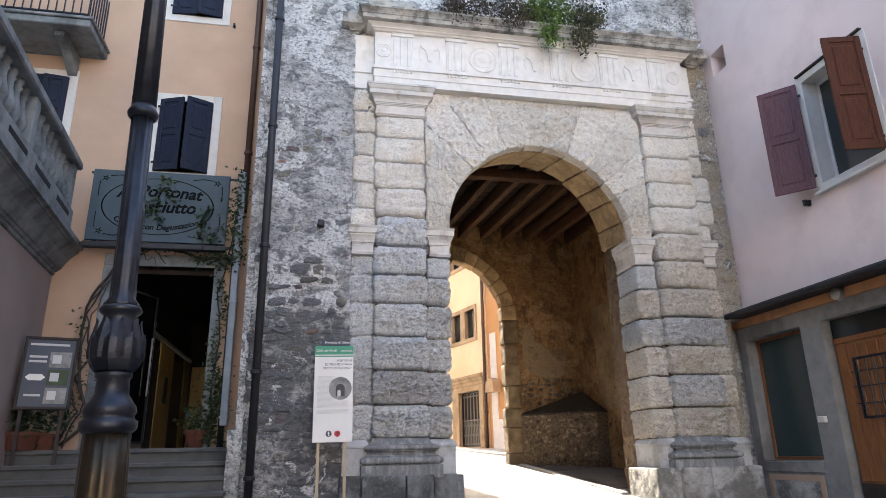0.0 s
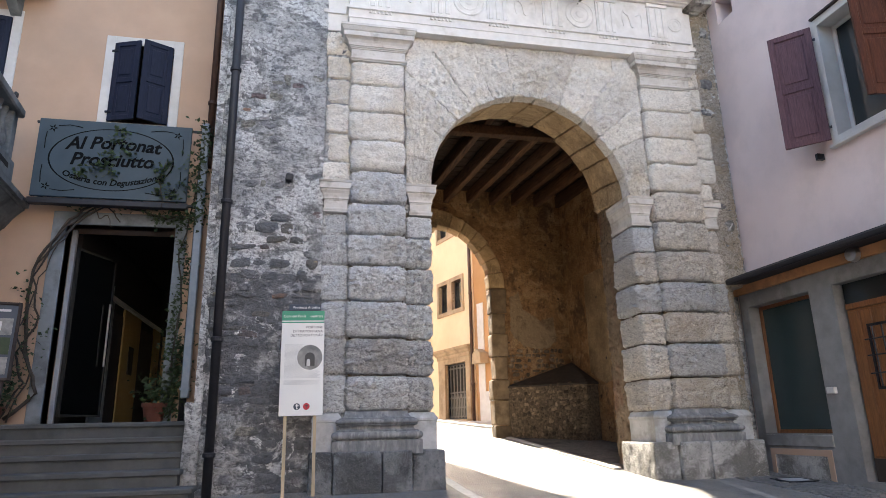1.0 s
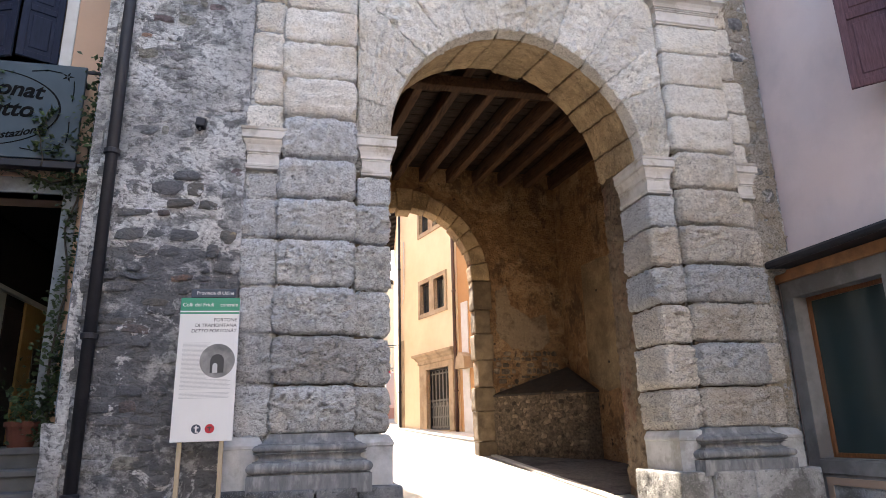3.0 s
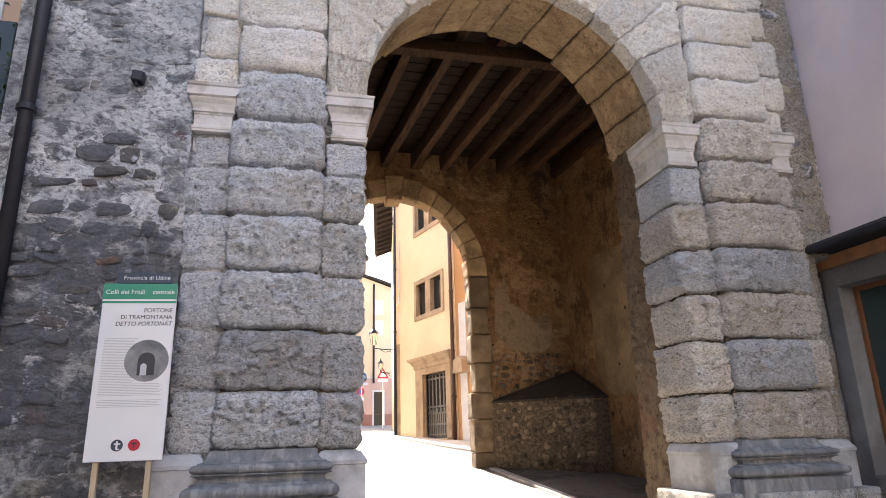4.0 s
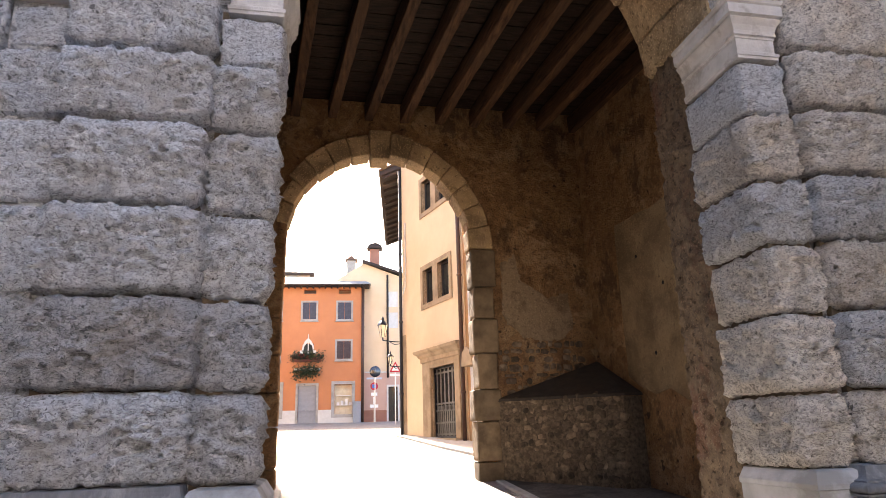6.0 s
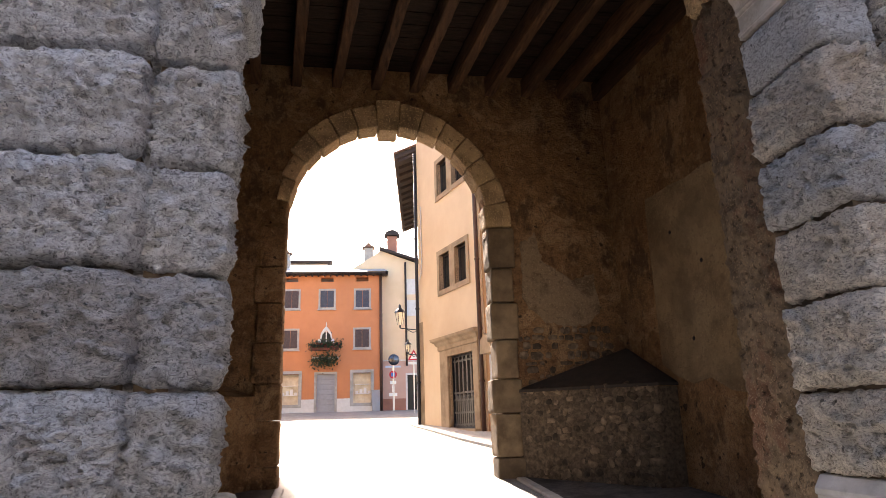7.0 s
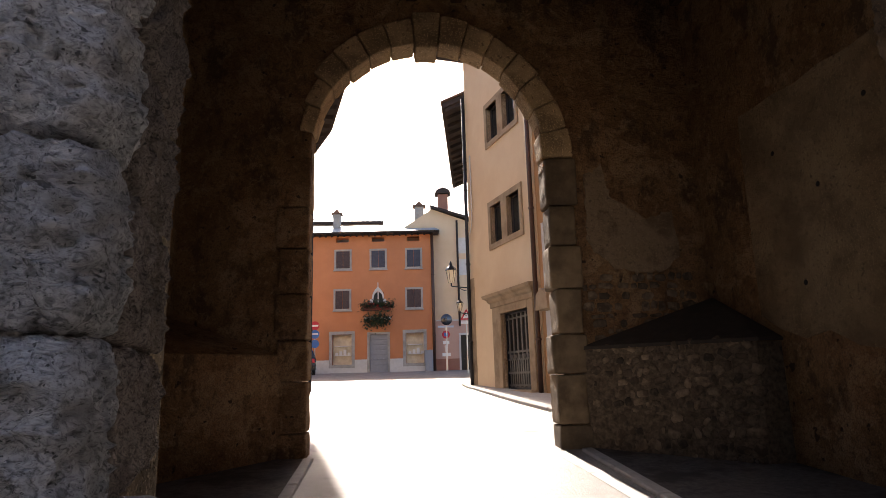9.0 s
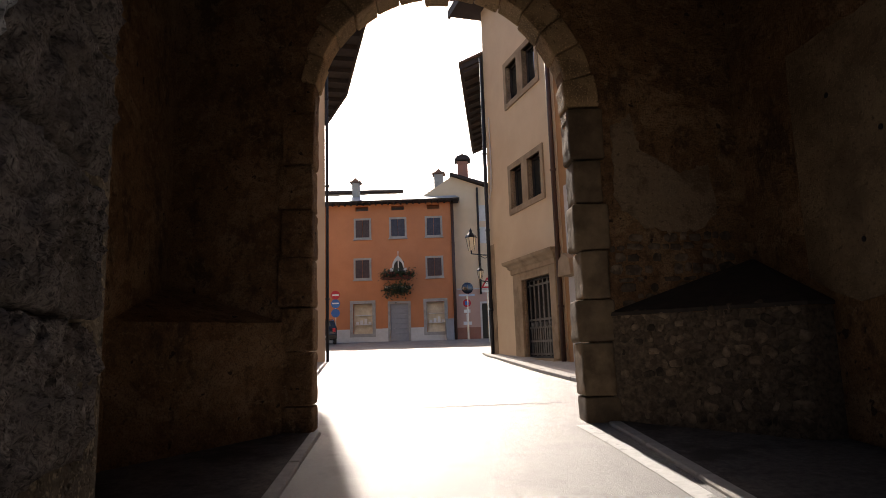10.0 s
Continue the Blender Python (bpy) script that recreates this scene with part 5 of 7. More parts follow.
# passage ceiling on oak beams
tagged(part("ceiling", boxed(0.45, 6.85, GY + 0.002, BY - 0.002, 5.86, 5.98), M_PLANK), "board ceiling of the passage, near black to stand for its shade", "ceiling", kind="structure")
k = 0
x = 0.67
while x < 6.9:
    b = rough(BM(), -0.065, 0.065, 0, 4.2, 5.56 + rng.uniform(-0.01, 0.01), 5.83, 0.12, 0.018, 0.012, 400 + k)
    o = tagged(part("ceiling_beam", b, M_BEAM, smooth=True), "rough-hewn brown oak ceiling beam", "beam", group="beams of the passage ceiling")
    o.matrix_basis = pose(x + 0.22, GY - 0.02, 0, 0, 0, 5.7)
    x += 0.53
    k += 1
tagged(part("wall_plate", rough(BM(), 0.6, 6.7, 10.52, 10.68, 5.40, 5.57, 0.15, 0.018, 0.012, 431), M_BEAM, smooth=True), "dark oak wall plate carrying the beams", "beam")
bt = BM()
y = GY + 0.05
while y < BY - 0.1:
    box(bt, 0.5, 6.8, y, y + rng.uniform(0.02, 0.05), 5.85, 5.86)
    y += rng.uniform(0.2, 0.36)
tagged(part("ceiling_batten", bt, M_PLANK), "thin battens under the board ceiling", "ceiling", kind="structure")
tagged(part("gate_roof", boxed(-0.47, 6.86, FY + 0.502, 15.04, 6.602, 10.1), M_MORTAR), "upper storey of the gate tower", "wall", kind="structure")

# ---- the restaurant house and its steps ----
PY = 10.35
peach = thing("restaurant_house", "peach rendered house with dark blue shutters and a stone doorway", "house")
part("wall", holed(BM(), -9.0, -0.56, -0.2, 13.6, 0.45, [(-2.56, -1.17, 0.86, 3.50)], PY), M_PEACH, peach)
part("door_jamb", boxed(-2.74, -2.56, PY - 0.035, PY + 0.2, 0.86, 3.50, bev=0.008), M_DOORSTONE, peach, "stone door jamb, its bluish shade put into the colour")
part("door_jamb", boxed(-1.17, -1.02, PY - 0.035, PY + 0.2, 0.86, 3.50, bev=0.008), M_DOORSTONE, peach, "stone door jamb, its bluish shade put into the colour")
part("door_lintel", boxed(-2.74, -1.02, PY - 0.035, PY + 0.2, 3.50, 3.68, bev=0.008), M_DOORSTONE, peach, "stone door lintel, its bluish shade put into the colour")
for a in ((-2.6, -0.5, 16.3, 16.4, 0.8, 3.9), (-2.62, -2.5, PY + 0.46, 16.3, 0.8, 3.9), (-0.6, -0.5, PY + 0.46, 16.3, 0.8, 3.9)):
    part("hall_wall", boxed(*a), M_DARK, peach, "entrance hall wall, coloured near black for the unlit hall")
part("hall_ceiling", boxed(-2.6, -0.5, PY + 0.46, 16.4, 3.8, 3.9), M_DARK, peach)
part("hall_floor", boxed(-2.6, -0.5, PY + 0.46, 16.4, 0.78, 0.86), M_TREAD, peach)
for y0, y1, mt in ((11.9, 12.6, M_NEUTRAL), (13.3, 14.5, M_HONEY), (15.7, 16.3, M_HONEY)):
    part("wood_panel", boxed(-2.5, -2.46, y0, y1, 0.87, 2.85, bev=0.008), mt, peach, "panel along the hall wall")
for y0, y1 in ((12.65, 13.25), (14.55, 15.65)):
    part("hall_door", boxed(-2.5, -2.47, y0, y1, 0.87, 2.7, bev=0.008), M_EAVE, peach, "dark door in the hall")
part("panel_rail", boxed(-2.5, -2.43, 11.9, 16.3, 2.86, 2.92), M_PALE, peach, "pale rail along the hall wall")
part("wood_panel", boxed(-2.4, -0.65, 16.24, 16.29, 0.87, 2.75, bev=0.008), M_HONEY, peach, "honey pine end wall of the hall")
part("picture_frame", boxed(-2.458, -2.44, 13.75, 14.05, 1.75, 2.25, bev=0.004), M_EAVE, peach, "dark picture on the hall wall")
dl = BM()
ring_frame(dl, -0.37, 0.37, 0.13, 2.35, 0.03, -0.02, 0.02)
leaf = part("glass_door", dl, M_DARK, peach, "open glazed door leaf with a dark frame")
leaf.matrix_basis = pose(-2.32, PY + 0.62, 0.86, 0, 0, 68)
part("pane", boxed(-0.37, 0.37, -0.006, 0.006, 0.13, 2.35), M_PANEDIM, leaf)
part("edge_strip", boxed(0.402, 0.414, -0.018, 0.018, 0.12, 2.0), M_CHROME, leaf, "bright metal closing edge")
part("door_frame", boxed(-2.558, -2.50, PY + 0.21, PY + 0.28, 0.862, 3.49, bev=0.005), M_GREYDOOR, peach, "grey painted door frame")
part("handle", tube(BM(), [(0.3, -0.06, 0.8), (0.3, -0.06, 1.7)], 0.014), M_CHROME, leaf)
part("switch_box", boxed(-2.495, -2.47, 11.62, 11.72, 1.75, 2.05, bev=0.006), M_PANEL, peach, "small white wall box")


def gable(x0, x1, y0, y1, z, rise, over=0.4):
    """A tiled gable roof with its ridge along x."""
    b = BM()
    m = (y0 + y1) / 2
    v = [b.verts.new(k) for x in (x0 - over, x1 + over) for k in ((x, y0 - over, z), (x, m, z + rise), (x, y1 + over, z), (x, y1 + over, z + 0.14), (x, m, z + rise + 0.14), (x, y0 - over, z + 0.14))]
    b.faces.new(v[:6])
    b.faces.new(v[6:][::-1])
    for i in range(6):
        j = (i + 1) % 6
        b.faces.new((v[i], v[j], v[6 + j], v[6 + i]))
    return b


part("rear_wall", boxed(-9.0, -0.56, 17.0, 17.4, -0.2, 13.6), M_PEACH, peach)
part("side_wall", boxed(-9.0, -8.6, PY + 0.452, 16.998, -0.2, 13.6), M_PEACH, peach)
part("side_wall", boxed(-0.96, -0.56, PY + 0.452, 16.998, 3.95, 13.6), M_PEACH, peach)
part("roof", gable(-9.0, -0.7, PY, 17.4, 13.61, 1.6, 0.25), M_TILE, peach, "tiled gable roof")


def shutter_leaf(w, h, material, parent, m, name="shutter"):
    """A framed shutter leaf with two recessed panels."""
    b = BM()
    t = 0.035
    s = 0.075
    box(b, 0, s, 0, t, 0, h, 0.005)
    box(b, w - s, w, 0, t, 0, h, 0.005)
    for z0, z1 in ((0, s), (h * 0.47, h * 0.47 + s), (h - s, h)):
        box(b, s, w - s, 0, t, z0, z1, 0.004)
    box(b, s, w - s, 0.016, t - 0.014, s, h * 0.47)
    box(b, s, w - s, 0.016, t - 0.014, h * 0.47 + s, h - s)
    for z0, z1 in ((s + 0.05, h * 0.47 - 0.05), (h * 0.47 + s + 0.05, h - s - 0.05)):
        box(b, s + 0.035, w - s - 0.035, 0.006, t - 0.005, z0, z1, 0.008)
    o = part(name, b, material, parent)
    o.matrix_basis = m
    hg = BM()
    for z in (h * 0.1, h * 0.88):
        box(hg, -0.03, 0.06, -0.012, 0.004, z, z + 0.03)
    part("hinge", hg, M_IRON, o)
    return o


def peach_window(x0, x1, z0, z1, swing, label):
    w = thing("shuttered_window", label, "window", pose(x0, PY, z0), group="windows of the restaurant house")
    W, H = x1 - x0, z1 - z0
    part("window_frame", ring_frame(BM(), 0, W, 0, H, 0.13, -0.02, 0.03, bev=0.004), M_PALE, w)
    part("pane", boxed(0, W, 0.0, 0.012, 0, H), M_PANE, w)
    shutter_leaf(W / 2, H, M_NAVY, w, pose(0, -0.045, 0, 0, 0, -swing[0]))
    shutter_leaf(W / 2, H, M_NAVY, w, pose(W, -0.045, 0, 0, 0, 180 + swing[1]) @ pose(0, -0.035, 0))
    for x in (-0.22, W + 0.2):
        part("shutter_stop", boxed(x, x + 0.03, -0.07, 0.0, -0.16, -0.1), M_IRON, w)
    return w


peach_window(-2.24, -1.42, 5.06, 6.33, (20, 27), "window with slightly opened navy blue shutters in a white stone frame")
peach_window(-2.24, -1.42, 8.0, 9.3, (6, 14), "window with nearly closed navy blue shutters in a white stone frame")
peach_window(-4.35, -3.65, 5.5, 6.6, (6, 10), "small window with closed navy blue shutters")

sg = thing("restaurant_sign", "grey-blue painted sign board with black script and vine drawings", "sign", pose(-1.99, PY - 0.32, 4.35))
b = BM()
box(b, -0.98, 0.98, 0.0, 0.04, -0.56, 0.56, 0.006)
part("board", b, M_SIGN, sg)
b = BM()
box(b, -1.0, 1.0, -0.012, 0.10, -0.66, -0.58, 0.006)
box(b, -1.02, 1.2, 0.02, 0.05, 0.50, 0.53)
box(b, -1.10, 1.2, 0.02, 0.06, -0.62, -0.59)
for x in (-0.9, 0.9):
    box(b, x, x + 0.03, 0.04, 0.33, -0.55, -0.52)
    box(b, x, x + 0.03, 0.04, 0.33, 0.45, 0.48)
part("bracket", b, M_PIPE, sg, "dark metal bracket and ledge")
b = BM()
n = 64
for i in range(n):
    a, c = 6.2832 * i / n, 6.2832 * (i + 1) / n
    b.faces.new([b.verts.new((-0.02 + k * math.cos(t) * 0.80, -0.003, 0.0 + k * math.sin(t) * 0.455)) for t, k in ((a, 1), (c, 1), (c, 0.972), (a, 0.972))])
bmesh.ops.remove_doubles(b, verts=b.verts, dist=1e-4)
part("oval_border", b, M_INK, sg)
up = pose(0, 0, 0, 90)
words("lettering", "Al Portonat", 0.25, pose(-0.02, -0.004, 0.16) @ up, M_INK, sg, 0.25, bold=0.007, arc=-0.10)
words("lettering", "Prosciutto", 0.25, pose(-0.02, -0.004, -0.09) @ up, M_INK, sg, 0.25, bold=0.007)
words("lettering", "Osteria con Degustazione", 0.118, pose(0.0, -0.004, -0.375) @ up, M_INK, sg, 0.25, bold=0.003, arc=0.33)
for sx in (-1, 1):
    for sz in (-1, 1):
        b = BM()
        x, z = sx * 0.80, sz * 0.42
        for k in range(5):
            a = k * 1.2566
            b.faces.new([b.verts.new((x + 0.055 * math.cos(a + d) * q, -0.003, z + 0.05 * math.sin(a + d) * q)) for d, q in ((-0.5, 0.5), (0, 1.25), (0.5, 0.5), (0, 0.1))])
        tube(b, [(x - sx * 0.06, -0.002, z + sz * 0.04), (x - sx * 0.2, -0.002, z + sz * 0.06), (x - sx * 0.36, -0.002, z + sz * 0.035)], 0.006, 5)
        tube(b, [(x + sx * 0.07, -0.002, z - sz * 0.05), (x + sx * 0.08, -0.002, z - sz * 0.18), (x + sx * 0.075, -0.002, z - sz * 0.3)], 0.006, 5)
        part("vine_ornament", b, M_INK, sg)

# stone steps up to the doorway
st = thing("entrance_steps", "worn grey stone steps up to the restaurant doorway", "steps")
TOPS = [(0.86, 9.62, PY + 0.5, -0.66), (0.685, 9.34, 9.70, -0.64), (0.515, 9.06, 9.42, -0.62), (0.345, 8.78, 9.14, -0.60), (0.175, 8.50, 8.86, -0.42), (0.02, 8.22, 8.60, -0.15)]
for z, y0, y1, xr in TOPS:
    b = BM()
    box(b, -4.2, xr, y0, y1, z - 0.06, z, 0.012)
    s = part("step", b, M_TREAD, st)
    part("riser", boxed(-4.2, xr - 0.03, y0 + 0.03, y1, z - 0.30, z - 0.06), M_TREAD, s)
cheek = tagged(part("cheek_wall", rough(BM(), -0.64, -0.46, FY + 0.1, PY, -0.2, 1.05, 0.08, 0.02, 0.015, 61), M_MORTAR, smooth=True), "low stone cheek beside the steps", "wall", kind="structure")
tagged(part("wall_return", boxed(-0.55, -0.462, FY + 0.12, PY, 1.05, 10.3), M_MORTAR), "side face of the gate wall", "wall", kind="structure")


def pipe(name, label, x, y, z0, z1, r, material, collars, square=False):
    p = thing(name, label, "downpipe")
    b = BM()
    if square:
        box(b, x - r, x + r, y - r, y + r, z0, z1, 0.01)
    else:
        lathe(b, [(r, z0), (r, z1)], x, y, 14)
    part("pipe", b, material, p, smooth=not square)
    for z in collars:
        b = BM()
        if square:
            box(b, x - r - 0.012, x + r + 0.012, y - r - 0.012, y + r + 0.02, z, z + 0.03)
        else:
            lathe(b, [(r, z), (r + 0.018, z + 0.01), (r + 0.018, z + 0.05), (r, z + 0.06)], x, y, 14)
            box(b, x - 0.015, x + 0.015, y, y + 0.14, z + 0.02, z + 0.04)
        part("collar", b, material, p)
    return p


pipe("downpipe", "black round downpipe fixed to the rubble wall", -0.33, FY - 0.02, 0.0, 10.3, 0.052, M_PIPE, (0.45, 1.72, 3.4, 5.2, 7.0, 9.0))
pipe("downpipe", "brown downpipe in the corner of the peach house", -0.80, PY - 0.09, 4.4, 13.4, 0.05, M_BROWNPIPE, (5.4, 7.4))
pipe("downpipe", "square zinc downpipe with ivy climbing it", -0.83, PY - 0.27, 1.15, 5.0, 0.05, M_GREYPIPE, (1.25, 2.9, 4.3), True)
pipe("downpipe", "dark lower end of a downpipe behind the ivy", -0.88, PY - 0.09, 0.86, 4.4, 0.045, M_PIPE, (1.6,))

# climbing vine
vine = thing("climbing_vine", "bare-stemmed vine with dark leaves round the doorway and sign", "vine")
vr = random.Random(8)
for pts, r in (([(-2.95, PY - 0.12, 0.9), (-2.62, PY - 0.10, 1.25), (-2.78, PY - 0.08, 1.6), (-2.9, PY - 0.06, 2.3), (-2.84, PY - 0.08, 3.0), (-2.5, PY - 0.1, 3.55), (-2.2, PY - 0.12, 3.78), (-1.7, PY - 0.12, 3.72), (-1.3, PY - 0.12, 3.60), (-1.0, PY - 0.14, 3.62)], 0.024),
               ([(-2.84, PY - 0.1, 2.9), (-2.4, PY - 0.14, 3.5), (-2.05, PY - 0.15, 3.74), (-1.85, PY - 0.2, 3.5)], 0.014),
               ([(-1.0, PY - 0.12, 0.95), (-1.06, PY - 0.08, 1.7), (-1.02, PY - 0.07, 2.4), (-1.08, PY - 0.08, 3.1), (-0.95, PY - 0.14, 3.7), (-0.85, PY - 0.36, 4.3)], 0.014),
               ([(-3.0, PY - 0.14, 0.9), (-2.80, PY - 0.13, 1.35), (-2.93, PY - 0.10, 1.75), (-2.72, PY - 0.11, 2.2), (-2.83, PY - 0.12, 2.75), (-2.60, PY - 0.12, 3.35), (-2.3, PY - 0.14, 3.66), (-1.9, PY - 0.16, 3.80), (-1.4, PY - 0.16, 3.70)], 0.016),
               ([(-2.9, PY - 0.16, 0.9), (-2.72, PY - 0.12, 1.5), (-2.95, PY - 0.12, 2.0), (-2.80, PY - 0.09, 2.6), (-2.66, PY - 0.12, 3.1), (-2.42, PY - 0.14, 3.45)], 0.011),
               ([(-2.2, PY - 0.16, 3.72), (-2.12, PY - 0.18, 3.55), (-2.02, PY - 0.18, 3.60), (-1.97, PY - 0.18, 3.42)], 0.008),
               ([(-1.3, PY - 0.34, 3.7), (-1.36, PY - 0.37, 4.1), (-1.3, PY - 0.37, 4.35)], 0.008)):
    b = BM()
    fine = []
    for p, q in zip(pts, pts[1:]):
        for k in range(4):
            f = k / 4
            fine.append(Vector(p).lerp(Vector(q), f) + Vector((vr.gauss(0, 0.012), 0, vr.gauss(0, 0.012))))
    fine.append(Vector(pts[-1]))
    part("stem", tube(b, fine, r, 7, r * 0.6), M_STEM, vine, smooth=True)
spots = []
for z in np.linspace(1.0, 3.6, 26):
    spots.append(((-1.03 + 0.06 * math.sin(z * 5), PY - 0.10, z), (0.05, 0.04, 0.06), 16 if z > 1.8 else 40))
for z in np.linspace(0.95, 1.9, 10):
    spots.append(((-1.0, PY - 0.16, z), (0.12, 0.07, 0.08), 26))
for z in np.linspace(3.5, 4.9, 14):
    spots.append(((-0.86 + 0.05 * math.sin(z * 7), PY - 0.36, z), (0.07, 0.05, 0.07), 26))
for x in np.linspace(-1.45, -0.8, 7):
    spots.append(((x, PY - 0.16, 3.62), (0.07, 0.06, 0.07), 30))
for x in np.linspace(-2.5, -1.6, 6):
    spots.append(((x, PY - 0.16, 3.74), (0.07, 0.05, 0.05), 8))
for x, z in ((-1.35, 3.9), (-1.34, 4.05), (-1.36, 4.2), (-1.3, 4.3), (-1.9, 4.75), (-1.98, 4.6), (-2.05, 4.4), (-2.1, 4.25), (-2.2, 4.2), (-2.4, 4.12), (-1.2, 3.85), (-1.05, 4.0), (-1.8, 4.45), (-2.0, 4.15)):
    spots.append(((x, PY - 0.37, z), (0.06, 0.02, 0.05), 26))
for z in np.linspace(1.2, 2.6, 9):
    spots.append(((-2.84 + 0.08 * math.sin(z * 4), PY - 0.12, z), (0.09, 0.05, 0.09), 16))
part("leaf_mass", leafy(BM(), spots, 0.032, vr), M_LEAF, vine, "dark ivy leaves")["kind"] = "stuff"


def potted_plant(x, y, z, r, h, label, leaves, spread):
    p = thing("potted_plant", label, "plant", pose(x, y, z))
    part("pot", lathe(BM(), [(r * 0.72, 0), (r * 0.95, h * 0.8), (r * 1.08, h * 0.8), (r * 1.08, h), (r * 0.95, h), (r * 0.9, h * 0.86)], 0, 0, 20), M_TERRA, p)
    part("foliage", leafy(BM(), [((0, 0, h + spread * 0.7), (spread * 0.6, spread * 0.5, spread * 0.55), leaves)], 0.035, random.Random(int(x * 100))), M_LEAF, p)
    return p


potted_plant(-1.22, PY - 0.08, 0.862, 0.15, 0.24, "red terracotta pot with an ivy plant beside the doorway", 220, 0.22)
potted_plant(-3.25, 9.75, 0.865, 0.24, 0.22, "wide terracotta bowl with a dark bushy plant", 380, 0.28)
potted_plant(-3.05, 9.95, 0.865, 0.2, 0.2, "terracotta pot with leafy plant behind the menu board", 260, 0.3)

# menu board on its stand
mb = thing("menu_board", "framed dark menu board on a stand outside the restaurant", "notice board", pose(-2.92, 9.35, 0.72, -6, 0, 14))
b = BM()
ring_frame(b, -0.27, 0.27, 0.66, 1.52, 0.035, -0.02, 0.03, bev=0.006)
part("frame", b, M_EAVE, mb, "dark red-brown wooden frame")
part("sheet", boxed(-0.27, 0.27, 0.0, 0.012, 0.66, 1.52), M_SLATEPRINT, mb)
b = BM()
for x in (-0.22, 0.22):
    box(b, x - 0.02, x + 0.02, 0.012, 0.05, -0.03, 0.70)
part("stand", b, M_EAVE, mb)
for z0, z1, mt in ((1.16, 1.36, M_PHOTO), (0.93, 1.13, M_LEAFDARK), (0.70, 0.90, M_PHOTO)):
    ph2 = part("photo_print", boxed(0.0, 0.24, -0.004, 0.0, z0, z1), mt, mb, "small dish photograph")
    part("photo_patch", boxed(0.03, 0.13, -0.006, -0.004, z0 + 0.05, z1 - 0.04), M_GREYPRINT, ph2)
for x0, x1, z in ((-0.24, 0.2, 1.44), (-0.23, -0.03, 1.28), (-0.23, -0.03, 1.22), (-0.22, -0.04, 0.79)):
    part("print_bar", boxed(x0, x1, -0.004, 0.0, z, z + 0.028), M_GREYPRINT, mb, "pale printed bar")
part("emblem", prism(BM(), [(-0.24, 1.03), (-0.2, 1.07), (-0.06, 1.07), (-0.02, 1.03), (-0.06, 0.99), (-0.2, 0.99)], -0.004, 0.0), M_PANEL, mb, "pale emblem")


up_balcony = thing("upper_balcony", "grey stone balcony slab with iron railing on the peach house", "balcony")
part("slab", boxed(-8.5, -3.15, 9.45, PY - 0.002, 6.98, 7.10, bev=0.015), M_OLDSTONE, up_balcony)
part("slab_edge", boxed(-8.53, -3.12, 9.42, PY - 0.002, 7.10, 7.15, bev=0.01), M_OLDSTONE, up_balcony)
for x in (-3.62, -5.4, -7.2):
    b = BM()
    prism(b, [(0.0, 6.98), (0.72, 6.98), (0.72, 6.90), (0.40, 6.86), (0.18, 6.72), (0.0, 6.62)], -0.07, 0.07)
    bmesh.ops.transform(b, matrix=pose(x, PY, 0, 0, 0, -90), verts=b.verts)
    part("bracket", b, M_OLDSTONE, up_balcony)
b = BM()
box(b, -8.45, -3.2, 9.50, 9.53, 8.05, 8.08)
box(b, -8.45, -3.2, 9.50, 9.53, 7.22, 7.24)
for i in range(46):
    x = -3.22 - i * 0.115
    box(b, x - 0.008, x + 0.008, 9.507, 9.523, 7.15, 8.05)
for i in range(8):
    y = 9.55 + i * 0.1
    box(b, -3.23, -3.21, y, y + 0.014, 7.15, 8.05)
part("railing", b, M_IRON, up_balcony)

# ---- low house on the left with a terrace balustrade ----
lh = thing("terrace_house", "low mauve rendered house with a grey stone terrace balustrade", "house", pose(-1.12, -11.53, 0, 0, 0, 96))
LL = 21.95
part("wall", boxed(0, LL, 0.0, 6.0, -2.5, 3.35), M_LEFTWALL, lh)
part("cornice", mould(BM(), 0.0, LL - 0.02, 0.0, 0.5, [(0.0, 3.30), (0.03, 3.31), (0.03, 3.36), (0.05, 3.365), (0.07, 3.40), (0.09, 3.405), (0.18, 3.55), (0.28, 3.66), (0.30, 3.665), (0.30, 3.70), (0.35, 3.705), (0.35, 3.78), (0.0, 3.785)]), M_OLDSTONE, lh, "grey moulded cornice")
part("terrace", boxed(0, LL - 0.02, 0.0, 6.0, 3.5, 3.9), M_OLDSTONE, lh)
part("bottom_rail", boxed(0.3, LL - 0.75, -0.335, -0.10, 3.79, 4.06, bev=0.012), M_OLDSTONE, lh)
# thin plates carry the slots' shade as colour; nothing is cut in
for i in range(12):
    x = LL - 1.6 - i * 0.95
    part("slot", boxed(x, x + 0.62, -0.340, -0.330, 3.90, 3.965), M_DARK, lh, "near-black plate standing for the shade in a terrace edge slot")
part("handrail", boxed(0.3, LL - 0.72, -0.36, -0.07, 4.68, 4.80, bev=0.02), M_OLDSTONE, lh)
BAL = [(0.055, 4.06), (0.055, 4.10), (0.035, 4.12), (0.045, 4.16), (0.075, 4.23), (0.08, 4.28), (0.06, 4.36), (0.035, 4.46), (0.032, 4.54), (0.05, 4.57), (0.035, 4.60), (0.055, 4.63), (0.055, 4.68)]
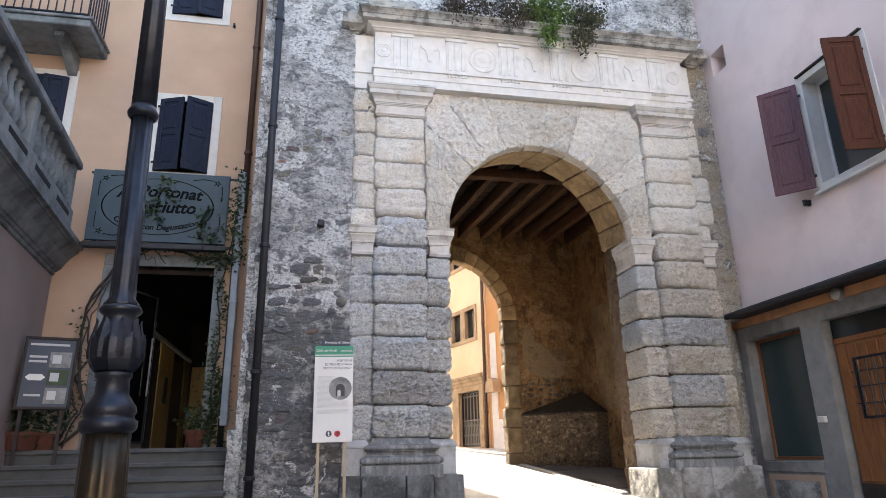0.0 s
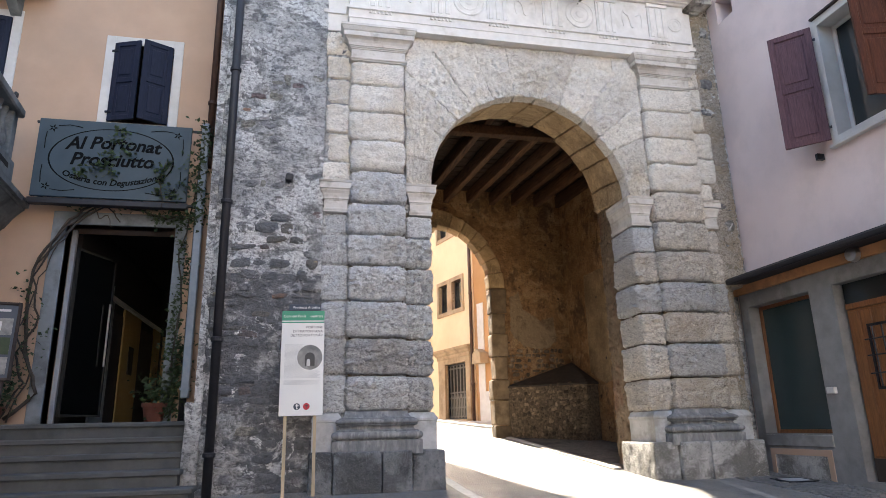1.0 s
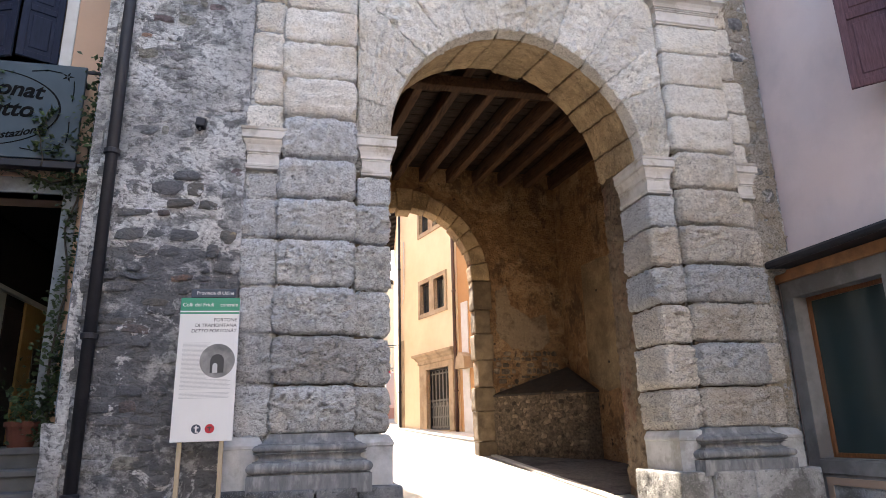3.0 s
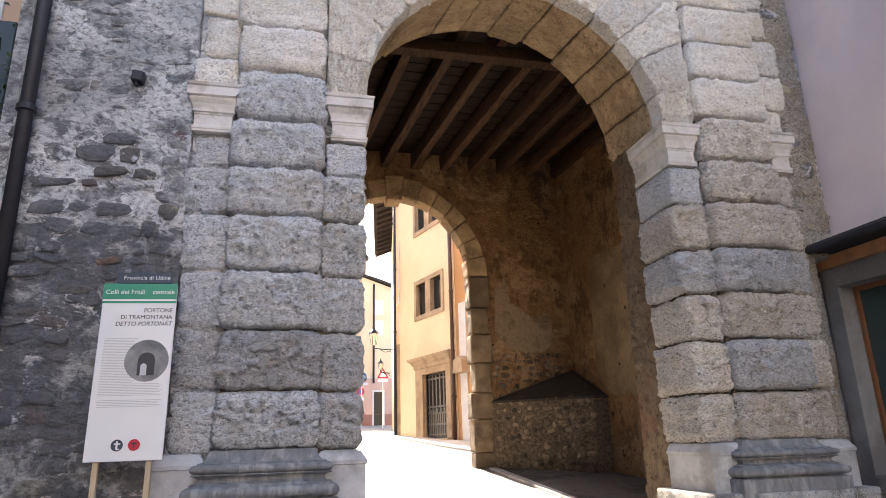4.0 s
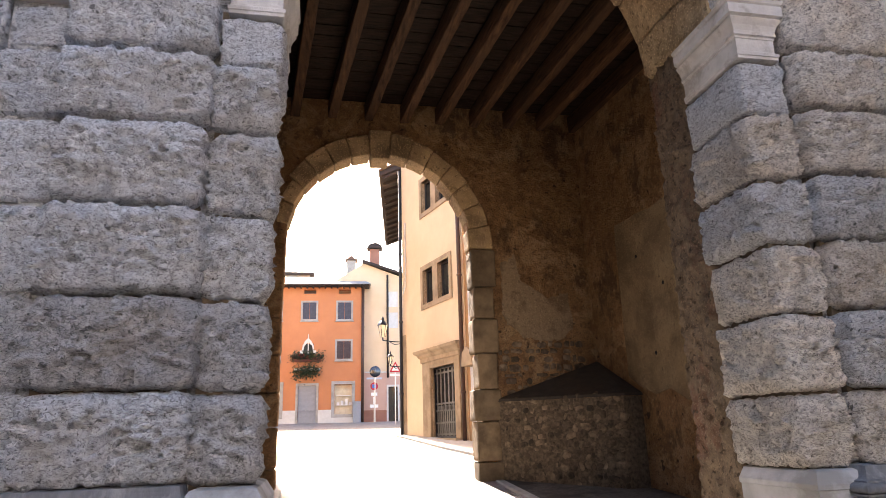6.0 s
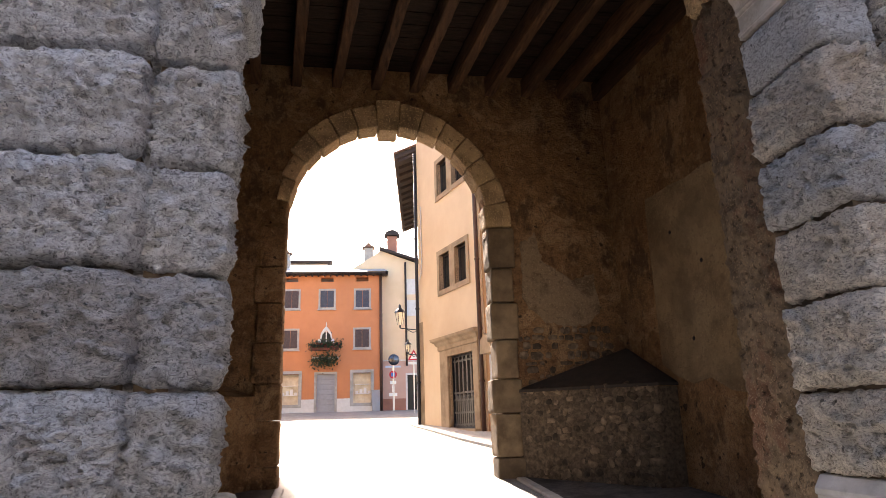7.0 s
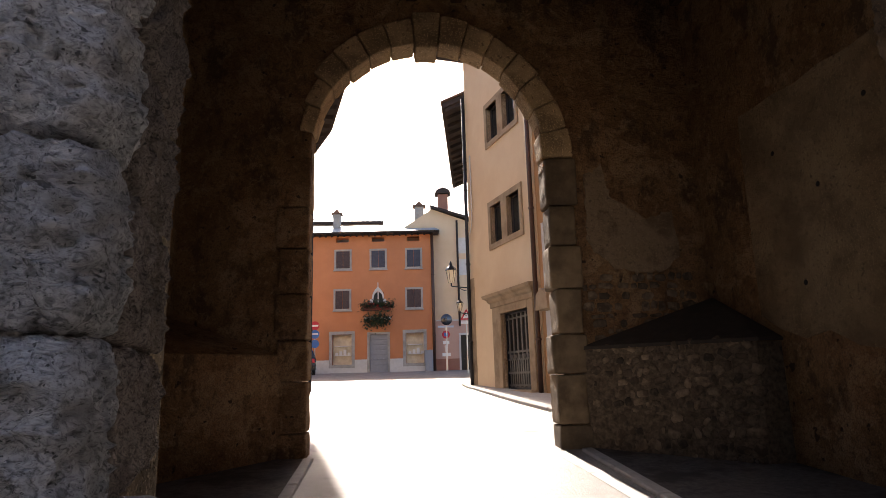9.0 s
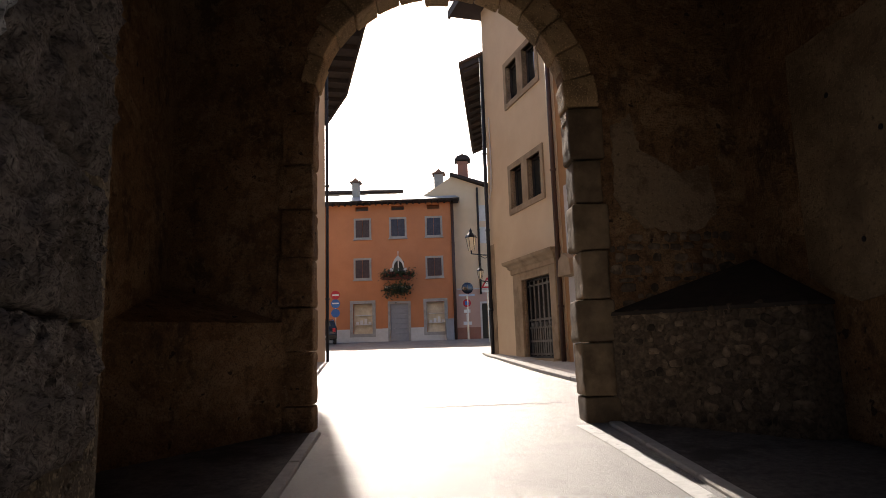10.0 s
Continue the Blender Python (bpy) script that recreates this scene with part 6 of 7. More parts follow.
for i in range(44):
    x = LL - 1.05 - i * 0.21
    if i % 9 == 8:
        part("pier", boxed(x - 0.08, x + 0.08, -0.31, -0.12, 4.06, 4.68, bev=0.01), M_OLDSTONE, lh)
    else:
        part("baluster", lathe(BM(), BAL, x, -0.215, 12), M_OLDSTONE, lh, smooth=True)
part("pier", boxed(LL - 0.96, LL - 0.80, -0.31, -0.12, 4.06, 4.68, bev=0.01), M_OLDSTONE, lh)

# ---- pink house on the right ----
ph = thing("pink_house", "lilac-pink rendered house with shuttered windows and a grey stone shopfront", "house", pose(6.87, 9.42, 0, 0, 0, -90))
UW = (2.36, 3.37, 4.0, 5.52)    # upper window opening: along the wall, then height
SW = (0.335, 1.52, 0.53, 2.28)   # shop window
DW = (1.88, 3.0, 0.02, 2.28)    # door
part("wall", holed(BM(), 0, 22, -2.5, 8.7, 0.4, [UW, SW, DW, (0.57, 0.93, 6.74, 7.15), (6.0, 7.0, 4.0, 5.52)], 0.0), M_PINK, ph)
sf = BM()
holed(sf, 0.18, 4.6, -0.6, 2.46, 0.05, [SW, DW], -0.045)
part("stone_front", sf, M_SHOPSTONE, ph, "grey stone shopfront surround")
part("window_sill", boxed(0.345, 1.51, -0.062, 0.02, 0.385, 0.528, bev=0.008), M_SHOPSTONE, ph)
part("base_panel", boxed(0.47, 1.38, -0.050, -0.044, -0.25, 0.28), M_PLINTH, ph, "weathered panel below the shop window")
part("panel_frame", ring_frame(BM(), 0.47, 1.38, -0.25, 0.28, 0.075, -0.058, -0.044, wb=0), M_PEACH, ph, "pinkish painted frame round the base panel")
part("fascia", boxed(0.05, 4.7, -0.10, 0.0, 2.462, 2.58), M_FASCIA, ph, "orange painted band under the canopy")
b = BM()
prism(b, [(-0.34, 2.585), (0.0, 2.60), (0.0, 2.70), (-0.34, 2.655)], 0.0, 4.8)
bmesh.ops.transform(b, matrix=Matrix(((0, 1, 0, 0), (1, 0, 0, 0), (0, 0, 1, 0), (0, 0, 0, 1))), verts=b.verts)
part("canopy", b, M_PIPE, ph, "thin black canopy")
part("canopy_edge", tube(BM(), [(-0.06, -0.34, 2.62), (4.8, -0.34, 2.62)], 0.045, 8), M_PIPE, ph)
b = BM()
for s in (SW, DW):
    part("reveal", ring_frame(BM(), s[0] + 0.012, s[1] - 0.012, s[2] + 0.012, s[3] - 0.012, 0.010, -0.044, 0.3), M_SHOPSTONE, ph, "grey stone reveal of the shopfront")
ring_frame(b, SW[0] + 0.06, SW[1] - 0.06, SW[2] + 0.06, SW[3] - 0.06, 0.05, 0.125, 0.185, bev=0.006)
wf = part("shop_window_frame", b, M_DOORWOOD, ph, "varnished wooden window frame")
part("pane", boxed(SW[0] + 0.06, SW[1] - 0.06, 0.150, 0.160, SW[2] + 0.06, SW[3] - 0.06), M_PANE2, wf)
dr = part("front_door", boxed(DW[0] + 0.04, DW[1] - 0.04, 0.07, 0.12, 0.02, 1.95, bev=0.006), M_DOORWOOD, ph, "varnished chestnut door")
for i in range(6):
    x = DW[0] + 0.08 + i * 0.16
    part("board", boxed(x, x + 0.14, 0.058, 0.072, 0.30, 1.92, bev=0.006), M_DOORWOOD, dr)
part("kick_plate", boxed(DW[0] + 0.05, DW[1] - 0.05, 0.055, 0.07, 0.03, 0.28), M_EAVE, dr)
b = BM()
ring_frame(b, DW[0] + 0.33, DW[1] - 0.33, 1.05, 1.72, 0.03, 0.045, 0.06)
for i in range(4):
    tube(b, [(DW[0] + 0.36 + i * 0.13, 0.05, 1.05), (DW[0] + 0.36 + i * 0.13, 0.05, 1.72)], 0.009, 6)
for z in (1.2, 1.4, 1.58):
    tube(b, [(DW[0] + 0.24, 0.05, z), (DW[1] - 0.24, 0.05, z)], 0.009, 6)
part("door_grille", b, M_IRON, dr, "black wrought-iron door grille")
part("transom", boxed(DW[0] + 0.04, DW[1] - 0.04, 0.06, 0.12, 1.955, 2.02), M_DOORWOOD, ph)
part("transom_pane", boxed(DW[0] + 0.02, DW[1] - 0.02, 0.09, 0.10, 2.022, 2.28), M_PANE, ph)
part("bell_box", boxed(1.58, 1.70, -0.10, -0.044, 1.00, 1.08, bev=0.008), M_PALE, ph, "small doorbell box")
b = BM()
lathe(b, [(0.07, 0), (0.09, 0.03), (0.08, 0.09), (0.03, 0.11)], 0, 0, 14)
bmesh.ops.transform(b, matrix=pose(2.35, -0.07, 2.52, 90), verts=b.verts)
part("wall_lamp", b, M_CHROME, ph, "round bulkhead lamp under the canopy")
b = BM()
part("vent_recess", boxed(0.57, 0.93, 0.30, 0.39, 6.74, 7.15), M_PEACH, ph)
# dark sheet in place of the unlit rooms
part("room_back", boxed(0.2, 8, 0.9, 1.0, -0.5, 8.0), M_DARK, ph, "near-black sheet standing for unlit rooms behind the panes")


part("rear_wall", boxed(0.0, 22.0, 5.6, 6.0, -2.5, 8.7), M_PINK, ph)
part("side_wall", boxed(0.0, 0.4, 0.402, 5.598, -2.5, 8.7), M_PINK, ph)
part("side_wall", boxed(21.6, 22.0, 0.402, 5.598, -2.5, 8.7), M_PINK, ph)
part("roof", gable(0.0, 22.0, 0.0, 6.0, 8.71, 1.5, 0.3), M_TILE, ph, "tiled gable roof")


def pink_window(x0, x1, z0, z1, a_left, a_right, label):
    w = thing("shuttered_window", label, "window", pose(6.87, 9.42, 0, 0, 0, -90) @ pose(x0, 0, z0), group="windows of the pink house")
    W, H = x1 - x0, z1 - z0
    part("window_surround", ring_frame(BM(), 0.006, W - 0.006, 0.006, H - 0.006, 0.096, -0.015, 0.197), M_PALE, w)
    part("window_frame", ring_frame(BM(), 0.06, W - 0.06, 0.06, H - 0.06, 0.05, 0.20, 0.25), M_PALE, w)
    part("pane", boxed(0.05, W - 0.05, 0.22, 0.23, 0.05, H - 0.05), M_PANE, w)
    part("window_sill", boxed(-0.10, W + 0.10, -0.07, 0.1, -0.13, -0.09, bev=0.008), M_PALE, w)
    part("hood", boxed(-0.06, W + 0.06, -0.05, 0.0, H + 0.095, H + 0.12), M_EAVE, w)
    shutter_leaf(0.50, H + 0.03, M_PLUM, w, pose(-0.06, -0.05, -0.03, 0, 0, 180 - a_left))
    shutter_leaf(0.46, H + 0.0, M_RED, w, pose(W + 0.03, -0.05, -0.0, 0, 0, 180 + a_right))
    part("shutter_stop", boxed(-0.30, -0.26, -0.10, 0.0, -0.20, -0.12), M_IRON, w)
    return w


pink_window(*UW, -42, 75, "open window with faded plum and red-brown wooden shutters")
pink_window(6.0, 7.0, 4.0, 5.52, -10, 30, "open window with faded plum and red-brown wooden shutters")

# ---- street lamp beside the steps ----
lp = thing("street_lamp", "black cast-iron street lamp post with acanthus ornament", "street lamp", pose(-0.262, 2.78, ground_z(2.78), 0, -1.1, 0))
g0 = -ground_z(2.78)
part("base", lathe(BM(), [(0.12, 0), (0.12, 0.04), (0.10, 0.06), (0.088, 0.3), (0.079, 0.6 + g0), (0.075, 0.84 + g0 - 0.02)], 0, 0, 48, 12, 0.07), M_LAMPBASE, lp, "fluted bronze-painted pedestal", smooth=True)
part("base_ring", lathe(BM(), [(0.074, 0.80 + g0), (0.088, 0.81 + g0), (0.092, 0.82 + g0), (0.092, 0.84 + g0), (0.080, 0.848 + g0), (0.080, 0.86 + g0), (0.086, 0.87 + g0), (0.082, 0.89 + g0), (0.070, 0.905 + g0), (0.062, 0.92 + g0), (0.055, 0.93 + g0), (0.052, 0.98 + g0), (0.06, 0.99 + g0), (0.06, 1.005 + g0), (0.045, 1.01 + g0)], 0, 0, 28), M_IRON, lp, smooth=True)
VASE = [(0.048, 1.0), (0.066, 1.015), (0.080, 1.04), (0.086, 1.07), (0.082, 1.11), (0.070, 1.15), (0.058, 1.185), (0.054, 1.205), (0.066, 1.215), (0.072, 1.225), (0.066, 1.238), (0.05, 1.242)]
part("leaf_vase", lathe(BM(), [(r, z + g0) for r, z in VASE], 0, 0, 32), M_IRON, lp, "acanthus leaf vase", smooth=True)


def acanthus(a, z0, z1, w, curl):
    """One cast leaf that hugs the vase, with a raised rib, lobed edge and curled tip."""
    b = BM()
    rows = []
    for i in range(9):
        f = i / 8
        z = z0 + (z1 - z0) * f
        r = float(np.interp(z, [q for _, q in VASE], [q for q, _ in VASE])) + 0.003 + curl * f ** 4
        z -= 0.012 * max(0.0, f - 0.8) * 5
        half = w * (0.55 + 0.45 * math.sin(math.pi * min(1.0, f * 1.1))) * (1 - f ** 5) * (1 - 0.16 * (i % 2)) + 0.001
        row = []
        for k in (-1, -0.5, 0, 0.5, 1):
            rr = r + (0.006 if k == 0 else (0.001 if abs(k) == 0.5 else -0.001))
            t = a + k * half / r
            row.append(b.verts.new((rr * math.cos(t), rr * math.sin(t), z + g0)))
        rows.append(row)
    for p, q in zip(rows, rows[1:]):
        for i in range(4):
            b.faces.new((p[i], p[i + 1], q[i + 1], q[i]))
    return b


for i in range(8):
    part("acanthus_leaf", acanthus(i * 0.7854, 1.01, 1.15, 0.035, 0.012), M_IRON, lp)
    part("acanthus_leaf", acanthus(i * 0.7854 + 0.3927, 1.05, 1.205, 0.029, 0.014), M_IRON, lp)
part("shaft", lathe(BM(), [(0.058, 1.235 + g0), (0.06, 1.25 + g0), (0.045, 1.27 + g0), (0.043, 1.32 + g0), (0.040, 2.0 + g0)], 0, 0, 40, 10, 0.10), M_IRON, lp, smooth=True)
part("shaft_ring", lathe(BM(), [(0.045, 1.995 + g0), (0.055, 2.005 + g0), (0.058, 2.02 + g0), (0.05, 2.035 + g0), (0.044, 2.05 + g0)], 0, 0, 24), M_IRON, lp, smooth=True)
part("upper_shaft", lathe(BM(), [(0.046, 2.05 + g0), (0.042, 2.6 + g0), (0.036, 4.2 + g0)], 0, 0, 40, 10, 0.08), M_IRON, lp, smooth=True)
b = boxed(0.04, 0.115, -0.12, -0.06, 0.30, 0.72 + g0 - 0.3, bev=0.008)
part("service_hatch", b, M_LAMPBASE, lp)
lb = BM()
lathe(lb, [(0.10, 4.25 + g0), (0.17, 4.65 + g0), (0.10, 4.8 + g0), (0.03, 4.95 + g0)], 0, 0, 6)
part("lantern", lb, M_LAMPGLASS, lp)

# ---- information panel ----
ip = thing("information_panel", "white and green printed information panel on two wooden posts", "information board", pose(0.645, 8.66, 0, -2, -0.4, -3))
part("board", boxed(-0.242, 0.242, 0, 0.02, 0.88, 2.07, bev=0.003), M_PANEL, ip)
part("green_band", boxed(-0.242, 0.242, -0.003, 0.0, 1.93, 2.071), M_GREEN, ip, "green printed band")
part("pale_band", boxed(-0.242, 0.242, -0.004, 0.0, 1.945, 1.957), M_PANEL, ip)
part("header_plate", boxed(-0.165, 0.20, 0.0, 0.018, 2.075, 2.15, bev=0.003), M_SLATEPRINT, ip, "dark slate header plate")
for x in (-0.17, 0.155):
    part("post", boxed(x - 0.017, x + 0.017, 0.02, 0.05, -0.12, 1.9), M_POST, ip, "pale wooden post")
up = pose(0, 0, 0, 90)
words("lettering", "Provincia di Udine", 0.042, pose(0.035, -0.002, 2.10) @ up, M_PANEL, ip)
words("lettering", "Colli del Friuli    centrale", 0.045, pose(0.0, -0.0045, 1.995) @ up, M_PANEL, ip)
words("lettering", "PORTONE", 0.041, pose(0.225, -0.002, 1.865) @ up, M_DARKPRINT, ip, align="RIGHT")
words("lettering", "DI TRAMONTANA", 0.041, pose(0.225, -0.002, 1.818) @ up, M_DARKPRINT, ip, align="RIGHT")
words("lettering", "DETTO PORTON\u00c2T", 0.041, pose(0.225, -0.002, 1.771) @ up, M_DARKPRINT, ip, 0.15, align="RIGHT")
b = BM()
for i in range(44):
    z = 1.68 - i * 0.0106
    x1 = 0.02 if 1.38 < z < 1.70 else 0.20
    if 1.27 < z < 1.29:
        continue
    box(b, -0.20, x1 - 0.012 * (i % 3), -0.002, 0.0, z, z + 0.0034)
part("small_print", b, M_GREYPRINT, ip, "fine grey printed text")
b = lathe(BM(), [(0.142, 0), (0.142, 0.003)], 0, 0, 40)
bmesh.ops.transform(b, matrix=pose(0.085, 0.0, 1.53, 90), verts=b.verts)
photo = part("photo_print", b, M_PHOTO, ip, "round photograph of an arch")
b = BM()
prism(b, [(0.03, 1.43)] + [(0.085 - 0.055 * math.cos(math.pi * i / 10), 1.53 + 0.055 * math.sin(math.pi * i / 10)) for i in range(11)] + [(0.14, 1.43)], -0.005, -0.003)
part("photo_arch", b, M_DARKPRINT, ip)
b = BM()
prism(b, [(0.05, 1.43)] + [(0.07 - 0.02 * math.cos(math.pi * i / 8), 1.49 + 0.02 * math.sin(math.pi * i / 8)) for i in range(9)] + [(0.09, 1.43)], -0.007, -0.005)
part("photo_light", b, M_GREYPRINT, ip)
for x, m in ((-0.045, M_SLATEPRINT), (0.06, M_REDPRINT)):
    b = lathe(BM(), [(0.037, 0), (0.037, 0.003)], 0, 0, 28)
    bmesh.ops.transform(b, matrix=pose(x, 0.0, 0.98, 90), verts=b.verts)
    part("emblem", b, m, ip)
b = boxed(-0.051, -0.039, -0.006, -0.0035, 0.952, 1.006)
box(b, -0.062, -0.024, -0.006, -0.0035, 0.985, 0.993)
box(b, -0.045, -0.028, -0.006, -0.0035, 0.952, 0.960)
part("emblem_mark", b, M_PANEL, ip)
b = boxed(0.056, 0.064, -0.006, -0.0035, 0.96, 0.998)
box(b, 0.042, 0.078, -0.006, -0.0035, 0.985, 0.994)
part("emblem_mark", b, M_DARKPRINT, ip)

# paving of dark setts along the pink house, with a cover set in it
sv = BM()
srng = random.Random(12)
yy = 5.6
while yy < 8.60:
    xx = 5.95 + srng.uniform(0, 0.05)
    while xx < 6.76:
        w = srng.uniform(0.08, 0.12)
        if not (6.22 < xx < 6.66 and 8.02 < yy < 8.40):
            z = ground_z(yy) + srng.uniform(0.012, 0.02)
            box(sv, xx, xx + w - 0.014, yy, yy + 0.085, z - 0.06, z, 0.008)
        xx += w
    yy += 0.10
tagged(part("sett_paving", sv, M_SETT), "dark stone setts along the foot of the pink house", "paving", kind="stuff")
mh = thing("manhole_cover", "square grey iron manhole cover set among the setts", "manhole cover", pose(6.48, 8.25, ground_z(8.25) + 0.012, 2.9, 0, 0))
part("frame", ring_frame(BM(), -0.17, 0.17, -0.14, 0.14, 0.03, -0.012, 0.01), M_IRON, mh).matrix_basis = pose(0, 0, 0, -90)
part("lid", boxed(-0.168, 0.168, -0.138, 0.138, -0.01, 0.006, bev=0.003), M_GREYPRINT, mh, "grey worn lid")

# small dark fitting on the rubble wall
wf2 = thing("wall_fitting", "small black cable box fixed to the rubble wall", "junction box", pose(0.40, FY + 0.045, 3.81, 0, 8, 0))
part("box", boxed(-0.045, 0.045, -0.045, 0.05, -0.045, 0.045, bev=0.01), M_PIPE, wf2)
part("gland", lathe(BM(), [(0.014, -0.075), (0.014, -0.04)], 0.0, 0.0, 10), M_PIPE, wf2)

# greenery on the cornice
def clump(label, x, w, z0, z1, n, size, material, seed, drop=0.3):
    r = random.Random(seed)
    p = thing("cornice_plant", label, "plant")
    spots = []
    for k in range(14):
        xx = x + r.uniform(-w, w)
        spots.append(((xx, FY - 0.30 + r.uniform(-0.1, 0.25), r.uniform(7.3, z1 + 0.1)), (0.10, 0.09, 0.09), n // 14))
    for k in range(6):
        xx = x + r.uniform(-w, w) * 0.8
        zz = 7.2
        while zz > z0 + r.uniform(0, drop):
            spots.append(((xx + r.gauss(0, 0.02), FY - 0.36, zz), (0.045, 0.04, 0.05), 12))
            zz -= 0.07
    part("foliage", leafy(BM(), spots, size, r), material, p)
    st2 = BM()
    for k in range(9):
        xx = x + r.uniform(-w, w)
        tube(st2, [(x + r.uniform(-0.1, 0.1), FY, 7.24), (xx, FY - 0.25, 7.32), (xx + r.uniform(-0.1, 0.1), FY - 0.42, r.uniform(7.0, 7.5))], 0.008, 5, 0.003)
    part("stem", st2, M_STEM, p)
    return p


clump("dark dry weeds growing on the cornice", 2.55, 0.33, 7.15, 7.62, 1500, 0.024, M_DRY, 1, 0.1)
clump("dark dry weeds growing on the cornice", 3.25, 0.30, 7.1, 7.6, 1500, 0.024, M_DRY, 2, 0.1)
clump("bright green creeper hanging over the cornice", 3.92, 0.30, 6.72, 7.75, 1900, 0.030, M_LEAFLIGHT, 3, 0.2)
clump("olive-brown creeper hanging over the cornice", 4.48, 0.26, 6.66, 7.55, 1300, 0.026, M_OLIVE, 4, 0.2)

# ---- square beyond the gate ----
def far_house(name, label, m):
    return thing(name, label, "house", m)


def far_window(parent, x, z, w, h, frame_mat, fill_mat, name="window", shut=True, sill=True, fw=0.12):
    o = part(name, ring_frame(BM(), x, x + w, z, z + h, fw, -0.05, 0.0), frame_mat, parent)
    b = BM()
    if shut:
        box(b, x + 0.01, x + w / 2 - 0.01, -0.03, 0.05, z + 0.01, z + h - 0.01, 0.01)
        box(b, x + w / 2 + 0.01, x + w - 0.01, -0.03, 0.05, z + 0.01, z + h - 0.01, 0.01)
        for k in range(int(h / 0.12)):
            box(b, x + 0.08, x + w / 2 - 0.06, -0.045, -0.028, z + 0.08 + k * 0.115, z + 0.15 + k * 0.115)
            box(b, x + w / 2 + 0.06, x + w - 0.08, -0.045, -0.028, z + 0.08 + k * 0.115, z + 0.15 + k * 0.115)
    else:
        box(b, x, x + w, 0.10, 0.12, z, z + h)
    part("shutter" if shut else "pane", b, fill_mat, o)
    if sill:
        part("sill", boxed(x - fw - 0.05, x + w + fw + 0.05, -0.12, 0.0, z - fw - 0.06, z - fw), frame_mat, o)
    return o


OY = 50.0
oh = far_house("orange_house", "orange rendered three-storey house with grey shutters and shop windows", pose(0, OY, 0, 0, 0, -3.5))
S1, S2, OD = (-1.15, 0.1, 2.32, 4.25), (3.6, 4.75, 2.32, 4.25), (1.25, 2.42, 1.7, 4.2)
part("wall", holed(BM(), -7.0, 5.5, 0.8, 11.0, 0.5, [S1, S2, OD, (-0.95, -0.1, 10.36, 10.66), (1.42, 2.27, 10.36, 10.66), (3.78, 4.6, 10.36, 10.66)], 0.0), M_ORANGE, oh)
part("side_wall", boxed(5.0, 5.5, 0.5, 9, 0.8, 11.0), M_ORANGE, oh)
part("rear_wall", boxed(-7.0, 5.5, 9.002, 9.4, 0.8, 10.8), M_ORANGE, oh)
part("plinth", holed(BM(), -7.0, 5.5, 0.8, 2.62, 0.05, [(-1.3, 0.25, 2.15, 2.63), (3.45, 4.9, 2.15, 2.63), (1.1, 2.57, 0.79, 2.63)], -0.045), M_PALE, oh, "pale stone plinth")
for s in (S1, S2):
    o = part("shop_window", ring_frame(BM(), s[0], s[1], s[2], s[3], 0.2, -0.06, 0.03), M_STONEGREY, oh, "shop window in a grey stone frame")
    part("display", boxed(s[0], s[1], 0.42, 0.46, s[2], s[3]), M_SHOPGOODS, o)
    b = BM()
    for z in (2.9, 3.5):
        box(b, s[0] + 0.1, s[1] - 0.1, 0.2, 0.4, z, z + 0.04)
    for k in range(4):
        box(b, s[0] + 0.15 + k * 0.27, s[0] + 0.32 + k * 0.27, 0.22, 0.36, 2.94, 3.1 + 0.1 * (k % 3))
    part("shelf", b, M_PANEL, o)
o = part("street_door", boxed(OD[0], OD[1], 0.12, 0.2, OD[2], OD[3]), M_GREYDOOR, oh, "grey panelled street door")
part("door_frame", ring_frame(BM(), OD[0], OD[1], OD[2], OD[3], 0.15, -0.07, 0.03, wb=0), M_STONEGREY, o)
for k in range(7):
    part("door_panel", boxed(OD[0] + 0.04, OD[1] - 0.04, 0.105, 0.125, 1.95 + k * 0.32, 2.2 + k * 0.32, bev=0.01), M_GREYDOOR, o)
for x in (-0.93, 1.40, 3.75):
    far_window(oh, x, 8.60, 0.90, 1.15, M_STONEGREY, M_DARKSH if x < 0 else M_BLUESH)
for x in (-0.97, 3.72):
    far_window(oh, x, 5.92, 0.92, 1.18, M_STONEGREY, M_DARKSH)
gw = part("gothic_window", prism(BM(), [(1.30, 6.25), (1.30, 6.5), (1.42, 6.5), (1.47, 6.85), (1.62, 7.12), (1.80, 7.32), (1.80, 7.6), (1.85, 7.6), (1.85, 7.32), (2.03, 7.12), (2.18, 6.85), (2.23, 6.5), (2.36, 6.5), (2.36, 6.25), (2.2, 6.25), (2.08, 6.8), (1.83, 7.08), (1.58, 6.8), (1.46, 6.25)], -0.09, 0.0), M_PALE, oh, "pointed gothic window with a white stone frame")
part("pane", boxed(1.47, 2.19, -0.02, 0.0, 6.0, 6.95), M_PANE, gw)
part("mullion", boxed(1.80, 1.86, -0.06, -0.02, 6.0, 7.05), M_PALE, gw)
part("balcony_slab", boxed(1.0, 2.66, -0.55, 0.0, 5.15, 5.27), M_PALE, oh)
fl = random.Random(3)
fb = thing("flower_box", "lush dark green flower boxes with red geraniums on the balcony", "plant", pose(0, OY, 0, 0, 0, -3.5))
part("foliage", leafy(BM(), [((x, -0.62, 6.0), (0.14, 0.10, 0.16), 90) for x in np.linspace(0.95, 2.7, 10)] + [((x, -0.62, 5.05), (0.16, 0.10, 0.22), 90) for x in np.linspace(1.15, 2.5, 9)], 0.075, fl), M_LEAFDARK, fb)
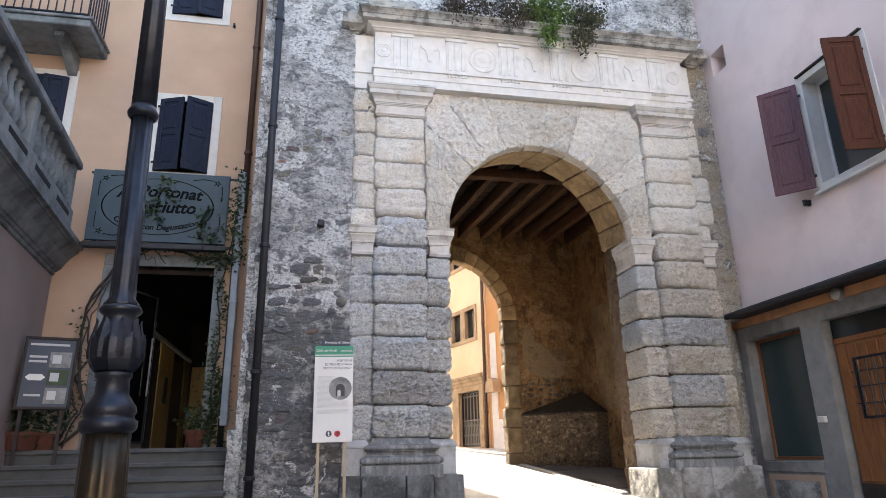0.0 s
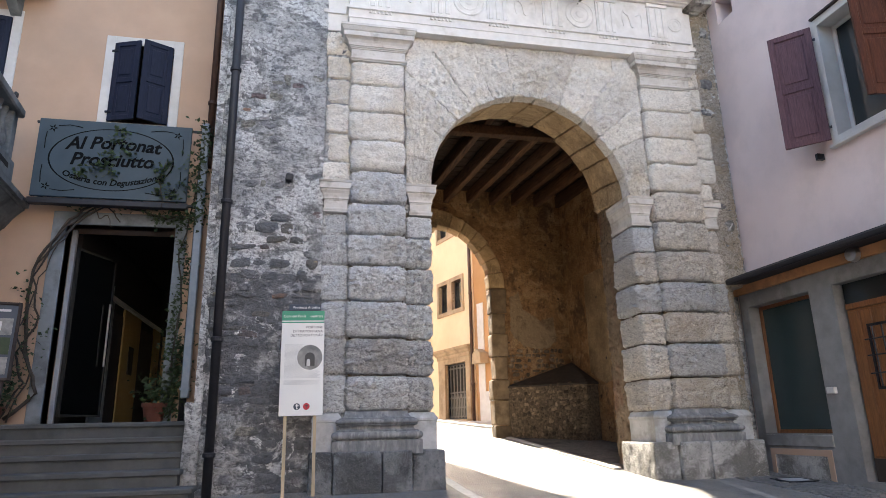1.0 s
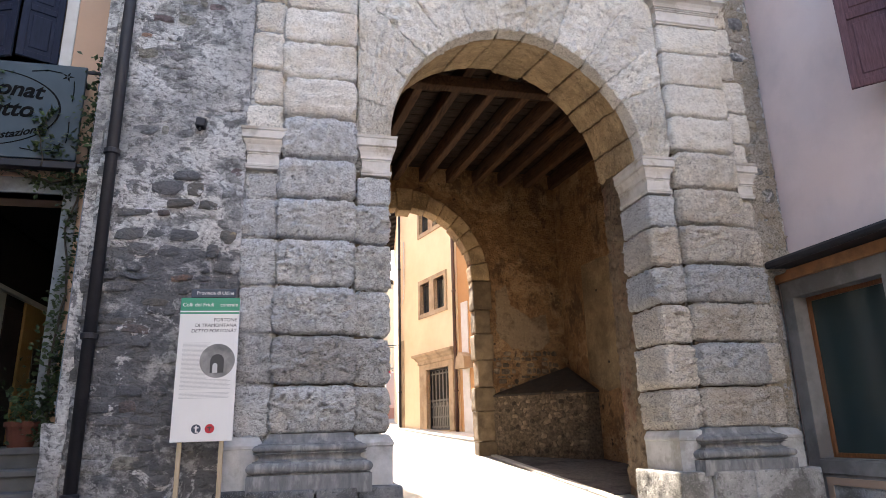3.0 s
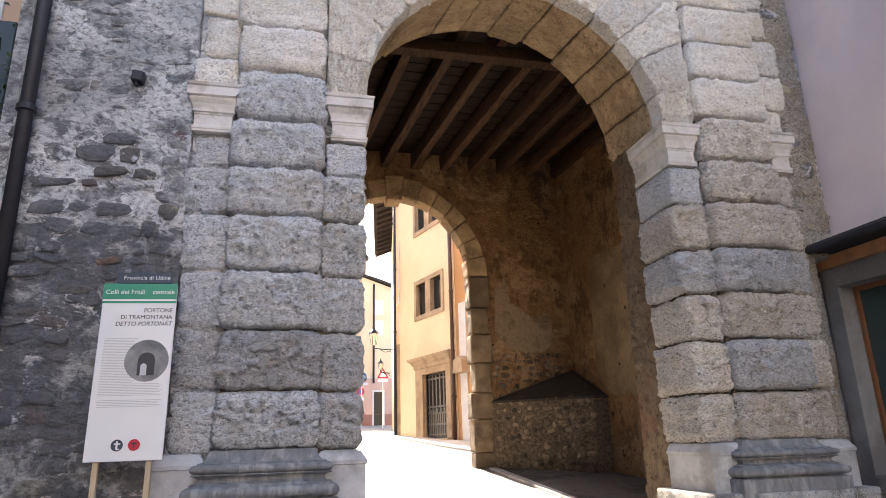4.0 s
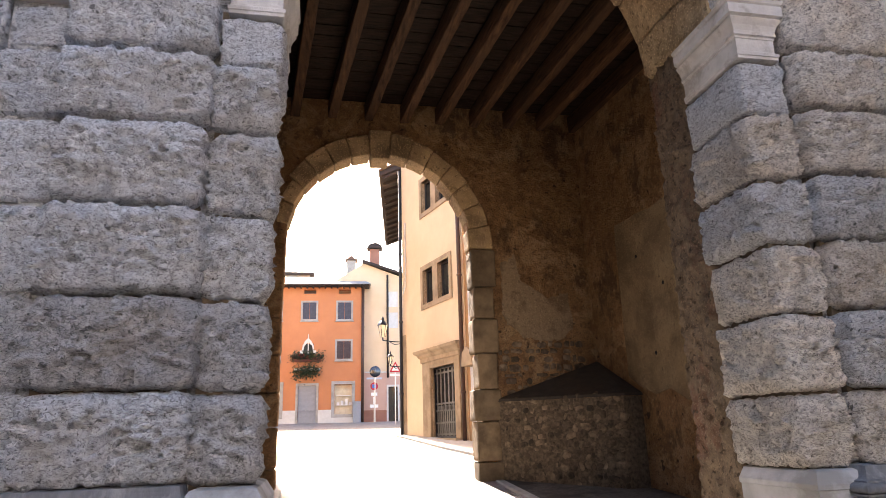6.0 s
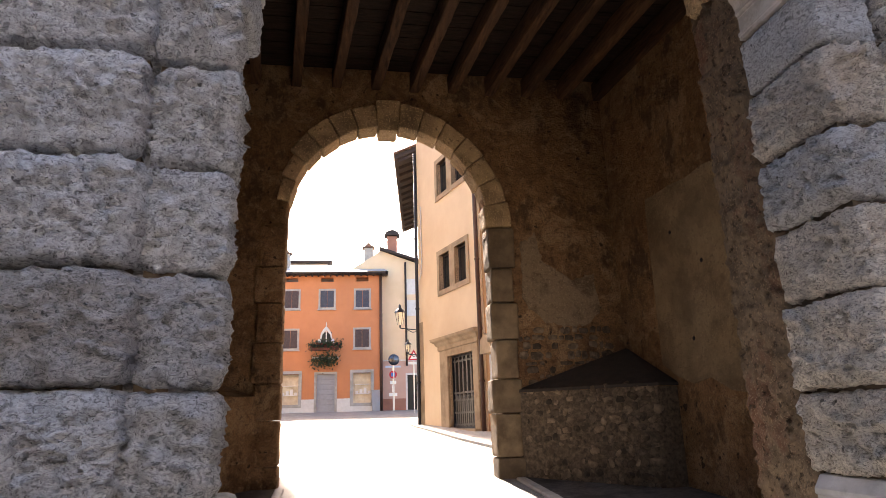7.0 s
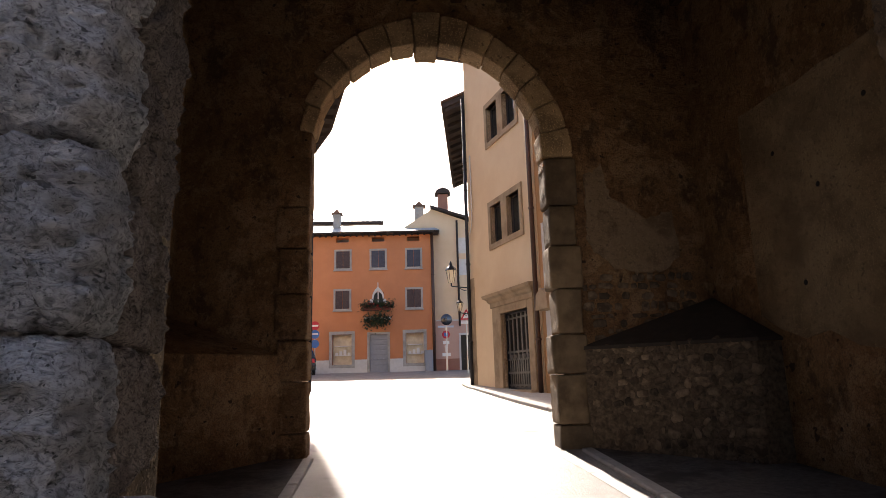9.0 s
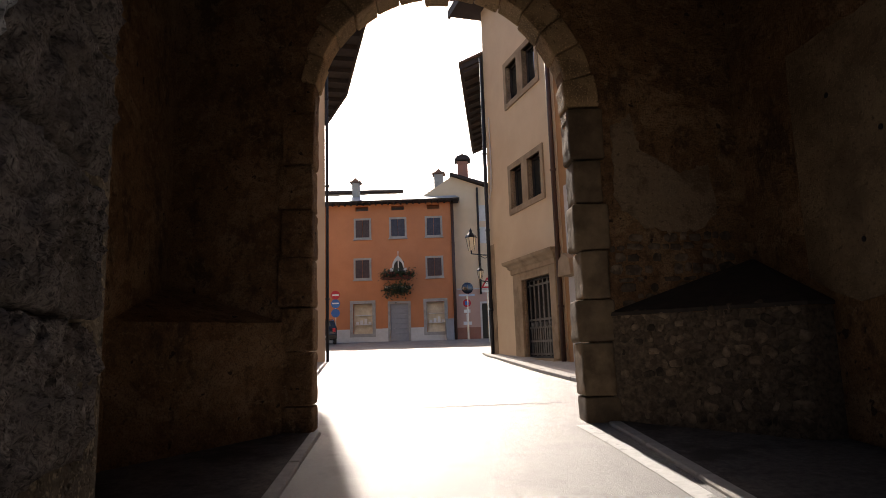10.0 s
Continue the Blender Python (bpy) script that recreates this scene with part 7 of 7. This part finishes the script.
part("blossom", leafy(BM(), [((x, -0.72, 5.95), (0.12, 0.05, 0.12), 8) for x in np.linspace(1.0, 2.6, 8)], 0.06, fl), M_FLOWER, fb)
part("trough", boxed(0.95, 2.7, -0.70, -0.50, 5.70, 5.88), M_TERRA, fb)
ev = BM()
prism(ev, [(-7.3, 10.80), (5.85, 10.80), (5.85, 10.88), (-7.3, 10.88)], -0.7, 0.5)
part("eave", ev, M_EAVE, oh)
for k in range(32):
    part("rafter", boxed(-7.0 + k * 0.41, -6.9 + k * 0.41, -0.62, 0.0, 10.72, 10.80), M_EAVE, oh)
b = BM()
v = [b.verts.new(c) for c in ((-7.4, -0.8, 10.89), (5.95, -0.8, 10.89), (5.2, 4.2, 12.5), (-6.6, 4.2, 12.5), (5.95, 9, 10.89), (-7.4, 9, 10.89))]
b.faces.new(v[:4])
b.faces.new((v[3], v[2], v[4], v[5]))
b.faces.new((v[1], v[4], v[2]))
part("roof", b, M_ROOF, oh, "pale grey roof")
for x, y, z0, z1, w, mt in ((-1.25, 2.2, 11.0, 12.9, 0.5, M_STONEGREY), (4.6, 1.2, 11.0, 13.05, 0.62, M_STONEGREY)):
    c = part("chimney", boxed(x - w / 2, x + w / 2, y, y + w, z0, z1, bev=0.02), mt, oh)
    part("chimney_cap", boxed(x - w / 2 - 0.12, x + w / 2 + 0.12, y - 0.12, y + w + 0.12, z1, z1 + 0.09), M_TILE, c)
    part("chimney_roof", prism(BM(), [(x - w / 2, z1 + 0.09), (x + w / 2, z1 + 0.09), (x, z1 + 0.38)], y, y + w), M_TILE, c)
part("dormer", prism(BM(), [(4.95, 11.2), (5.9, 11.2), (5.9, 12.0), (5.5, 12.75), (5.3, 12.75)], 1.2, 3.0), M_EAVE, oh, "dark sheet-clad dormer beside the chimney")
pipe("downpipe", "dark downpipe at the corner of the orange house", 5.42, OY - 0.45, 1.6, 10.8, 0.10, M_BROWNPIPE, (4, 8))
bk = far_house("far_house", "distant house with a glazed roof terrace behind the orange house", pose(0, 64, 0))
part("wall", boxed(-12, 1.6, 0, 4, 2, 15.0), M_STONEGREY, bk)
for k in range(6):
    part("window", boxed(-5.4 + k * 1.0, -4.6 + k * 1.0, -0.05, 0.0, 14.2, 14.85), M_PALEBLUE, bk)
part("roof", boxed(-12.5, 2.0, -0.5, 4, 15.0, 15.18), M_EAVE, bk)

ch = far_house("cream_house", "cream house with a rose ground floor and a sloping gable", pose(5.62, OY + 0.6, 0, 0, 0, -3.5))
b = BM()
prism(b, [(-0.3, 5.1), (6.5, 5.1), (6.5, 10.2), (2.2, 11.9), (-0.1, 12.75), (-2.5, 11.2), (-2.5, 11.1), (-0.3, 11.1)], 0.0, 8)
part("wall", b, M_CREAM, ch)
part("ground_floor", holed(BM(), -0.3, 6.5, 0.8, 5.1, 0.4, [(1.62, 2.25, 1.6, 4.1)], -0.01), M_ROSE, ch, "rose rendered ground floor")
part("dado", holed(BM(), -0.3, 6.5, 0.8, 2.55, 0.03, [(1.5, 2.37, 0.79, 2.56)], -0.045), M_DADO, ch)
part("string_course", boxed(0.0, 6.5, -0.06, 0.0, 5.04, 5.12), M_PALE, ch)
o = part("door", boxed(1.62, 2.25, 0.1, 0.2, 1.6, 4.1), M_PANE, ch, "dark glazed door")
part("door_frame", ring_frame(BM(), 1.62, 2.25, 1.6, 4.1, 0.12, -0.06, 0.03, wb=0), M_PALE, o)
for z in (8.1, 9.6):
    o = part("window", ring_frame(BM(), 1.6, 2.3, z, z + 1.1, 0.03, -0.02, 0.0), M_CREAM, ch)
    part("shutter", boxed(1.6, 2.3, -0.012, 0.0, z, z + 1.1), M_PALE, o)
b = BM()
prism(b, [(-0.2, 12.78), (2.2, 12.0), (6.8, 10.1), (6.8, 10.25), (2.2, 12.15), (-0.2, 12.95)], -0.45, 8.2)
part("roof", b, M_EAVE, ch)
c = part("chimney", boxed(0.35, 1.05, 0.6, 1.3, 12.2, 14.0, bev=0.02), M_DADO, ch, "dark brick chimney")
part("chimney_cap", prism(BM(), [(0.15, 14.05), (1.25, 14.05), (1.1, 14.3), (0.7, 14.45), (0.3, 14.3)], 0.4, 1.5), M_EAVE, c)
pipe("downpipe", "dark downpipe on the cream house", 7.2, OY + 0.42, 4.7, 11.9, 0.07, M_EAVE, (7, 9))


def wall_lantern(x, y, z, s, arm):
    w = thing("wall_lantern", "black iron street lantern on a scrolled wall bracket", "street lamp", pose(x, y, z), group="lanterns by the yellow house")
    part("lantern", lathe(BM(), [(0.11 * s, 0), (0.20 * s, 0.5 * s), (0.2 * s, 0.52 * s)], 0, 0, 6), M_LAMPGLASS, w)
    part("lantern_cap", lathe(BM(), [(0.25 * s, 0.52 * s), (0.2 * s, 0.62 * s), (0.07 * s, 0.74 * s), (0.06 * s, 0.82 * s), (0.01, 0.92 * s)], 0, 0, 6), M_IRON, w)
    b = BM()
    for k in range(6):
        a = 1.0472 * k
        tube(b, [(0.11 * s * math.cos(a), 0.11 * s * math.sin(a), 0), (0.2 * s * math.cos(a), 0.2 * s * math.sin(a), 0.52 * s)], 0.012, 5)
    tube(b, [(0, 0, 0), (0, 0, -0.14 * s)], 0.03, 6)
    tube(b, [(0, 0, -0.14 * s), (arm * 0.5, 0, -0.2 * s), (arm, 0, -0.22 * s)], 0.022, 6)
    tube(b, [(arm * 0.3, 0, -0.2 * s), (arm * 0.55, 0, -0.33 * s), (arm * 0.8, 0, -0.28 * s), (arm, 0, -0.46 * s)], 0.016, 6)
    part("bracket", b, M_IRON, w)
    return w


YP, YA = Vector((5.4, 24.5)), -75.0
yd = Vector((math.cos(radians(YA)), math.sin(radians(YA))))
yh = far_house("yellow_house", "yellow ochre rendered house with stone double windows and a moulded doorway", pose(5.4, 24.5, 0, 0, 0, YA))
YW = [(0.35, 1.05, 4.68, 5.70), (1.38, 2.10, 4.68, 5.70), (0.35, 1.05, 7.50, 8.50), (1.38, 2.10, 7.50, 8.50)]
YD = (0.78, 2.30, 0.75, 2.80)
part("wall", holed(BM(), -1.28, 2.85, 0.2, 11.5, 0.5, [*YW, YD], 0.0), M_YELLOW, yh)
part("rear_wall", boxed(-1.28, 2.85, 5.0, 5.4, 0.2, 11.5), M_YELLOW, yh)
part("side_wall", boxed(2.45, 2.85, 0.502, 4.998, 0.2, 11.5), M_YELLOW, yh)
part("gate_backing", boxed(YD[0], YD[1], 0.16, 0.18, 0.93, 2.8), M_DARK, yh, "dark door behind the bars")
b = BM()
box(b, -1.75, 2.9, -0.8, 0.5, 10.95, 11.03)
box(b, -1.78, 2.9, -0.86, -0.8, 10.9, 11.15)
part("eave_board", b, M_EAVE, yh, "dark wooden eave")
part("roof", boxed(-1.8, 2.95, -0.88, 5.6, 11.5, 11.6), M_TILE, yh)
# dark sheet in place of the unlit room behind the windows
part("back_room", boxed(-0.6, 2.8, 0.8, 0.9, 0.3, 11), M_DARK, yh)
for i in (0, 2):
    a, c = YW[i], YW[i + 1]
    b = BM()
    box(b, a[0] - 0.14, a[0], -0.04, 0.3, a[2] - 0.14, a[3] + 0.14)
    box(b, a[1], c[0], -0.04, 0.3, a[2], a[3])
    box(b, c[1], c[1] + 0.14, -0.04, 0.3, a[2] - 0.14, a[3] + 0.14)
    box(b, a[0], c[1], -0.04, 0.3, a[3], a[3] + 0.14)
    box(b, a[0], c[1], -0.04, 0.3, a[2] - 0.14, a[2])
    o = part("double_window", b, M_SANDSTONE, yh, "two-light window in a brown stone frame")
    for w in (a, c):
        part("pane", boxed(w[0], w[1], 0.13, 0.14, w[2], w[3]), M_PANE, o)
        part("casement", ring_frame(BM(), w[0] + 0.045, w[1] - 0.045, w[2] + 0.045, w[3] - 0.045, 0.045, 0.10, 0.13), M_EAVE, o, "dark wooden casement")
b = BM()
box(b, 0.28, YD[0], -0.07, 0.1, 0.5, 2.98, 0.012)
box(b, YD[1], 2.58, -0.07, 0.1, 0.5, 2.98, 0.012)
box(b, YD[0], YD[1], -0.07, 0.1, 2.80, 2.98, 0.012)
o = part("door_surround", b, M_SANDSTONE, yh, "moulded brown stone doorway")
part("door_cornice", mould(BM(), 0.24, 2.60, -0.06, 0.0, [(0.0, 2.98), (0.03, 3.0), (0.03, 3.10), (0.08, 3.14), (0.10, 3.20), (0.18, 3.25), (0.2, 3.32), (0.0, 3.36)]), M_SANDSTONE, o)
part("threshold", boxed(0.2, 2.65, -0.25, 0.3, 0.5, 0.93, bev=0.01), M_SANDSTONE, o)
ig = part("iron_gate", ring_frame(BM(), YD[0] + 0.05, YD[1] - 0.05, 0.98, 2.75, 0.05, 0.08, 0.13), M_IRON, yh, "black iron bar gate in the doorway")
for k in range(6):
    x = YD[0] + 0.15 + k * 0.235
    part("bar", boxed(x - 0.036, x + 0.036, 0.09, 0.105, 0.95, 2.75), M_GATEIRON, ig)
for k in range(5):
    x = YD[0] + 0.2675 + k * 0.235
    part("bar", boxed(x - 0.030, x + 0.030, 0.093, 0.102, 1.02, 1.64), M_GATEIRON, ig)
    part("knob", lathe(BM(), [(0.001, 1.62), (0.045, 1.66), (0.052, 1.70), (0.04, 1.75), (0.001, 1.78)], x, 0.097, 8), M_GATEIRON, ig)
for z in (1.00, 1.30, 1.62, 1.80, 2.62):
    part("cross_bar", boxed(YD[0], YD[1], 0.086, 0.090, z, z + 0.05), M_GATEIRON, ig)
part("corner_stone", boxed(-1.30, -1.02, -0.012, 0.3, 0.3, 4.0), M_SANDSTONE, yh)
side = far_house("eaves_house", "cream rendered house side under deep dark wooden eaves", pose(5.60, 29.39, 0, 0, 0, 82.7))
part("wall", boxed(0.0, 10.2, -0.4, 0.0, 0.4, 11.2), M_CREAM, side)


def along(poly, x0, x1):
    """Extrude a (y, z) outline along x."""
    b = prism(BM(), poly, -x1, -x0)
    bmesh.ops.transform(b, matrix=Matrix(((0, -1, 0, 0), (1, 0, 0, 0), (0, 0, 1, 0), (0, 0, 0, 1))), verts=b.verts)
    return b


part("eave_board", along([(0.0, 11.24), (0.82, 10.92), (0.91, 10.86), (0.91, 11.06), (0.0, 11.44)], 0.0, 10.1), M_EAVE, side, "dark wooden eave")
for k in range(13):
    part("rafter", along([(0.0, 11.11), (0.78, 10.80), (0.80, 10.92), (0.0, 11.235)], 0.1 + k * 0.78, 0.22 + k * 0.78), M_EAVE, side)
part("roof", along([(-1.2, 11.95), (0.95, 11.065), (0.95, 11.12), (-1.2, 12.01)], -0.1, 10.2), M_TILE, side)
yp = lambda s, o=0.0: (YP.x + yd.x * s - o * 0.966, YP.y + yd.y * s - o * 0.259)
pipe("downpipe", "dark brown downpipe at the end of the yellow house", *yp(2.80, 0.08), 0.6, 11, 0.055, M_BROWNPIPE, (2.0, 5.0, 8.0))
pipe("downpipe", "dark downpipe at the corner of the yellow house", *yp(-1.25, 0.08), 1.0, 9.5, 0.05, M_PIPE, (2.2, 4.4, 6.6))
b = BM()
tube(b, [(*yp(-0.95, 0.03), 7.6), (*yp(-0.95, 0.03), 5.9), (*yp(-0.98, 0.04), 5.5), (*yp(-1.1, 0.05), 5.3)], 0.018, 6)
tagged(part("wall_cable", b, M_PALE), "pale cable running down the yellow house wall", "cable")
rh = far_house("rust_house", "rust-red rendered house next to the gate", pose(5.4 + yd.x * 2.86, 24.5 + yd.y * 2.86, 0, 0, 0, YA))
part("wall", boxed(0.0, 6.6, 0.02, 0.5, 0.2, 11.3), M_REDHOUSE, rh)
part("pale_dado", boxed(0.25, 6.6, -0.02, 0.02, 0.2, 1.75), M_PALE, rh)
part("ochre_strip", boxed(0.22, 0.60, -0.01, 0.02, 1.75, 4.6), M_PALE, rh)
hd = BM()
prism(hd, [(0.30, 2.62), (0.85, 2.62), (0.80, 2.95), (0.55, 3.08), (0.35, 2.95)], -0.30, 0.0)
part("wall_box", hd, M_SANDSTONE, rh, "pale stone wall box")
wall_lantern(5.20, 33.5, 5.06, 0.98, 0.95)
wall_lantern(5.52, 33.5, 3.92, 0.58, 0.42)

left = far_house("left_street_house", "cream house with deep dark eaves beyond the gate", pose(0.528, 25.54, -0.48, 0, 0, 102) @ Matrix.Scale(1.4, 4))
part("wall", boxed(0.0, 6.2, 0.0, 5.0, 0.2, 8.0), M_CREAM, left)


def flat(poly, z0, z1):
    """A slab with an (x, y) outline."""
    b = BM()
    lo, hi = [b.verts.new((x, y, z0)) for x, y in poly], [b.verts.new((x, y, z1)) for x, y in poly]
    b.faces.new(lo)
    b.faces.new(hi)
    for i in range(len(poly)):
        j = (i + 1) % len(poly)
        b.faces.new((lo[i], lo[j], hi[j], hi[i]))
    return b


part("eave_board", flat([(-1.6, 0.0), (-1.6, -0.80), (3.8, -0.80), (6.2, -0.44), (6.2, 0.0)], 7.96, 8.03), M_EAVE, left, "dark wooden eave")
part("fascia", flat([(-1.6, -0.80), (-1.6, -0.86), (3.82, -0.86), (6.25, -0.50), (6.2, -0.44), (3.8, -0.80)], 7.92, 8.13), M_EAVE, left)
for k in range(13):
    x = -1.5 + k * 0.62
    part("rafter", boxed(x, x + 0.09, -0.78 if x < 3.7 else -0.78 + (x - 3.7) * 0.15, 0.0, 7.85, 7.958), M_EAVE, left)
part("roof", flat([(-1.6, 5.0), (-1.6, -0.88), (3.84, -0.88), (6.3, -0.52), (6.3, 5.0)], 8.135, 8.25), M_TILE, left)
pipe("downpipe", "dark downpipe on the cream house beyond the gate", 0.598, 25.46, 0.5, 10.58, 0.042, M_PIPE, (2.6, 5.7, 8.2))


# signs and car on the square
def post_sign(label, x, y, z0, z1, faces):
    s = thing("traffic_sign", label, "traffic sign", pose(x, y, 0))
    part("post", lathe(BM(), [(0.03, z0), (0.03, z1)], 0, 0, 8), M_CHROME, s)
    for kind, z, r, m in faces:
        if kind == "disc":
            b = lathe(BM(), [(r, 0), (r, 0.03)], 0, 0, 28)
            bmesh.ops.transform(b, matrix=pose(0, -0.04, z, 90), verts=b.verts)
        elif kind == "tri":
            b = prism(BM(), [(-r, z - r * 0.58), (r, z - r * 0.58), (0, z + r * 1.15)], -0.06, -0.03)
        elif kind == "tri_in":
            b = prism(BM(), [(-r, z - r * 0.58), (r, z - r * 0.58), (0, z + r * 1.15)], -0.066, -0.06)
        else:
            b = boxed(-r[0], r[0], -0.075, -0.07, z - r[1], z + r[1])
        part("sign_face", b, m, s)
    return s


post_sign("no-entry and blue arrow road signs on a post", -1.95, 47.5, 1.5, 4.9, [("disc", 4.64, 0.27, M_REDPRINT), ("bar", 4.64, (0.2, 0.05), M_PANEL), ("disc", 4.12, 0.27, M_BLUEPRINT), ("bar", 4.14, (0.2, 0.04), M_PANEL), ("disc", 3.55, 0.26, M_BLUEPRINT)])
post_sign("no-parking sign on a post with small plates", 6.1, 48.5, 1.6, 5.0, [("disc", 4.0, 0.25, M_REDPRINT), ("bar", 4.0, (0.12, 0.12), M_BLUEPRINT), ("bar", 3.5, (0.2, 0.10), M_PANEL), ("bar", 3.1, (0.06, 0.22), M_PANEL), ("bar", 2.75, (0.26, 0.10), M_PANEL), ("bar", 4.5, (0.5, 0.06), M_PALEBLUE)])
post_sign("red-bordered warning triangle sign", 6.6, 41.0, 1.5, 4.7, [("tri", 4.42, 0.33, M_REDPRINT), ("tri_in", 4.42, 0.2, M_PANEL), ("bar", 4.08, (0.3, 0.07), M_PANEL)])
mr = thing("traffic_mirror", "round convex traffic mirror on a post", "mirror", pose(6.15, 48.4, 0))
b = BM()
lathe(b, [(0.36, 0), (0.35, 0.04), (0.24, 0.09), (0.01, 0.12)], 0, 0, 28)
bmesh.ops.transform(b, matrix=pose(0, -0.05, 4.93, 90), verts=b.verts)
part("mirror_face", b, M_MIRROR, mr, smooth=True)
part("post", lathe(BM(), [(0.03, 1.5), (0.03, 4.95)], 0, 0.0, 8), M_CHROME, mr)
bx2 = thing("utility_cabinet", "small grey utility cabinet against the orange house", "cabinet", pose(5.05, OY - 0.6, 0))
part("body", boxed(-0.25, 0.25, -0.2, 0.2, 1.75, 3.05, bev=0.02), M_GREYDOOR, bx2)
part("lid", boxed(-0.27, 0.27, -0.22, 0.22, 3.05, 3.11, bev=0.01), M_GREYDOOR, bx2)

car = thing("parked_car", "black parked car with its tail towards the gate", "car", pose(-2.5, 45.5, ground_z(45.5), 0, 0, 8))
b = BM()
prof = [(0.0, 0.35), (0.05, 0.75), (0.18, 0.95), (0.55, 1.38), (1.2, 1.50), (2.2, 1.46), (2.9, 1.0), (3.7, 0.88), (3.95, 0.6), (3.95, 0.3)]
rows = []
for y, z in prof:
    w = 0.86 if z < 1.0 else 0.86 - (z - 1.0) * 0.38
    rows.append([b.verts.new(c) for c in ((-w, y, z), (-w * 0.6, y - 0.02, z + 0.03), (w * 0.6, y - 0.02, z + 0.03), (w, y, z))])
for p, q in zip(rows, rows[1:]):
    for i in range(3):
        b.faces.new((p[i], p[i + 1], q[i + 1], q[i]))
for s in (0, 3):
    b.faces.new([r[s] for r in rows])
part("body", b, M_CAR, car, smooth=False)
part("rear_window", prism(BM(), [(-0.55, 1.0), (0.55, 1.0), (0.45, 1.32), (-0.45, 1.32)], 0.26, 0.30), M_PANE, car)
part("bumper", boxed(-0.84, 0.84, -0.05, 0.2, 0.3, 0.6, bev=0.04), M_CAR, car)
for x in (-0.7, 0.62):
    part("tail_light", boxed(x, x + 0.16, -0.02, 0.12, 0.72, 0.95, bev=0.02), M_REDPRINT, car)
part("number_plate", boxed(-0.26, 0.26, -0.06, -0.05, 0.4, 0.51), M_PANEL, car)
for x in (-0.85, 0.65):
    for y in (0.75, 3.2):
        w = BM()
        lathe(w, [(0.2, 0), (0.31, 0.02), (0.31, 0.18), (0.2, 0.2)], 0, 0, 20)
        bmesh.ops.transform(w, matrix=pose(x, y, 0.31, 0, 90, 0), verts=w.verts)
        wh = part("wheel", w, M_TYRE, car)
        r2 = lathe(BM(), [(0.19, -0.005), (0.19, 0.205)], 0, 0, 14)
        bmesh.ops.transform(r2, matrix=pose(x, y, 0.31, 0, 90, 0), verts=r2.verts)
        part("rim", r2, M_CHROME, wh)

# unseen plain blocks that close the street; the first two also shape its light
# added out of view: keeps sky light off the doorway nook
tagged(part("backdrop_house", boxed(-15, -5.4, -12, 9.3, -2, 12.5), M_NEUTRAL), "unseen grey-beige block added behind the terrace to cut sky light", "house", kind="structure")
# added out of view: reflects sun back onto the gate front
tagged(part("backdrop_house", boxed(-6, 12, -17, -14, -2, 10.5), M_PALEHOUSE), "unseen pale block added across the lower street to bounce light", "house", kind="structure")
tagged(part("backdrop_house", boxed(-30, -8, 30, 44, 0, 9), M_CREAM), "plain cream house at the side of the square", "house", kind="structure")

# ---- small stones of walls, last ----
lay_rubble(rublow, -0.42, 0.80, 0.05, 2.75, FY + 0.078, random.Random(31), (0.07, 0.17), RUBD, 0.10, 0.36, 0.034)
lay_rubble(rub, -0.42, 0.80, 2.75, 3.3, FY + 0.078, random.Random(35), (0.07, 0.17), RUB + RUBD, 0.10, 0.36, 0.034)
lay_rubble(rub, -0.42, 0.78, 3.3, 5.4, FY + 0.084, random.Random(34), (0.06, 0.15), RUB, 0.08, 0.28, 0.024, 0.5)
lay_rubble(edge, 6.50, 6.80, 2.7, 6.6, FY + 0.130, random.Random(32), (0.10, 0.24), RUBT, 0.12, 0.3, 0.045)
lay_rubble(rub, -0.42, 0.76, 5.4, 9.6, FY + 0.084, random.Random(33), (0.07, 0.18), RUB, 0.08, 0.28, 0.026, 0.35)
lay_rubble(pas, 4.98, 6.25, 1.55, 2.3, BY - 0.006, random.Random(41), (0.06, 0.13), COB, 0.07, 0.2, 0.03)
